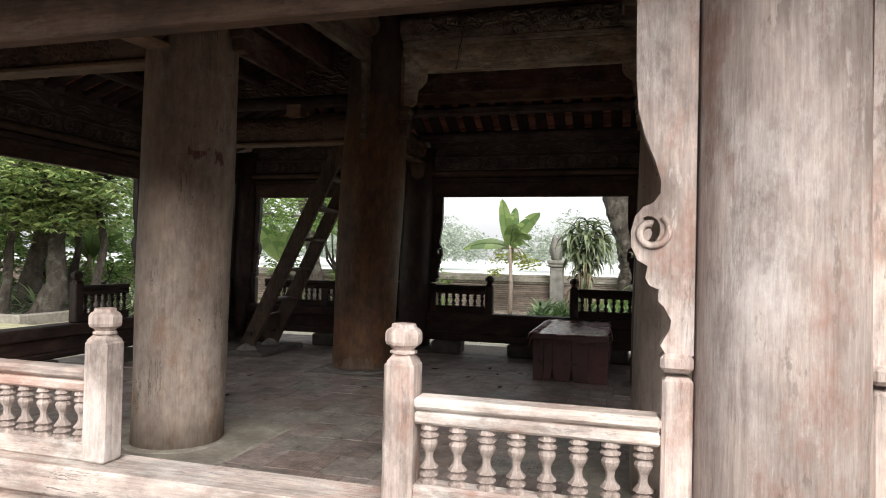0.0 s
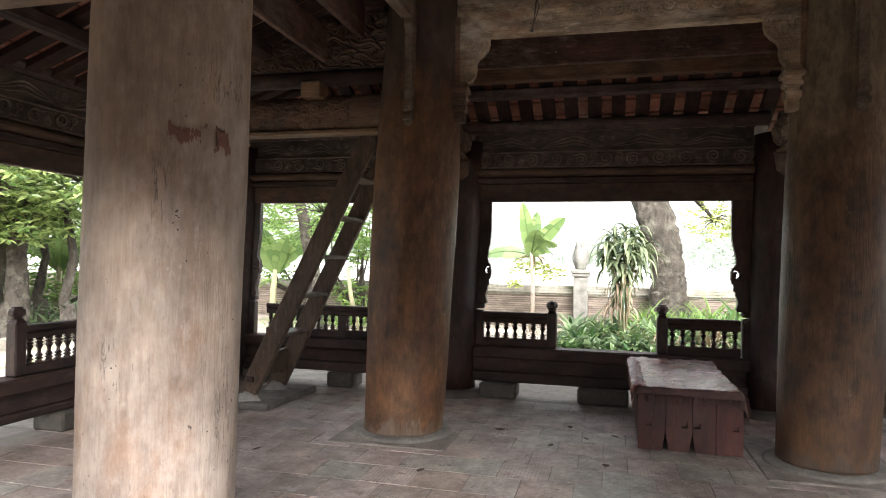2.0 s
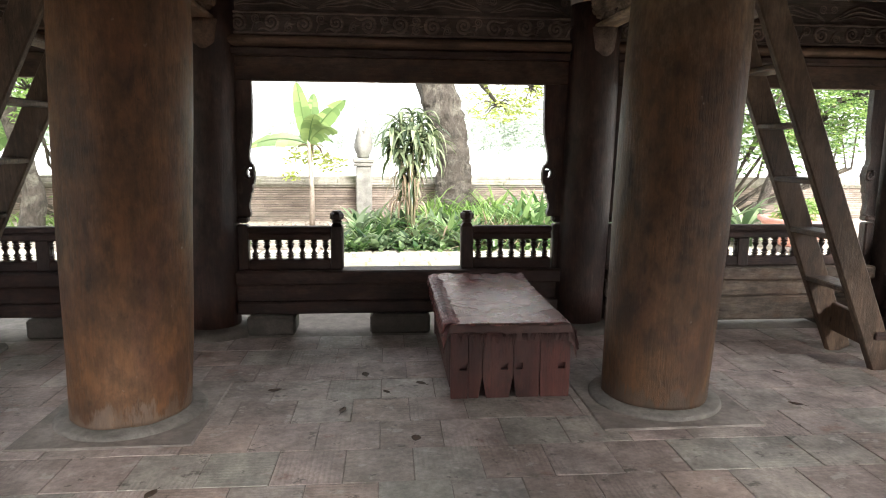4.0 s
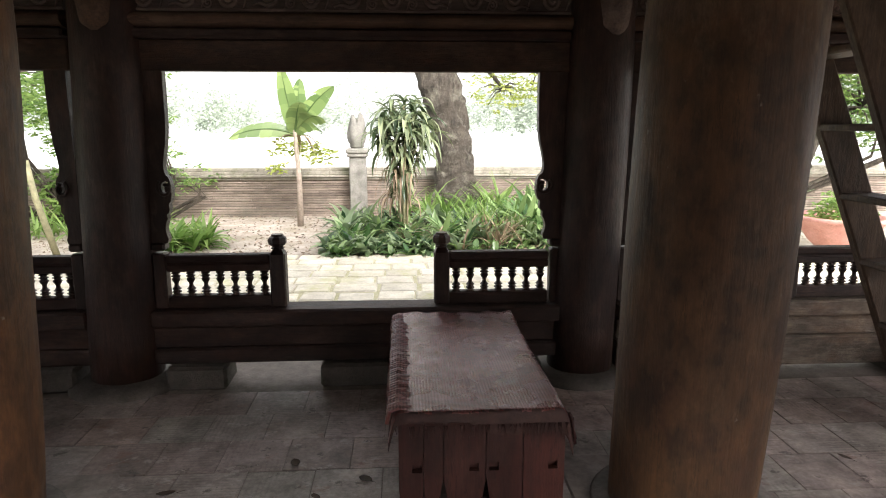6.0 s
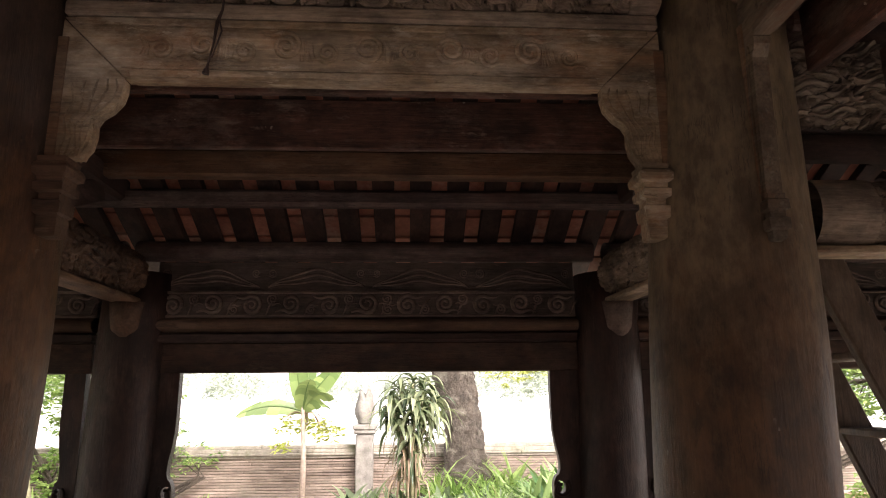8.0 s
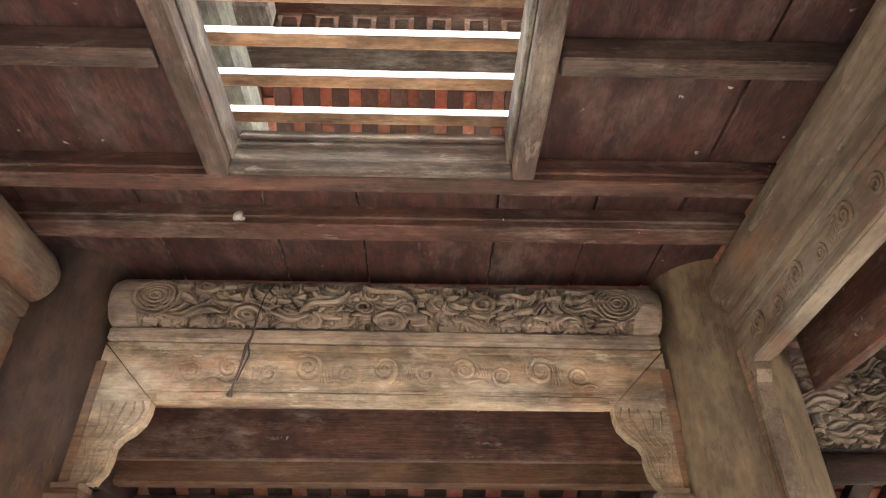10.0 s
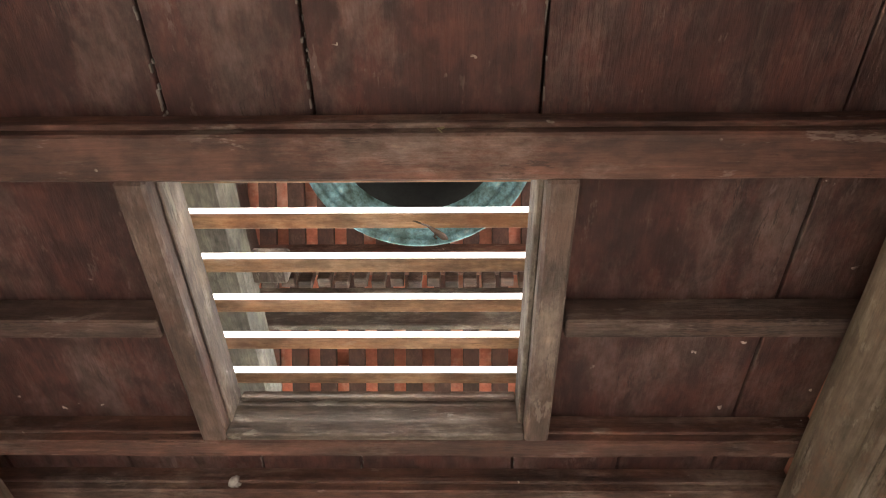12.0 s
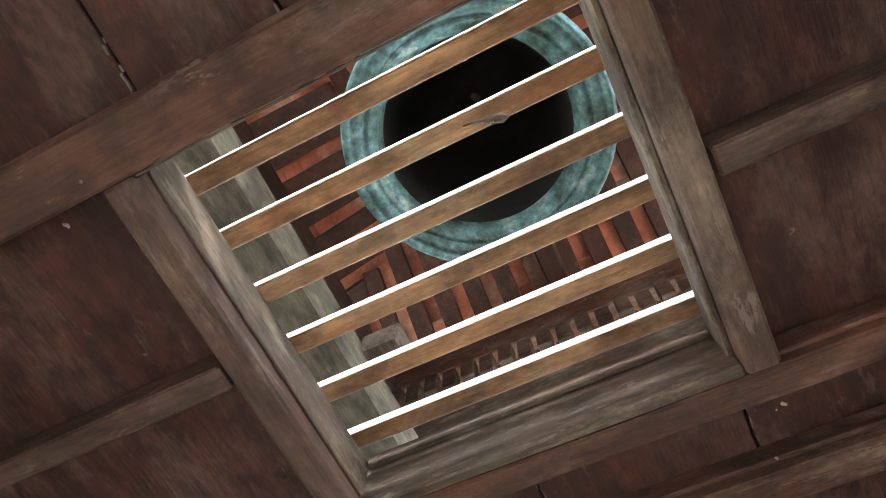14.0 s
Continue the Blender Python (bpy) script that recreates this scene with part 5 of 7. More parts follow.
def joist(y0, y1, z0, material=RED_X):
    t = thing("ceiling_joist", "red-brown squared ceiling joist, scuffed and dusty", "joist", "ceiling joists", at=(0, (y0 + y1) / 2, z0))
    b = Build()
    n = 40
    for i in range(n + 1):
        x = -1.66 + 3.32 * i / n
        k = 0.004 * noise.noise((x * 2.3, y0 * 5, 0))
        b.v += [(x, y0 + k, CZ - 0.002), (x, y0 + k, z0 + 0.006), (x, y0 + k + 0.006, z0 + k), (x, y1 - k - 0.006, z0 + k), (x, y1 - k, z0 + 0.006), (x, y1 - k, CZ - 0.002)]
    for i in range(n):
        for j in range(6):
            p, q = 6 * i + j, 6 * i + (j + 1) % 6
            b.f.append((p, q, q + 6, p + 6))
    b.f += [tuple(range(6)), tuple(6 * n + j for j in range(5, -1, -1))]
    b.smooth = [False] * len(b.f)
    part("beam", b, material, t)
    part("bead", Build().box(-1.66, 1.66, y0 - 0.012, y0 + 0.002, z0 + 0.03, z0 + 0.05, 0.003), material, t)


joist(-0.845, -0.725, 3.345)
joist(0.222, 0.30, 3.35)
joist(0.50, 0.60, 3.36)
joist(-1.42, -1.3, 3.35)
cross = thing("cross_joist", "short grey-brown joist beside the hatch", "joist", "ceiling joists")
part("right_half", Build().box(0.60, 1.6, -0.285, -0.22, 3.355, CZ - 0.002, 0.006), HATCH_RED_X, cross)
part("left_half", Build().box(-1.6, -0.52, -0.285, -0.22, 3.355, CZ - 0.002, 0.006), HATCH_RED_X, cross)

hatch = thing("ceiling_hatch", "barred timber hatch in the ceiling, grey and worn", "hatch", at=(0.04, -0.25, 3.35))
HT = 3.52
for xa, xb, nm in ((-0.507, -0.43, "stile"), (0.515, 0.59, "stile")):
    part(nm, Build().box(xa, xb, -0.723, 0.22, 3.347, HT, 0.008), HATCH_RED, hatch)
    inner = (xb, xb + 0.009) if xa < 0 else (xa - 0.018, xa)
    part("rebate", Build().box(*inner, -0.722, 0.218, 3.40, HT - 0.002, 0.004), HATCH, hatch)
part("rear_rail", Build().box(-0.43, 0.515, 0.19, 0.221, 3.352, HT, 0.006), HATCH_X, hatch)
part("sill_strip", Build().box(-0.41, 0.495, 0.168, 0.188, HT - 0.035, HT - 0.004, 0.004), HATCH_X, hatch)
part("front_rail", Build().box(-0.43, 0.515, -0.724, -0.718, 3.36, HT, 0.002), HATCH_X, hatch)
slat_y = [-0.672, -0.527, -0.374, -0.221, -0.066, 0.092, 0.245]
for k, sy in enumerate(slat_y):
    tilt = 0.012 * math.sin(k * 2.1)
    sb = Build().box(-0.5, 0.59, sy + 0.004, sy + 0.052, HT + 0.004, HT + 0.034, 0.003)
    sl = part("slat", sb, SLAT, hatch, "pale brown wooden slat")
    part("edge", Build().box(-0.49, 0.58, sy, sy + 0.0035, HT + 0.005, HT + 0.033, 0.001), SLAT_DAYLIGHT, sl, "slat edge coloured white for the daylight on it")

# ---- roofs: rafters with terracotta tiles between them ----
tile_parts = []


def roof_side(name, m, half_in, half_out, run, z_in, z_out, label, near=None, pitch=0.207, course=0.17):
    """One slope, in its own axes: y outwards from 0 to run, x along the eave."""
    t = laid(name, label, "roof", m, kind="structure")
    raft, tiles = Build(), Build()
    slope = (z_out - z_in) / run
    n = int(half_out / pitch)
    for i in range(-n, n + 1):
        xx = i * pitch
        y0 = 0.0 if abs(xx) <= half_in else run * (abs(xx) - half_in) / (half_out - half_in)
        raft.beam((xx, y0, z_in + slope * y0 + 0.045), (xx, run, z_out + 0.045), 0.118, 0.05, 0.004)
        yy = y0
        while yy < run - 0.02:
            y1 = min(run, yy + course)
            za, zb = z_in + slope * yy + 0.077, z_in + slope * y1 + 0.077
            spec = (xx + pitch / 2, (yy + y1) / 2, (za + zb) / 2, math.atan(slope), y1 - yy)
            if near and near[0] < xx < near[1] and near[2] < yy < near[3]:
                tile_parts.append((t, spec))
            else:
                mm = Matrix.Translation(spec[:3]) @ Matrix.Rotation(spec[3], 4, "X")
                tiles.box(-pitch / 2 + 0.002, pitch / 2 - 0.002, -spec[4] / 2, spec[4] / 2 - 0.003, 0, 0.014, 0.002, mm)
            yy += course
    deck = Build().add([(-half_in, 0, z_in + 0.105), (half_in, 0, z_in + 0.105), (half_out, run, z_out + 0.105), (-half_out, run, z_out + 0.105),
                        (-half_in, 0, z_in + 0.15), (half_in, 0, z_in + 0.15), (half_out, run, z_out + 0.15), (-half_out, run, z_out + 0.15)],
                       [(0, 1, 2, 3), (4, 5, 6, 7), (0, 1, 5, 4), (1, 2, 6, 5), (2, 3, 7, 6), (3, 0, 4, 7)])
    piece("roof_deck", deck, TERRACOTTA, t)
    outer = Build()
    tilt = Matrix.Rotation(math.atan(slope) + 0.06, 4, "X")
    yy = 0.0
    while yy < run:
        half = half_in + (half_out - half_in) * min(run, yy + 0.1) / run
        k = max(1, round(2 * half / 0.24))
        for i in range(k):
            mm = Matrix.Translation((-half + (i + 0.5) * 2 * half / k, yy + 0.09, z_in + slope * (yy + 0.09) + 0.158 + random.uniform(0, 0.005))) @ tilt
            outer.add([mm @ Vector((sx * (half / k - 0.003), sy * 0.105, sz * 0.009)) for sx in (-1, 1) for sy in (-1, 1) for sz in (-1, 1)],
                      [(0, 1, 3, 2), (4, 6, 7, 5), (0, 4, 5, 1), (2, 3, 7, 6), (0, 2, 6, 4), (1, 5, 7, 3)])
        yy += 0.17
    piece("outer_tiles", outer, TERRACOTTA, t, raw=True)["kind"] = "stuff"
    piece("rafters", raft, DARK_Y, t)
    tl = piece("tiles", tiles, TERRACOTTA, t, raw=True)
    tl["kind"] = "stuff"
    return t


RF = "lower roof of terracotta tiles on dark flat rafters"
roof_side("roof_back", axes(0.085, 1.05, 0), 1.45, 4.75, 2.4, 3.33, 2.13, RF, near=(-1.35, 1.3, 0.2, 1.5))
roof_side("roof_front", axes(0, -1.5, 180), 1.45, 4.75, 2.4, 3.33, 2.13, RF)
roof_side("roof_left", axes(-1.45, -0.22, 90), 1.275, 3.67, 3.3, 3.33, 2.13, RF)
roof_side("roof_right", axes(1.45, -0.22, -90), 1.275, 3.67, 3.3, 3.33, 2.13, RF)
for m, half, a, b_ in ((axes(0, 1.05, 0), 1.9, 0, 0), (axes(0, -1.5, 180), 1.9, 0, 0)):
    t = laid("roof_purlins", "dark timber purlins and boards under the roof", "purlin", m, "purlins")
    piece("purlin", Build().box(-2.6, 2.6, 1.05, 1.13, 2.70, 2.795, 0.02), MAUVE_X, t)
    piece("lit_beam", Build().box(-1.9, 1.9, 0.78, 0.86, 2.775, 2.915, 0.012), RUST_X if m == axes(0, 1.05, 0) else DARK_X, t)
    piece("board", Build().box(-1.6, 1.6, 0.46, 0.50, 2.80, 3.04, 0.006), RED_X, t)
    piece("upper_board", Build().box(-1.5, 1.5, 0.22, 0.27, 2.96, 3.2, 0.006), RED_X, t)
for m in (axes(-1.45, -0.22, 90), axes(1.45, -0.22, -90)):
    t = laid("roof_purlins", "dark timber purlins and boards under the roof", "purlin", m, "purlins")
    for yy, zz, hh in ((1.75, 2.62, 1.2), (1.1, 2.85, 1.15)):
        piece("purlin", Build().box(-hh, hh, yy - 0.05, yy + 0.05, zz - 0.06, zz + 0.05, 0.02), DARK_X, t)
    piece("board", Build().box(-1.14, 1.14, 0.6, 0.64, 2.74, 3.0, 0.006), RED_X, t)
    piece("upper_board", Build().box(-1.14, 1.14, 0.3, 0.35, 2.9, 3.17, 0.006), RED_X, t)
# upper roof over the bell
UP = "upper roof of terracotta tiles on dark flat rafters"
for nm, m, hi, ho, run in (("upper_roof_back", axes(0, -0.22, 0), 0.35, 3.0, 2.9), ("upper_roof_front", axes(0, -0.22, 180), 0.35, 3.0, 2.9),
                           ("upper_roof_left", axes(-0.35, -0.22, 90), 0.02, 2.9, 2.65), ("upper_roof_right", axes(0.35, -0.22, -90), 0.02, 2.9, 2.65)):
    roof_side(nm, m, hi, ho, run, 6.6, 4.9, UP, course=0.62)

# ---- upper storey: bell, its frame, beams ----
bell = thing("bronze_bell", "large green-patinated bronze bell hanging mouth down", "bell", at=(0.15, -0.325, 4.3))
bo = [(0.43, 0.0), (0.44, 0.03), (0.425, 0.07), (0.40, 0.10), (0.405, 0.13), (0.385, 0.17), (0.37, 0.4), (0.355, 0.43), (0.36, 0.46), (0.345, 0.5), (0.325, 0.75), (0.33, 0.78), (0.315, 0.82), (0.27, 0.98), (0.16, 1.08), (0.02, 1.1)]
bi = [(0.43, 0.0), (0.418, -0.008), (0.41, 0.004), (0.402, 0.012), (0.395, 0.004), (0.37, 0.006), (0.366, 0.018), (0.358, 0.02), (0.353, 0.012), (0.343, 0.016), (0.338, 0.026), (0.325, 0.034), (0.31, 0.09), (0.30, 0.35), (0.27, 0.75), (0.2, 0.95), (0.02, 1.0)]
part("body", Build().lathe([(r * 1.07, z) for r, z in bo[::-1] + bi[1:13]], (0.15, -0.325, 4.3), 56, closed=False), BRONZE, bell)
part("inner_wall", Build().lathe([(r * 1.07, z) for r, z in bi[12:]], (0.15, -0.325, 4.3), 56, closed=False), BELL_SHADE, bell, "inside of the bell, near-black for the shade in it")
part("crown_loop", Build().tube([(0.15 + 0.12 * math.cos(a), -0.325, 5.38 + 0.16 * math.sin(a)) for a in [math.pi * i / 10 for i in range(11)]], [0.035] * 11, 8), BRONZE, bell)
part("hanger", Build().box(0.07, 0.19, -1.4, 0.95, 5.5, 5.66, 0.01), DARK_Y, bell)

GREY_Y = wood("pale_grey_beam", (0.06, 0.057, 0.044), (0.165, 0.158, 0.126), 1, dust=(0.25, 0.24, 0.2), dusty=0.6, streaks=0.4, spots=0.6)
frame_l = thing("bell_frame", "grey timber beams of the upper storey around the bell", "frame", at=(-0.7, -0.2, 4.2))
part("side_beam", Build().box(-0.86, -0.6, -1.5, 1.07, 4.18, 4.36, 0.02), GREY_Y, frame_l, "pale grey-green weathered beam")
part("side_board", Build().box(-1.02, -0.97, -1.5, 1.07, 4.37, 5.45, 0.006), DARK_Y, frame_l)
part("side_beam", Build().box(0.98, 1.12, -1.5, 1.07, 4.14, 4.30, 0.01), HATCH, frame_l)
part("block", Build().box(-0.62, -0.45, 0.22, 0.34, 4.3, 4.42, 0.01), HATCH, frame_l)
part("cross_beam", Build().box(-1.4, 1.4, 0.96, 1.06, 5.28, 5.5, 0.01), RED_X, frame_l)
part("plain_board", Build().box(-1.4, 1.4, 0.95, 0.99, 4.70, 5.03, 0.006), HATCH_X, frame_l)
for i in range(24):
    part("dentil", Build().box(-1.3 + i * 0.11, -1.3 + i * 0.11 + 0.08, 0.92, 0.99, 5.05 + 0.03 * (i % 2), 5.2 + 0.03 * (i % 2), 0.006), HATCH_RED_X, frame_l)
part("front_beam", Build().box(-1.5, 1.5, -1.58, -1.46, 4.9, 5.06, 0.01), DARK_X, frame_l)
plate_ = thing("eaves_plate", "dark timber plates that carry the upper roof", "beam", at=(0, 0, 4.9))
part("back_plate", Build().box(-2.4, 2.4, 2.0, 2.12, 5.0, 5.14, 0.01), DARK_X, plate_)
part("front_plate", Build().box(-2.4, 2.4, -2.6, -2.48, 5.0, 5.14, 0.01), DARK_X, plate_)
part("left_plate", Build().box(-2.4, -2.28, -2.48, 2.0, 5.0, 5.14, 0.01), DARK_Y, plate_)
part("right_plate", Build().box(2.28, 2.4, -2.48, 2.0, 5.0, 5.14, 0.01), DARK_Y, plate_)
for px, py in ((-2.34, 2.06), (2.34, 2.06), (-2.34, -2.54), (2.34, -2.54)):
    solid("upper_post", Build().box(px - 0.07, px + 0.07, py - 0.07, py + 0.07, 2.9, 5.02, 0.01), DARK_Z, "dark timber post of the upper storey", "post", "upper posts")

# ---- low platform table with a woven mat ----
TX0, TX1, TY0, TY1, TZ = 0.212, 0.9, 1.09, 2.42, 0.425
bench = thing("platform_table", "low red-brown lacquered platform table with cut-out legs", "low table", at=(0.52, 1.7, 0))
part("top", Build().box(TX0 + 0.01, TX1 - 0.01, TY0 + 0.01, TY1, TZ - 0.05, TZ, 0.01), TABLE_RED, bench)
widths = (0.1, 0.08, 0.17, 0.15, 0.17)
for side_y in (TY0 + 0.02, TY1 - 0.06):
    x = TX0 + 0.015
    for k, lw in enumerate(widths):
        up = TZ - 0.05
        tip = 0.135 + 0.012 * math.sin(k * 2.3)
        vl, vr = (0.022 if k in (2, 3) else 0.004), (0.022 if k in (1, 2) else 0.004)
        o = [(0.001, up), (0.001, tip), (vl, 0.004), (lw - vr, 0.004), (lw - 0.002, tip), (lw - 0.002, up)]
        hx = lw * (0.72 if k != 3 else 0.22)
        slot = [] if k == 1 else [[(hx - 0.02, 0.165), (hx + 0.02, 0.165), (hx + 0.02, 0.2), (hx - 0.02, 0.2)]]
        part("leg_board", Build().plate(o, slot, 0.03, Matrix.Translation((x, side_y + 0.002 * (k % 2), 0))), TABLE_RED, bench)
        x += lw
    part("cross_rail", Build().box(TX0 + 0.02, TX1 - 0.02, side_y + 0.035, side_y + 0.06, 0.15, 0.215, 0.004), TABLE_RED, bench)
for side_x in (TX0 + 0.015, TX1 - 0.045):
    part("side_board", Build().box(side_x, side_x + 0.03, TY0 + 0.06, TY1 - 0.07, 0.05, TZ - 0.05, 0.006), TABLE_RED, bench)


def drape(u, v):
    """The mat lies on the table, hangs raggedly over its front and rolls down at its sides."""
    x = TX0 - 0.05 + (TX1 - TX0 + 0.1) * u
    hang = 0.03 + 0.055 * max(0.0, min(1.0, (u - 0.42) / 0.12)) + 0.014 * noise.noise((x * 14, 0, 3)) + 0.008 * noise.noise((x * 45, 2, 3))
    s = -hang + (TY1 - TY0 + hang) * v
    z = TZ + 0.008 + 0.005 * noise.noise((x * 5, s * 4, 1)) + 0.002 * noise.noise((x * 17, s * 13, 4))
    y = TY0 + s
    if s < 0.02:
        y = TY0 + 0.02 - 0.03 * (1 - math.exp((s - 0.02) * 40)) + 0.006 * noise.noise((x * 9, s * 20, 5))
        z += min(0.0, s - 0.005)
    over = max(0.0, TX0 + 0.02 - x) ** 1.3 * 2.6 + max(0.0, x - TX1 + 0.02) ** 1.25 * 2.2
    z -= over * 1.5
    if x > TX1:
        x = TX1 + (x - TX1) * 0.45
    if x < TX0:
        x = TX0 + (x - TX0) * 0.5
    far = max(0.0, (v - 0.84) / 0.16)
    z += 0.02 * math.sin(min(1.0, far) * math.pi * 0.6) * (0.75 + 0.25 * math.sin(x * 44)) if 0.1 < u < 0.95 else 0.0
    return (x, y, z)


mat_top = Build().grid(60, 110, drape)
mat_top.v += [(x, y, z - 0.006) for x, y, z in mat_top.v[: 61 * 111]]
k0 = 61 * 111
mat_top.f += [tuple(i + k0 for i in reversed(q)) for q in mat_top.f[: 60 * 110]]
mat_top.smooth += [True] * (60 * 110)
mt = thing("woven_mat", "worn red-brown woven mat with frayed edges spread on the low table", "mat", at=(0.52, 1.7, TZ))
edge_face = [drape((i % 60 + 0.5) / 60, (i // 60 + 0.5) / 110) for i in range(60 * 110)]
edge_face = [y < TY0 + 0.004 for x, y, z in edge_face]
part("sheet", mat_top.two_tone("sheet", edge_face + edge_face, WEAVE, MAT_EDGE), WEAVE, mt)
stitch = Build()
rs = random.Random(8)
for i in range(50):
    y = TY0 + 0.02 + i * 0.0265
    stitch.tube([(TX0 - 0.03, y, TZ - 0.045), (TX0 - 0.018, y + 0.003, TZ + 0.004), (TX0 + 0.015, y + 0.004, TZ + 0.017), (TX0 + 0.05 + rs.uniform(0, 0.02), y + 0.006, TZ + 0.011)], [0.009, 0.0098, 0.0085, 0.003], 6)
part("stitching", stitch, WEAVE, mt, "thick rolled stitches along one edge")
fray = Build()
for i in range(70):
    x = TX0 + rs.uniform(0.0, 0.7)
    fray.tube([(x, TY0 - 0.012, TZ - 0.045), (x + rs.uniform(-0.012, 0.012), TY0 - 0.016, TZ - 0.07 - rs.uniform(0, 0.03))], [0.003, 0.001], 4)
for i in range(10):
    fray.tube([(TX1 + 0.014, TY0 + rs.uniform(-0.01, 0.05), TZ - 0.03), (TX1 + 0.03, TY0 + rs.uniform(-0.02, 0.03), TZ - 0.1 - rs.uniform(0, 0.05))], [0.006, 0.003], 4)
part("fringe", fray, TABLE_RED, mt, "torn fringe", kind="stuff")


# ---- stair ladders ----
def ladder(foot, top, y0, y1, z0, label):
    t = thing("stair_ladder", label, "ladder", "ladders", at=(foot[0], y0, 0))
    for y in (y0, y1):
        st = part("stile", Build().beam((foot[0], y, foot[1]), (top[0], y, top[1]), 0.055, 0.16, 0.008), LADDER, t)
        part("tenon", Build().box(foot[0] + (0.02 if top[0] > foot[0] else -0.1), foot[0] + (0.1 if top[0] > foot[0] else -0.02), y - 0.045, y + 0.045, 0.2, 0.25, 0.008), DARK_X, st)
    k = (top[0] - foot[0]) / (top[1] - foot[1])
    side = 1 if k > 0 else -1
    z = z0
    while z < top[1] - 0.1:
        x = foot[0] + k * (z - foot[1])
        part("tread", Build().box(x - 0.085, x + 0.085, y0 + 0.01, y1 - 0.01, z - 0.02, z + 0.014, 0.008), LADDER, t)
        z += 0.335
    a, b_ = foot[0] + k * (z0 - 0.39 - foot[1]), foot[0] + k * (z0 - 0.19 - foot[1])
    part("brace_board", Build().beam(((a + b_) / 2 - side * 0.02, y0 + 0.01, z0 - 0.29), ((a + b_) / 2 - side * 0.02, y1 - 0.01, z0 - 0.27), 0.045, 0.19, 0.006), LADDER, t, "wide board across the foot of the ladder")
    return t


ladder((-2.99, 0.04), (-1.72, 2.62), 1.44, 1.95, 0.61, "brown timber stair ladder leaning beside the great column")
ladder((3.02, 0.0), (1.9, 2.62), 1.43, 1.84, 0.517, "brown timber stair ladder leaning beside the great column")
pad = Build().box(-3.15, -2.68, 1.28, 2.2, -0.01, 0.05, 0.02)
pad.v = [(x + 0.015 * noise.noise((x * 5, y * 5, 0)), y + 0.02 * noise.noise((x * 4 + 5, y * 4, 0)), z) for x, y, z in pad.v]
pd = thing("cement_pad", "rough cement pad with mortar heaped round the ladder feet", "pad", at=(-2.9, 1.7, 0))
part("slab", pad, PAD, pd)
for y in (1.44, 1.95):
    part("mortar", Build().lathe([(0.12, 0.04), (0.10, 0.065), (0.07, 0.095), (0.04, 0.12)], (-2.97, y, 0), 18, wobble=0.06, seed=y), CEMENT, pd, "pale mortar heap")

# ---- garden wall with its pillar ----
gw = thing("garden_wall", "old brick garden wall of thin courses with a stepped mossy coping", "wall", kind="structure", at=(0, 11.7, -0.25))
for seg in range(4):
    core = Build()
    x0 = -24 + 12 * seg
    part("core", Build().box(x0, x0 + 12, 11.645, 11.95, -0.5, 0.5, 0.01), MORTAR, gw)
    z = -0.28
    k = 0
    while z < 0.5:
        h = random.uniform(0.044, 0.054)
        x = x0 + random.uniform(-0.1, 0)
        while x < x0 + 12:
            w_ = random.uniform(0.5, 1.5)
            core.box(max(x, x0) + 0.003, min(x + w_, x0 + 12) - 0.003, 11.625 + random.uniform(-0.01, 0.014), 11.7, z + 0.013, z + h, 0.004)
            x += w_
        z += h
    part("brick_courses", core, BRICK, gw, raw=True)
    cp = Build()
    for zz, hh, ov in ((0.505, 0.05, 0.03), (0.555, 0.045, 0.075), (0.60, 0.07, 0.04), (0.67, 0.06, 0.0)):
        x = x0
        while x < x0 + 12:
            w_ = random.uniform(0.7, 1.6)
            cp.box(x + 0.003, min(x + w_, x0 + 12) - 0.003, 11.62 - ov, 11.95 + ov, zz, zz + hh + random.uniform(-0.004, 0.004), 0.008)
            x += w_
    part("coping", cp, COPING, gw, raw=True)
px, py = -0.61, 11.45
pil = thing("stone_pillar", "grey stone pillar with a carved flame-shaped bud on top", "pillar", at=(px, py, -0.25))
part("shaft", Build().box(px - 0.16, px + 0.16, py - 0.16, py + 0.16, -0.4, 0.95, 0.02), PILLAR, pil)
part("cap", Build().box(px - 0.20, px + 0.20, py - 0.20, py + 0.20, 0.95, 1.02, 0.02).box(px - 0.22, px + 0.22, py - 0.22, py + 0.22, 1.02, 1.12, 0.025), PILLAR, pil)
bud = Build().lathe([(0.1, 1.12), (0.13, 1.15), (0.125, 1.19), (0.15, 1.24), (0.172, 1.32), (0.17, 1.42), (0.15, 1.52), (0.135, 1.6), (0.125, 1.68), (0.1, 1.76), (0.03, 1.8)], (px, py, 0), 24, wobble=0.03, seed=3)
bud.v = [(px + (x - px) * (1 + 0.09 * math.cos(6 * math.atan2(y - py, x - px) + 5 * z)), y, z - (0.16 * math.exp(-((x - px + 0.01) / 0.035) ** 2) if z > 1.66 else 0.0)) for x, y, z in bud.v]
part("bud", bud, PILLAR, pil)


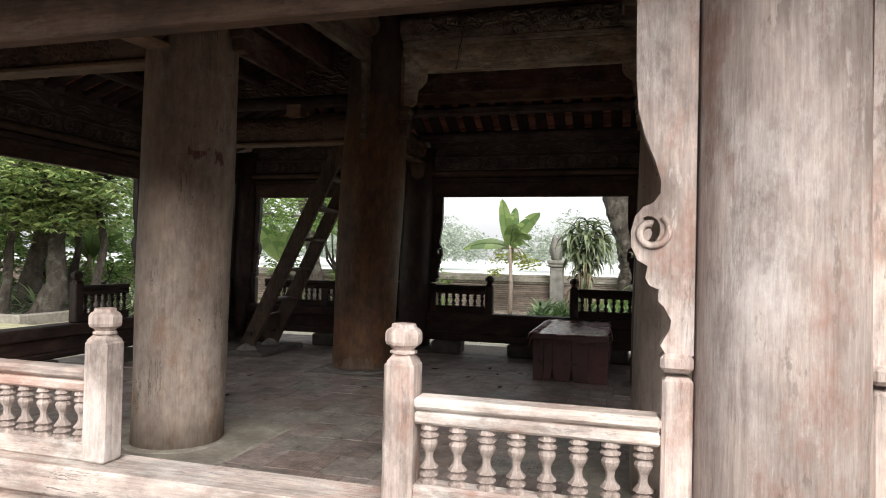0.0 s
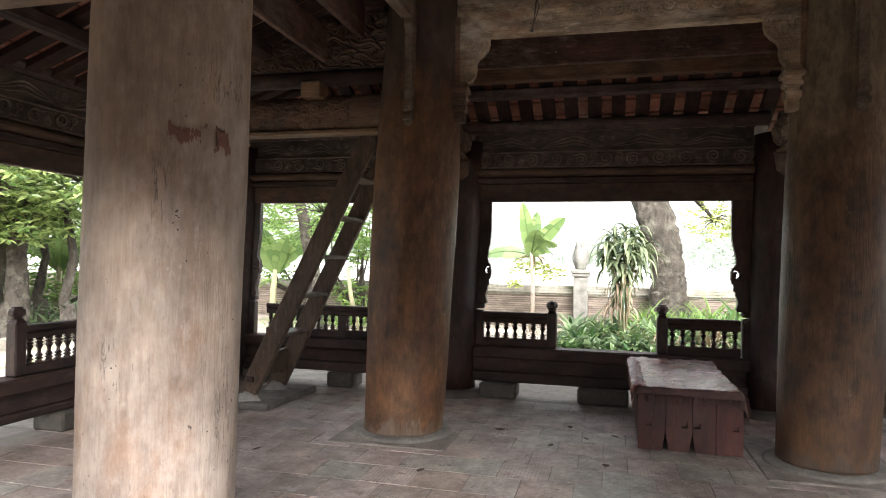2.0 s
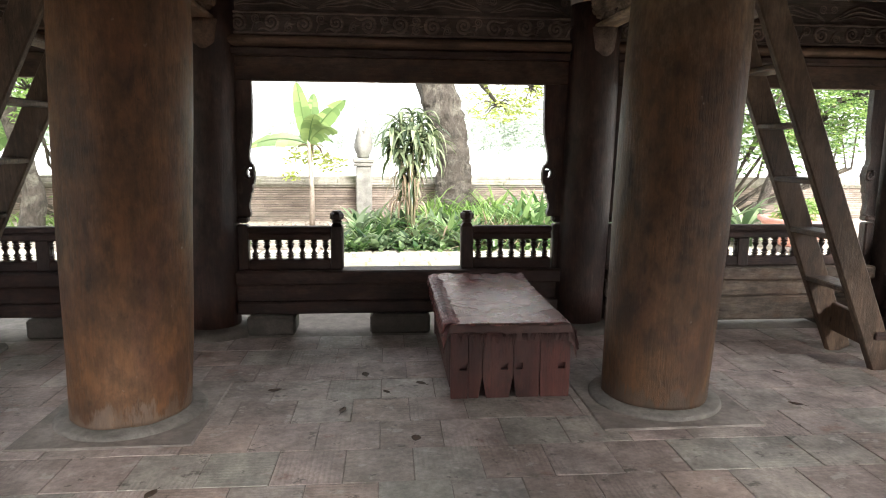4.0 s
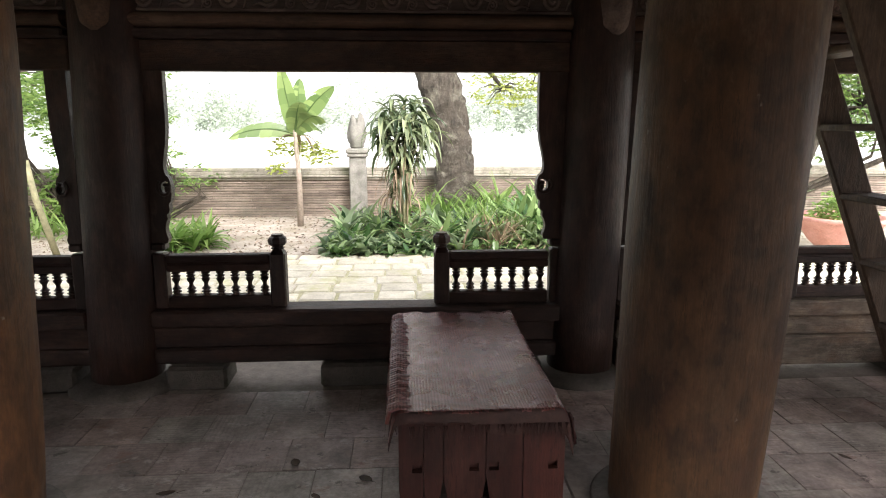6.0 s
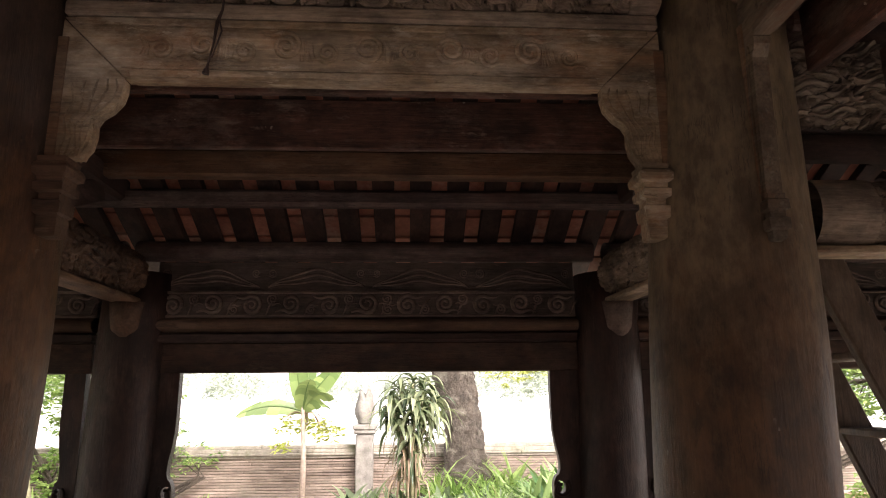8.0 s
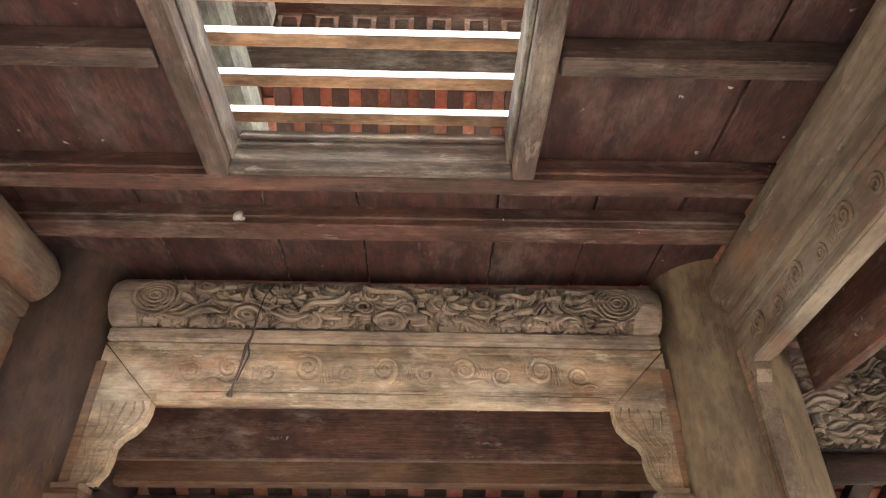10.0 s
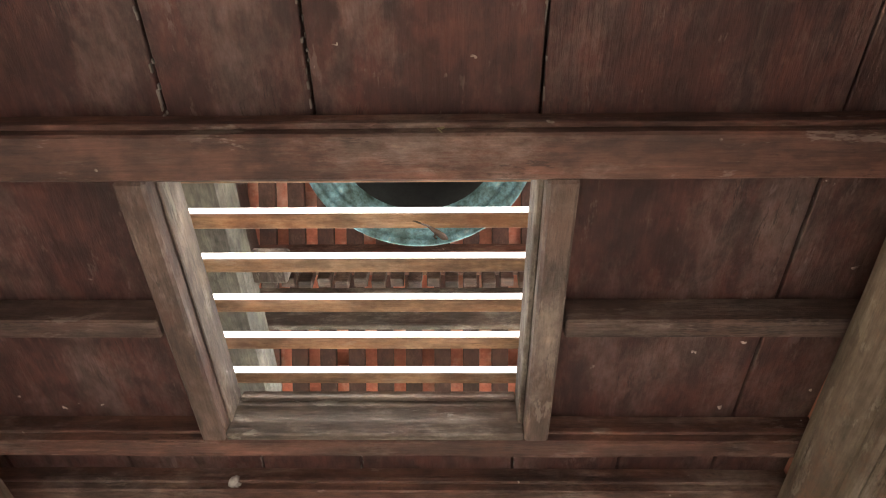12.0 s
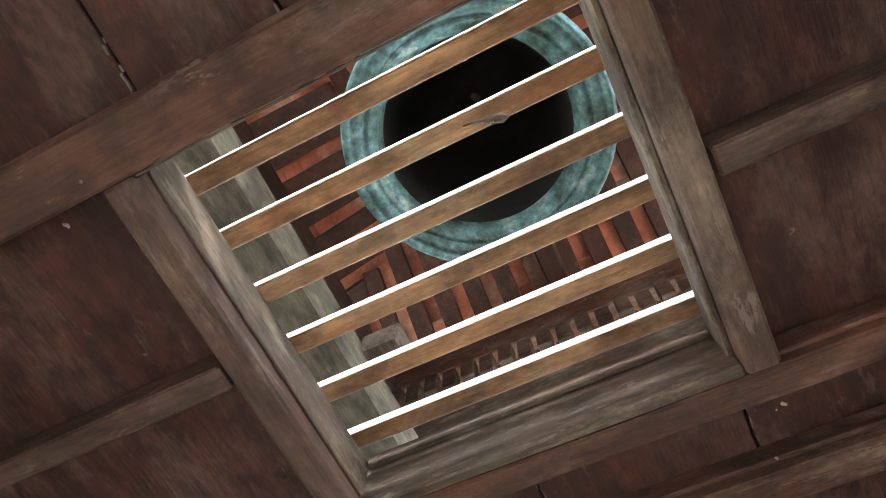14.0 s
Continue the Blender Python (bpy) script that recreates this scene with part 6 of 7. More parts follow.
# ---- plants ----
def blade(build, base, d, length, width, droop, up=Vector((0, 0, 1)), segs=4, shape=0.5):
    """A long leaf that arches over: d is its first direction."""
    d = Vector(d).normalized()
    side = d.cross(up)
    side = side.normalized() if side.length > 0.05 else Vector((1, 0, 0))
    p = Vector(base)
    vs = []
    for i in range(segs + 1):
        f = i / segs
        w = width * (math.sin(math.pi * min(1.0, (f * 0.93 + 0.07)) ** shape) if f < 1 else 0.04)
        fold = side.cross(d).normalized() * (w * 0.22)
        vs += [p - side * w * 0.5 + fold, p, p + side * w * 0.5 + fold]
        p = p + d * (length / segs)
        d = (d + Vector((0, 0, -droop / segs))).normalized()
    fs = []
    for i in range(segs):
        a = 3 * i
        fs += [(a, a + 1, a + 4, a + 3), (a + 1, a + 2, a + 5, a + 4)]
    build.add(vs, fs, True)


def small_leaf(build, p, d, size, rnd):
    """A pointed leaf of two faces."""
    d = Vector(d).normalized()
    s = d.cross(Vector((rnd.uniform(-1, 1), rnd.uniform(-1, 1), rnd.uniform(0.2, 1)))).normalized() * size * 0.19
    n = s.cross(d).normalized() * size * 0.1
    p = Vector(p)
    build.add([p, p + d * size * 0.5 + s + n, p + d * size, p + d * size * 0.5 - s + n], [(0, 1, 2), (0, 2, 3)])


def clump(build, c, r, n, size, rnd, sag=0.3):
    """Leaf sprays round a point: stalkless tufts of leaves."""
    for _ in range(n):
        a, e = rnd.uniform(0, 6.283), rnd.uniform(-0.9, 1.2)
        rr = r * rnd.random() ** 0.45
        q = Vector(c) + Vector((math.cos(a) * math.cos(e), math.sin(a) * math.cos(e), 0.7 * math.sin(e))) * rr
        a2 = rnd.uniform(0, 6.283)
        for k in range(5):
            small_leaf(build, q, (math.cos(a2 + k * 1.25), math.sin(a2 + k * 1.25), rnd.uniform(-sag - 0.5, 0.35)), size * rnd.uniform(0.7, 1.2), rnd)


def tree(name, label, base, path, radii, crowns, leaf, seed, size=0.16, density=60, limbs=True, group="trees"):
    rnd = random.Random(seed)
    t = thing(name, label, "tree", group, at=base)
    b0 = Vector(base)
    pts = [b0 + Vector(p) for p in path]
    fine = [(a.lerp(c_, k / 4), r0 + (r1 - r0) * k / 4) for a, c_, r0, r1 in zip(pts, pts[1:], radii, radii[1:]) for k in range(4)] + [(pts[-1], radii[-1])]
    tr = Build().tube([p for p, _ in fine], [r for _, r in fine], 20, 0.32, seed)
    for k in range(5):
        a = k * 1.256 + seed
        tr.tube([pts[0] + Vector((math.cos(a), math.sin(a), 0)) * radii[0] * 2.0 + Vector((0, 0, -0.05)), pts[0] + Vector((math.cos(a), math.sin(a), 0)) * radii[0] * 1.0 + Vector((0, 0, 0.12)), pts[0] + Vector((0, 0, 0.6))],
                [radii[0] * 0.2, radii[0] * 0.35, radii[0] * 0.5], 7, 0.2, k)
    if radii[0] > 0.5:
        fine = [(a.lerp(c_, k / 14), r0 + (r1 - r0) * k / 14) for a, c_, r0, r1 in zip(pts, pts[1:], radii, radii[1:]) for k in range(14)]
        tr.tube([p for p, _ in fine], [r * 1.03 for _, r in fine], 72, 0.2, seed)
        tr.v = [(x + 0.05 * noise.noise((x * 7, y * 7, z * 2.2)) + 0.03 * noise.noise((x * 19, y * 19, z * 9)), y + 0.07 * noise.noise((x * 7 + 9, y * 7, z * 2.2)) + 0.035 * noise.noise((x * 19, y * 19 + 5, z * 9)), z) for x, y, z in tr.v]
    part("trunk", tr, TRUNK, t)
    lm, cr = Build(), Build()
    for c, r in crowns:
        c = b0 + Vector(c)
        start = pts[-1]
        mid = (start + c) * 0.5 + Vector((0, 0, 0.25))
        if limbs:
            lm.tube([start, mid, c], [radii[-1] * 0.75, radii[-1] * 0.45, 0.02], 7, 0.2, seed)
        for _ in range(max(2, int(density * r * r / 6))):
            a, e, rr = rnd.uniform(0, 6.283), rnd.uniform(-1.2, 1.4), r * rnd.random() ** 0.4
            q = c + Vector((math.cos(a) * math.cos(e), math.sin(a) * math.cos(e), 0.75 * math.sin(e))) * rr
            if limbs:
                lm.tube([c, (c + q) / 2 + Vector((0, 0, 0.08)), q], [0.022, 0.014, 0.005], 4)
            clump(cr, q, 0.42, 10, size, rnd)
    if limbs:
        part("branchwork", lm, BARK, t, raw=True)
    part("crown", cr, leaf, t, raw=True)
    return t


# banana plant in front of the wall
rb = random.Random(5)
bx, by = -1.56, 10.2
ban = thing("banana_plant", "young banana plant with broad torn green leaves", "banana plant", "banana plants", at=(bx, by, -0.2))
part("stem", Build().tube([(bx, by, -0.25), (bx + 0.01, by, 0.6), (bx - 0.02, by, 1.2), (bx - 0.03, by, 1.5)], [0.06, 0.045, 0.04, 0.03], 10, 0.1), STEM_GREY, ban, "thin grey-brown stem")


def banana_leaf(root, d, length, width, droop, tear, rnd):
    b = Build()
    d = Vector(d).normalized()
    p = Vector(root)
    side = d.cross(Vector((0.1, -1, 0.25))).normalized()
    n = 22
    spine = []
    for i in range(n + 1):
        spine.append((p.copy(), d.copy()))
        p = p + d * (length / n)
        d = (d + Vector((0, 0, -droop / n))).normalized()
    for s in (-1, 1):
        i = 0
        while i < n:
            run = rnd.choice((1, 2, 3, 4)) if rnd.random() < tear else 5
            j = min(n, i + run)
            vs = []
            sag = rnd.uniform(0, 0.25) * tear
            for k in range(i, j + 1):
                f = k / n
                w = width * 0.5 * (math.sin(math.pi * min(1, f * 0.94 + 0.06)) ** 0.55)
                q = spine[k][0]
                off = side * s * w * (1 - 0.04 * (k == i) - 0.04 * (k == j))
                vs += [q, q + off * 0.55 + Vector((0, 0, 0.05 * w)), q + off + Vector((0, 0, -sag * w))]
            b.add(vs, [(3 * k, 3 * k + 3, 3 * k + 4, 3 * k + 1) for k in range(j - i)] + [(3 * k + 1, 3 * k + 4, 3 * k + 5, 3 * k + 2) for k in range(j - i)], True)
            i = j
    b.tube([q for q, _ in spine], [0.018 * (1 - 0.8 * i / n) for i in range(n + 1)], 6)
    return b


top = (bx - 0.03, by, 1.4)
for d, L, W, dr, te in (((-0.16, -0.1, 1.0), 1.15, 0.3, 0.1, 0.2), ((0.1, 0.05, 1.0), 0.95, 0.3, 0.3, 1.0), ((0.5, -0.1, 1.0), 1.1, 0.34, 0.9, 1.0), ((-0.9, -0.1, 0.34), 1.15, 0.28, 0.9, 0.8),
                        ((0.42, -0.3, 0.8), 0.8, 0.4, 1.7, 1.0), ((0.12, -0.3, 0.9), 0.75, 0.36, 1.5, 1.0), ((-0.5, 0.2, 0.4), 0.65, 0.2, 1.9, 1.0), ((0.3, 0.2, 0.5), 0.6, 0.26, 2.2, 1.0)):
    part("leaf", banana_leaf(top, d, L, W, dr, te, rb), LEAF_BANANA, ban, raw=True)
dry = Build()
for k in range(9):
    a = rb.uniform(0, 6.283)
    blade(dry, (bx - 0.02, by, 1.35), (math.cos(a), math.sin(a), 0.4), rb.uniform(0.4, 0.75), 0.07, 3.2, segs=6)
part("dry_leaves", dry, LEAF_DRY, ban, "withered hanging leaves", raw=True)
sprigs = Build()
for q, r, k in (((bx + 0.15, by + 0.2, 1.15), 0.35, 26), ((bx - 0.25, by + 0.1, 1.15), 0.3, 20), ((bx + 0.4, by + 0.2, 1.0), 0.25, 14), ((bx - 0.35, by + 0.1, 0.8), 0.22, 12)):
    clump(sprigs, q, r, k, 0.12, rb)
solid("low_shrub", sprigs, LEAF_YELLOW, "small yellow-green shrub beside the banana plant", "shrub", raw=True)

# tall strap-leaved plant
dx, dy = 0.26, 8.35
dra = thing("dracaena", "tall strap-leaved plant with drooping dark green leaves on thin canes", "plant", at=(dx, dy, -0.2))
rd = random.Random(11)
heads = [(0.02, 0.0, 1.88), (0.18, 0.05, 1.8), (-0.16, 0.08, 1.78), (0.3, -0.05, 1.66), (-0.3, -0.04, 1.64), (0.05, -0.2, 1.62), (0.22, 0.14, 1.52), (-0.2, 0.1, 1.48), (-0.26, -0.02, 1.36), (0.3, -0.04, 1.38), (-0.05, -0.1, 1.3), (0.12, 0.02, 1.18), (0.02, -0.05, 1.0), (-0.06, 0.03, 0.8)]
lv = Build()
for cx, cy, h in heads:
    cn = Build().tube([(dx + cx * 0.1, dy + cy * 0.2, -0.25), (dx + cx * 0.25, dy + cy * 0.6, h * 0.5), (dx + cx, dy + cy, h - 0.05)], [0.024, 0.02, 0.014], 7)
    part("cane", cn, STEM, dra)
    big = 0.75 + 0.25 * min(1.0, max(0.0, (h - 0.8) / 0.7))
    for k in range(21):
        a = k * 2.39996 + rd.uniform(-0.2, 0.2)
        e = rd.uniform(-0.1, 1.25)
        blade(lv, (dx + cx, dy + cy, h - 0.3 * rd.random() ** 1.5), (math.cos(a) * math.cos(e), math.sin(a) * math.cos(e), math.sin(e)), rd.uniform(0.3, 0.62) * big, rd.uniform(0.05, 0.085), rd.uniform(1.6, 4.8), segs=7, shape=0.65)
dead = Build()
for k in range(60):
    a = rd.uniform(0, 6.283)
    blade(dead, (dx + rd.uniform(-0.22, 0.16), dy + rd.uniform(-0.1, 0.1), rd.uniform(0.45, 1.3)), (math.cos(a), math.sin(a), 0.1), rd.uniform(0.35, 0.6), 0.035, 6.0, segs=6)
part("dry_leaves", dead, LEAF_DRY, dra, "yellowed hanging leaves", raw=True)
part("leaves", lv, LEAF_DARK, dra, raw=True)


def undergrowth(name, label, area, n, seed, size=(0.25, 0.5), leaf=None, width=0.055):
    rnd = random.Random(seed)
    b = Build()
    for _ in range(n):
        x, y = rnd.uniform(area[0], area[1]), rnd.uniform(area[2], area[3])
        g0 = ground_z(x, y)
        h = rnd.uniform(*size)
        for k in range(8):
            a = k * 2.4 + rnd.uniform(-0.4, 0.4)
            e = rnd.uniform(0.1, 1.25)
            blade(b, (x, y, g0 + h * 0.25 * rnd.random()), (math.cos(a) * math.cos(e), math.sin(a) * math.cos(e), math.sin(e)), h * rnd.uniform(0.8, 1.25), width * rnd.uniform(0.8, 1.4), rnd.uniform(0.6, 1.7), segs=4, shape=0.8)
    t = solid(name, b, leaf or LEAF_LOW, label, "undergrowth", raw=True, kind="stuff")
    return t


undergrowth("undergrowth", "dense low broad-leaved green plants", (-0.85, 1.0, 7.2, 8.3), 120, 1, (0.14, 0.3), width=0.085)
undergrowth("undergrowth", "knee-high broad-leaved plants behind the low ones", (-0.7, 1.4, 8.2, 9.4), 70, 11, (0.3, 0.55), width=0.1)
undergrowth("undergrowth", "dense knee-high green plants", (1.0, 2.9, 7.4, 9.2), 130, 2, (0.2, 0.5), width=0.07)
undergrowth("undergrowth", "tall glossy broad-leaved plants", (1.9, 3.3, 7.9, 9.6), 90, 12, (0.45, 0.85), LEAF_GLOSS, 0.085)
undergrowth("undergrowth", "dense knee-high green plants", (2.9, 6.0, 7.6, 9.8), 100, 3, (0.45, 0.95), width=0.12)
undergrowth("undergrowth", "low tuft of bright green leaves", (-3.3, -2.5, 7.6, 8.5), 30, 4, (0.25, 0.5), LEAF_LIGHT, 0.06)
undergrowth("undergrowth", "low grassy green plants by the wall", (-7.5, -3.6, 8.6, 10.8), 70, 6, (0.3, 0.55), LEAF_LIGHT, 0.03)
undergrowth("undergrowth", "dry drooping strap leaves among green ones", (1.3, 1.8, 7.5, 7.9), 22, 8, (0.35, 0.55), LEAF_DRY, 0.028)
undergrowth("undergrowth", "pale narrow grass-like leaves", (0.9, 2.0, 7.7, 8.6), 46, 13, (0.45, 0.7), LEAF_LIGHT, 0.022)
undergrowth("undergrowth", "pale broad-leaved plants along the edge of the paving", (-0.8, 2.9, 7.1, 7.7), 85, 51, (0.12, 0.25), LEAF_GLOSS, 0.075)
undergrowth("undergrowth", "pale broad leaves among darker ones", (-0.7, 1.2, 7.6, 8.9), 40, 52, (0.25, 0.5), LEAF_GLOSS, 0.09)
undergrowth("undergrowth", "withered brown leaves caught among green ones", (0.0, 2.8, 7.2, 8.6), 26, 55, (0.3, 0.6), LEAF_DRY, 0.025)
undergrowth("undergrowth", "yellow-green leaves round the foot of the tree", (0.3, 2.3, 9.8, 10.9), 75, 53, (0.4, 0.85), LEAF_LIGHT, 0.04)

# fallen leaves on the soil and a few on the floor
litter = Build()
rl = random.Random(21)
for _ in range(3600):
    x, y = rl.uniform(-5.5, 5), rl.uniform(7.05, 11.6)
    small_leaf(litter, (x, y, ground_z(x, y) + 0.012), (rl.uniform(-1, 1), rl.uniform(-1, 1), rl.uniform(-0.1, 0.25)), rl.uniform(0.03, 0.085), rl)
solid("leaf_litter", litter, LEAF_LITTER, "fallen brown leaves scattered on bare soil", "leaf litter", kind="stuff", raw=True)
for x, y in ((-0.35, 0.98), (-0.12, 1.22), (0.02, 0.62), (-0.25, 1.5), (0.08, 1.35), (-0.75, 1.28), (-1.05, 0.2), (-0.6, -0.2), (-2.2, 0.3), (-1.9, -0.5), (2.3, 1.4), (2.1, 0.9)):
    lb = Build()
    a = rl.uniform(0, 6.283)
    ln, wd, curl = rl.uniform(0.05, 0.085), rl.uniform(0.014, 0.024), rl.uniform(0.2, 0.55)
    for i in range(7):
        f = i / 6
        hw = wd * math.sin(math.pi * min(1.0, 0.06 + 0.94 * f)) ** 0.8 + 0.0008
        mid = Vector((x + math.cos(a) * ln * (f - 0.5), y + math.sin(a) * ln * (f - 0.5), 0.005 + 0.02 * curl * (2 * f - 1) ** 2))
        n_ = Vector((-math.sin(a), math.cos(a), 0)) * hw
        lb.v += [tuple(mid - n_ + Vector((0, 0, hw * curl * 1.4))), tuple(mid), tuple(mid + n_ + Vector((0, 0, hw * curl)))]
    for i in range(6):
        q = 3 * i
        lb.f += [(q, q + 1, q + 4, q + 3), (q + 1, q + 2, q + 5, q + 4)]
    lb.smooth = [True] * 12
    lb.tube([(x + math.cos(a) * ln * 0.5, y + math.sin(a) * ln * 0.5, 0.008), (x + math.cos(a) * ln * 0.85, y + math.sin(a + 0.2) * ln * 0.85, 0.006)], [0.0012, 0.0008], 4)
    solid("fallen_leaf", lb, LEAF_DRY if abs(x + 0.6) < 0.02 else LEAF_ROT, "dry curled brown leaf lying on the floor", "leaf", "fallen leaves", raw=True)

# trees
tree("tree", "old tree with a thick grey trunk before the wall", (1.3, 11.15, -0.25), [(0, 0, 0), (0.0, 0, 0.3), (-0.02, 0, 0.6), (-0.06, 0, 1.2), (-0.14, 0.05, 1.8), (-0.3, 0.1, 2.5), (-0.9, 0.2, 4.2)], [0.62, 0.46, 0.37, 0.31, 0.32, 0.38, 0.3],
     [((0.95, 0.6, 2.5), 0.55), ((1.6, 0.3, 2.85), 0.7), ((0.7, 0.4, 3.2), 0.6), ((0.5, 0.4, 4.8), 1.4), ((-1.9, 0.8, 4.9), 1.5), ((2.6, 1.2, 3.9), 1.2)], LEAF_YELLOW, 31, 0.11, 230)
tree("tree", "leafy tree with arching light green foliage", (-5.9, 8.7, -0.25), [(0, 0, 0), (0.1, 0, 0.9), (-0.2, 0.1, 2.0), (-0.5, 0.2, 3.0)], [0.2, 0.15, 0.13, 0.1],
     [((0.4, -0.4, 2.4), 0.9), ((1.4, 0.2, 2.9), 0.9), ((-0.9, 0, 2.9), 1.0), ((1.9, 0.4, 2.2), 0.7), ((0.6, 0.8, 3.6), 1.1), ((-1.9, 0.3, 2.5), 0.9)], LEAF_LIGHT, 32, 0.12, 140)
tree("tree", "spreading tree with pale green drooping leaves", (-9.4, 4.9, -0.2), [(0, 0, 0), (0.16, 0, 0.7), (-0.12, 0.2, 1.5), (0.3, 0.1, 2.6)], [0.26, 0.17, 0.15, 0.12],
     [((0.5, -0.9, 2.3), 0.8), ((-0.6, -1.0, 2.5), 0.9), ((1.3, 0.0, 2.6), 0.8), ((0.2, -1.8, 2.5), 0.9), ((-1.5, -1.6, 2.6), 1.0), ((0.4, 0.3, 3.3), 1.2), ((-0.9, -2.4, 2.3), 0.9), ((1.0, -1.2, 2.9), 0.8), ((-2.3, -2.6, 2.7), 1.0)], LEAF_PALE, 33, 0.15, 170)
tree("tree", "tree with several twisted grey stems", (-12.4, 3.4, -0.2), [(0, 0, 0), (0.2, 0, 1.0), (-0.1, 0.2, 2.0), (0.2, 0.1, 3.0)], [0.42, 0.3, 0.25, 0.2],
     [((0.6, -0.6, 3.0), 1.2), ((-1.0, -0.9, 3.2), 1.4), ((1.6, 0.2, 3.2), 1.2), ((0.2, 1.4, 3.0), 1.3)], LEAF_PALE, 34, 0.15, 110)
tree("tree", "dense dark-leaved tree with a pale slanting stem", (6.9, 9.6, -0.25), [(0, 0, 0), (0.25, 0, 1.0), (0.7, 0.1, 2.0), (1.0, 0.2, 3.0)], [0.09, 0.075, 0.06, 0.05],
     [((0.0, -0.2, 2.2), 0.9), ((-1.2, 0.2, 2.4), 0.9), ((1.2, 0, 2.1), 0.9), ((0.6, 0.4, 3.2), 1.2), ((2.0, 0.2, 2.6), 1.1), ((-0.3, 0.5, 1.6), 0.6), ((-2.0, 0.6, 2.8), 0.9)], LEAF_TREE, 35, 0.11, 170)
tree("tree", "leafy tree behind the wall", (-12.5, 13.2, -0.5), [(0, 0, 0), (0.1, 0, 1.2), (0, 0.1, 2.4)], [0.3, 0.24, 0.2],
     [((0.6, -0.6, 2.9), 1.6), ((-1.8, -0.2, 3.1), 1.6), ((2.2, 0.2, 2.9), 1.5), ((0.2, 0.4, 4.2), 1.8), ((4.2, 0, 2.8), 1.3)], LEAF_TREE, 36, 0.16, 90)
tree("tree", "leafy tree in the planting bed", (-14.5, 7.6, -0.2), [(0, 0, 0), (-0.1, 0, 1.2), (0.2, 0.1, 2.2)], [0.26, 0.2, 0.16],
     [((0.6, -0.6, 2.4), 1.4), ((-1.4, -0.8, 2.7), 1.4), ((1.8, 0.4, 2.6), 1.2), ((0.4, 0.2, 1.6), 0.9)], LEAF_TREE, 37, 0.15, 100)
undergrowth("undergrowth", "dark strap-leaved plants under the trees", (-9.2, -7.4, 5.6, 7.4), 55, 41, (0.5, 1.0), LEAF_DARK, 0.06)
undergrowth("undergrowth", "mixed low plants in the planting bed", (-13.5, -9.8, 5.2, 9.0), 120, 42, (0.3, 0.75), LEAF_LOW, 0.07)
solid("moss_patch", Build().box(-13.5, -7.2, -3.0, 3.5, -0.3, -0.13, 0.02), MOSS, "bright moss over the paving beside the building", "moss", kind="structure")

for k, (x, y, lean_) in enumerate(((-9.9, 4.3, 0.3), (-8.9, 5.6, -0.25), (-11.3, 4.6, 0.2), (-10.2, 6.3, -0.3))):
    tree("tree", "slender crooked tree with drooping pale green leaves", (x, y, -0.2), [(0, 0, 0), (lean_ * 0.5, 0, 0.7), (lean_ * 0.2, 0.1, 1.4), (lean_, 0.1, 2.3)], [0.13, 0.085, 0.07, 0.05],
         [((lean_ + 0.3, -0.3, 2.2), 0.7), ((lean_ - 0.5, 0.1, 2.4), 0.7), ((lean_, -0.9, 1.9), 0.5)], LEAF_PALE, 71 + k, 0.16, 150)

# leafy masses that close the garden beyond the side bays
def leafy_shrub(label, spots, leaf, seed, size=0.13, thick=26):
    rnd = random.Random(seed)
    t = thing("shrub", label, "shrub", "garden shrubs", at=(spots[0][0], spots[0][1], -0.25))
    st, cr = Build(), Build()
    for x, y, z, r in spots:
        for k in range(3):
            st.tube([(spots[0][0] + rnd.uniform(-0.2, 0.2), spots[0][1], -0.3), (x + rnd.uniform(-0.3, 0.3), y, z * 0.5), (x + rnd.uniform(-r, r) * 0.5, y, z)], [0.04, 0.03, 0.012], 6)
        for _ in range(int(thick * r * r) + 3):
            a, e, rr = rnd.uniform(0, 6.283), rnd.uniform(-1.3, 1.4), r * rnd.random() ** 0.45
            clump(cr, (x + math.cos(a) * math.cos(e) * rr, y + math.sin(a) * math.cos(e) * rr, z + 0.8 * math.sin(e) * rr), 0.36, 9, size, rnd)
    part("stem", st, BARK, t, raw=True)
    part("foliage", cr, leaf, t, raw=True)


leafy_shrub("light green leafy bushes beside the garden wall", [(-5.6, 10.6, 1.5, 0.7), (-5.5, 10.7, 2.1, 0.7), (-6.5, 10.4, 2.0, 0.8), (-7.4, 10.2, 1.3, 0.8), (-6.0, 10.6, 0.5, 0.6)], LEAF_LIGHT, 61)
leafy_shrub("yellow-green bushes at the back of the planting bed", [(-13.0, 9.5, 1.4, 1.1), (-11.4, 9.6, 2.2, 1.1), (-14.6, 8.6, 2.3, 1.2), (-15.5, 7.5, 1.2, 1.1), (-12.2, 10.0, 0.6, 0.9)], LEAF_LIGHT, 62, 0.16)
leafy_shrub("straggling green creeper against the garden wall", [(-4.5, 11.25, 0.75, 0.4), (-3.7, 11.3, 0.45, 0.4), (-5.1, 11.2, 0.5, 0.45), (-4.2, 11.3, 1.0, 0.3)], LEAF_TREE, 66, 0.09)
leafy_shrub("dense dark green bushes along the garden wall", [(6.4, 10.6, 1.4, 0.9), (5.2, 10.7, 1.7, 0.9), (6.2, 10.5, 2.5, 1.0), (7.6, 10.3, 1.6, 1.0), (4.5, 10.9, 2.5, 0.7), (8.9, 9.9, 2.0, 1.1), (7.4, 10.2, 2.9, 0.9)], LEAF_TREE, 65, 0.12, 30)
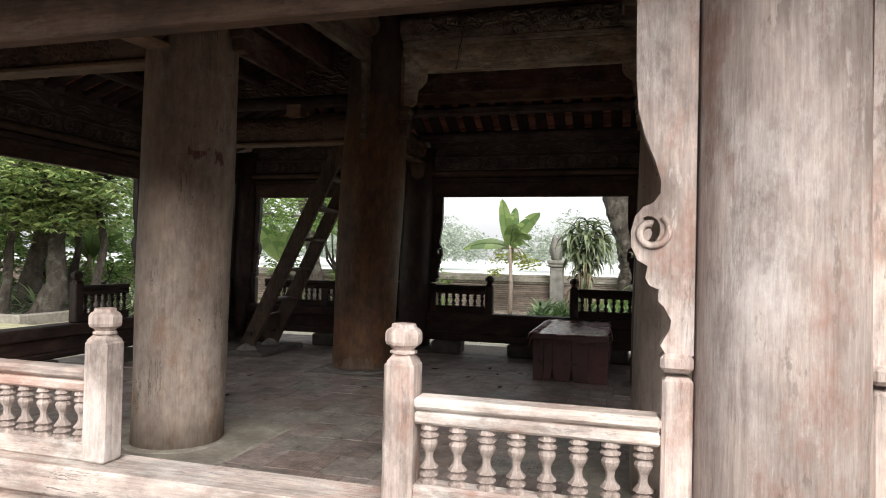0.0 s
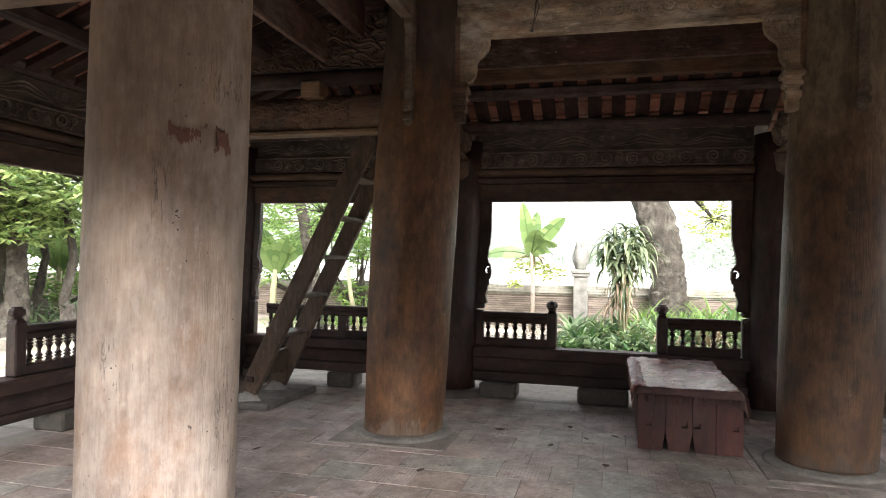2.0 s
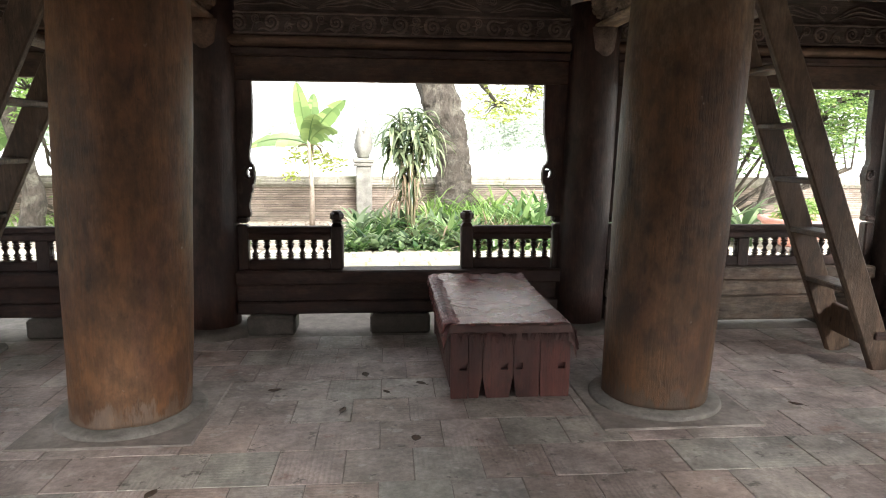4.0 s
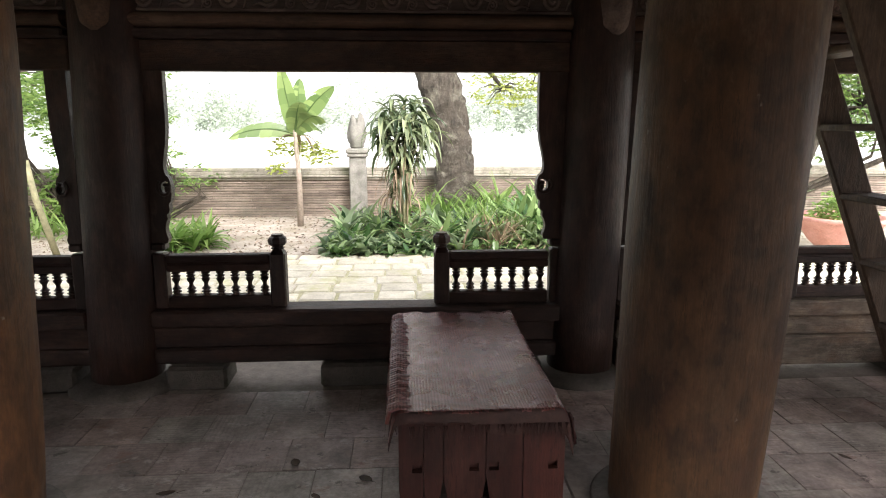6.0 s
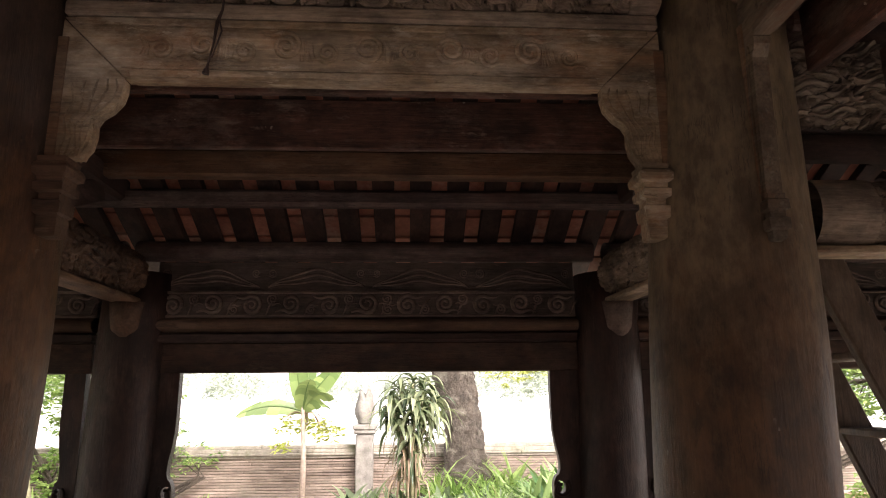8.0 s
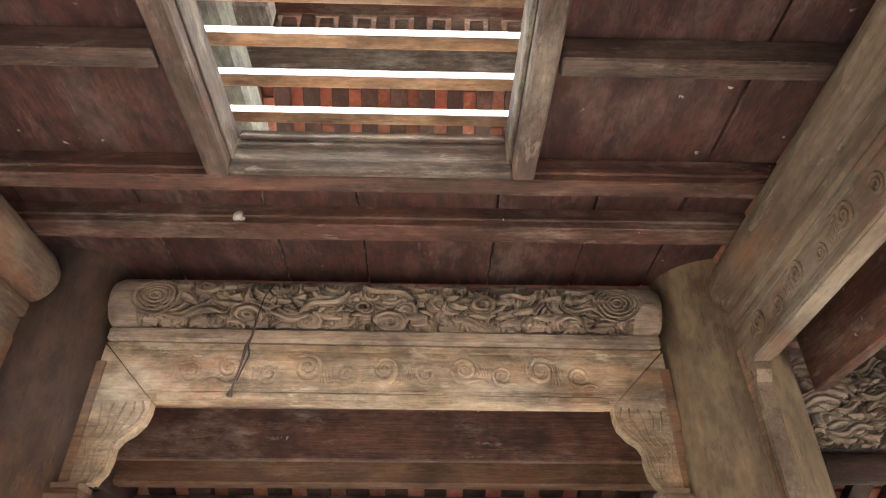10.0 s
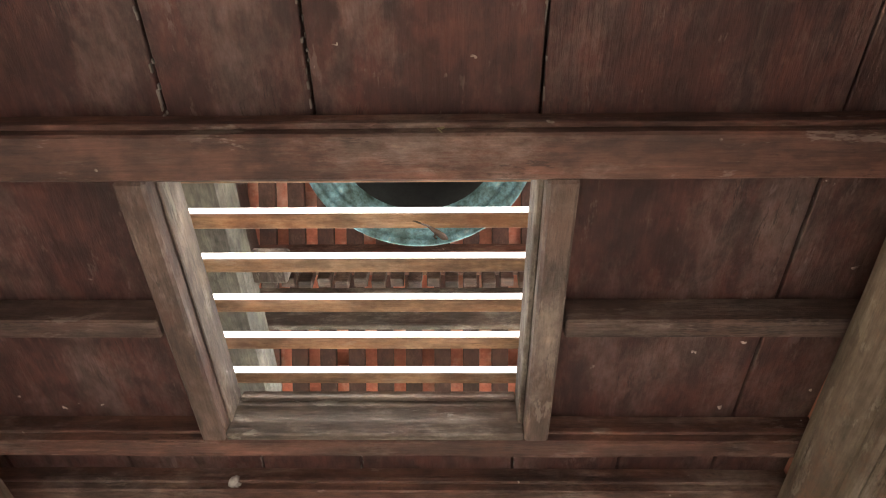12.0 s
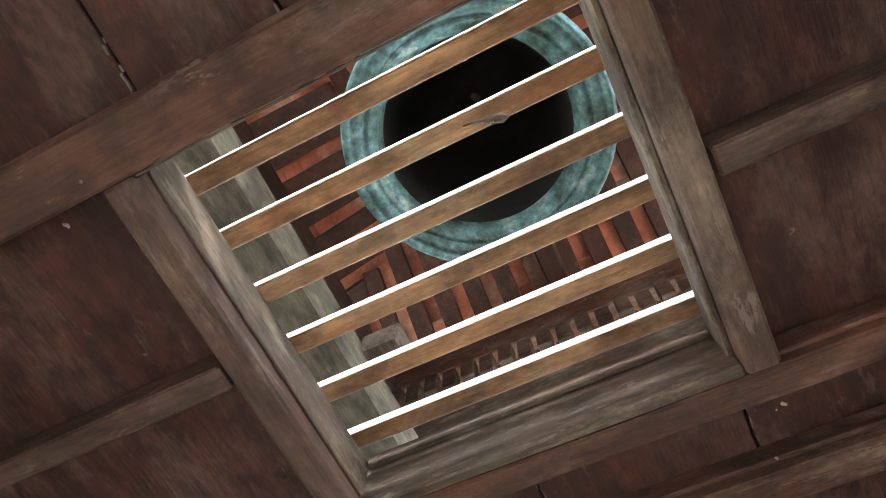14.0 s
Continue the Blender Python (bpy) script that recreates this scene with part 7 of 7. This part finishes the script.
leafy_shrub("dark leafy bushes that close the back of the bed", [(-13.6, 5.2, 1.0, 1.1), (-14.6, 4.0, 1.6, 1.2), (-15.2, 6.2, 1.2, 1.2), (-13.2, 7.0, 1.5, 1.0)], LEAF_TREE, 64, 0.16, 20)
leafy_shrub("dark green bushes under the trees", [(-11.2, 6.6, 0.9, 0.8), (-12.4, 6.0, 0.7, 0.7), (-10.2, 7.4, 0.8, 0.7)], LEAF_TREE, 63, 0.14)
tree("tree", "twin-stemmed tree with drooping pale leaves in the planting bed", (-10.6, 5.6, -0.2), [(0, 0, 0), (-0.05, 0, 0.8), (0.1, 0.1, 1.6), (0.0, 0.1, 2.4)], [0.3, 0.2, 0.16, 0.12],
     [((0.5, -0.7, 2.2), 0.9), ((-0.6, -0.9, 2.3), 0.9), ((1.1, 0.2, 2.3), 0.8), ((0.0, -0.2, 2.9), 1.1), ((-1.3, -0.2, 2.4), 0.9)], LEAF_PALE, 38, 0.15, 150)

# second banana clump at the left
for k, (x, y, grown) in enumerate(((-7.3, 9.6, 1.0), (-10.8, 7.2, 1.0), (-4.75, 10.5, 0.68))):
    t = thing("banana_plant", "banana plant with broad bright green leaves", "banana plant", "banana plants", at=(x, y, -0.2))
    part("stem", Build().tube([(x, y, -0.25), (x, y, 0.5), (x + 0.05, y, 1.0)], [0.09, 0.07, 0.05], 10, 0.1), STEM, t)
    for j in range(6):
        a = j * 1.05 + k
        part("leaf", banana_leaf((x + 0.05, y, 0.95), (math.cos(a) * 0.7, math.sin(a) * 0.3, 1.0), rb.uniform(0.9, 1.3) * grown, 0.36 * grown, rb.uniform(0.5, 1.2), 0.6, rb), LEAF_BANANA, t, raw=True)

# clay pot with a plant
ptx, pty = 6.0, 6.85
pot = thing("plant_pot", "wide pink-red clay pot on a stone foot with green plants", "plant pot", at=(ptx, pty, -0.16))
part("bowl", Build().lathe([(0.25, 0.1), (0.36, 0.2), (0.5, 0.42), (0.54, 0.47), (0.57, 0.48), (0.57, 0.53), (0.52, 0.53), (0.47, 0.44), (0.3, 0.36)], (ptx, pty, -0.16), 36), POT, pot)
part("foot", Build().lathe([(0.3, 0.0), (0.28, 0.1)], (ptx, pty, -0.16), 16), STONE, pot)
pl = Build()
clump(pl, (ptx, pty, 0.42), 0.42, 130, 0.1, random.Random(77))
part("plant", pl, LEAF_LIGHT, pot, raw=True)

# pale leaning stake by the left-hand bay
solid("bamboo_stake", Build().tube([(-4.35, 7.5, -0.2), (-4.55, 7.5, 0.6), (-4.62, 7.5, 1.1)], [0.045, 0.04, 0.035], 8), STEM, "pale leaning stake in the soil", "stake")

# unseen plain wall added across the front yard to block low sky light
solid("courtyard_wall", Build().box(-26, 26, -15.6, -15.2, -0.4, 4.4, 0.02), MORTAR, "unseen plain dark wall added to block low front light", "wall", kind="structure")

# planting bed edged with low kerbs at the left
kerb = Build().box(-14.0, -8.6, 3.55, 3.7, -0.3, 0.0, 0.02).box(-8.75, -8.6, 3.7, 9.0, -0.3, 0.0, 0.02)
solid("kerb", kerb, COPING, "low mossy stone kerb round the planting bed", "kerb", kind="structure")

# far shore: a line of trees over the lake, paled to stand for haze
far = Build()
rf = random.Random(90)
for k in range(150):
    x = rf.uniform(-75, 75)
    y = rf.uniform(78, 95)
    h = rf.uniform(2.5, 7.5) * (1.0 if rf.random() < 0.7 else 1.25)
    for _ in range(int(30 + h * 12)):
        a, e, rr = rf.uniform(0, 6.283), rf.uniform(-1, 1.4), rf.random() ** 0.5
        q = (x + math.cos(a) * math.cos(e) * rr * h * 0.5, y + math.sin(a) * rr * 1.5, h * 0.55 + math.sin(e) * rr * h * 0.5)
        for j in range(4):
            small_leaf(far, q, (rf.uniform(-1, 1), rf.uniform(-1, 1), rf.uniform(-0.6, 0.6)), rf.uniform(0.35, 0.7), rf)
solid("far_trees", far, LEAF_HAZE, "trees along the far shore, haze put into their pale colour", "trees", kind="stuff", raw=True)
solid("far_bank", Build().box(-400, 400, 76, 140, -0.7, -0.45, 0.05), HAZE, "low bank across the lake, haze put into its pale colour", "bank", kind="structure")

# small things overhead
wire = Build().tube([(-0.4, 0.875, 3.33), (-0.43, 0.872, 3.27), (-0.455, 0.9, 3.19), (-0.47, 0.93, 3.12), (-0.49, 0.945, 3.08), (-0.5, 0.945, 2.98), (-0.515, 0.945, 2.9), (-0.52, 0.945, 2.868)], [0.003, 0.003, 0.004, 0.005, 0.008, 0.004, 0.005, 0.014], 6)
wire.tube([(-0.485, 0.942, 3.1), (-0.47, 0.94, 3.04), (-0.5, 0.94, 2.93)], [0.003, 0.004, 0.003], 5)
solid("hanging_cord", wire, DARK_Z, "frayed dark cord hanging over the carved head board", "cord")
nest = Build().lathe([(0.008, -0.02), (0.02, -0.012), (0.022, 0.0), (0.016, 0.013), (0.006, 0.016)], (-0.47, 0.495, 3.392), 12, wobble=0.02, seed=4)
solid("mud_nest", nest, CEMENT, "whitish lump of an insect nest on the ceiling joist", "insect nest")
twig = Build().tube([(0.18, -0.5, 3.528), (0.225, -0.497, 3.505), (0.25, -0.492, 3.482), (0.268, -0.49, 3.462), (0.28, -0.49, 3.452)], [0.002, 0.003, 0.008, 0.01, 0.003], 6, 0.4)
twig.tube([(0.25, -0.492, 3.482), (0.245, -0.488, 3.465), (0.25, -0.487, 3.455)], [0.003, 0.004, 0.002], 5)
solid("dead_leaf", twig, LEAF_ROT, "shrivelled leaf caught on a hatch slat", "leaf")
stalk = Build().tube([(0.27, -0.85, 3.36), (0.275, -0.86, 3.345), (0.262, -0.868, 3.325), (0.272, -0.866, 3.308)], [0.002, 0.0025, 0.002, 0.0015], 5)
solid("dry_stalk", stalk, STEM, "dry stalk stuck to the ceiling joist", "stalk")
crumbs = Build()
rc = random.Random(14)
for y0, y1, jit in joints:
    for sx in (-0.86, -0.39, -0.04, 0.49, 0.86):
        if y0 == -0.78 or (sx == 0.86 and y0 < 0.2):
            continue
        y = y0 + 0.03
        while y < y1 - 0.05:
            ln = rc.uniform(0.006, 0.025)
            if rc.random() < (0.55 if abs(sx) < 0.6 else 0.3):
                w_ = rc.uniform(0.0008, 0.003)
                o = jit + rc.choice((-0.004, 0.004)) + rc.uniform(-0.001, 0.001)
                crumbs.box(sx + o - w_, sx + o + w_, y, y + ln, CZ - rc.uniform(0.002, 0.006), CZ + 0.006, 0.001)
            y += ln
tagged(part("joint_filler", crumbs, PAD, None, raw=True), "crumbling pale filler in the ceiling joints", "filler", kind="stuff")

# ---- pieces of floor, paving and roof ----
for x, y, dz in tiles_near:
    ob = part("tile", tile_meshes[random.randrange(5)], FLOOR_TILE, floor)
    ob.location = (x, y, dz)
    ob.rotation_euler = (random.uniform(-0.002, 0.002), random.uniform(-0.002, 0.002), math.pi / 2 * random.randrange(4))
for x, y, w_, d in pave_near:
    turn = pose(x + w_ / 2 + random.uniform(-0.012, 0.012), y + d / 2 + random.uniform(-0.018, 0.018), 0, 0, 0, random.uniform(-2.2, 2.2))
    stone = Build().box(-w_ / 2 + 0.012, w_ / 2 - 0.012, -d / 2 + 0.012, d / 2 - 0.012, -0.24, -0.15 + random.uniform(-0.008, 0.005), 0.016)
    stone.v = [(a + 0.012 * noise.noise((a * 9 + x, b_ * 9 + y, 0)), b_ + 0.012 * noise.noise((a * 9 + x, b_ * 9 + y, 4)), c) for a, b_, c in stone.v]
    stone.v = [tuple(turn @ Vector(p)) for p in stone.v]
    part("paving_stone", stone, PAVING, pave)
roof_tile = {}
for t, (x, y, z, ang, ln) in tile_parts:
    key = round(ln, 3)
    if key not in roof_tile:
        roof_tile[key] = Build().box(-0.101, 0.101, -ln / 2, ln / 2 - 0.004, 0, 0.014, 0.003).mesh("roof_tile")
    ob = piece("roof_tile", roof_tile[key], TERRACOTTA, t, at=(x, y, z))
    ob.rotation_euler = (ang, 0, 0)
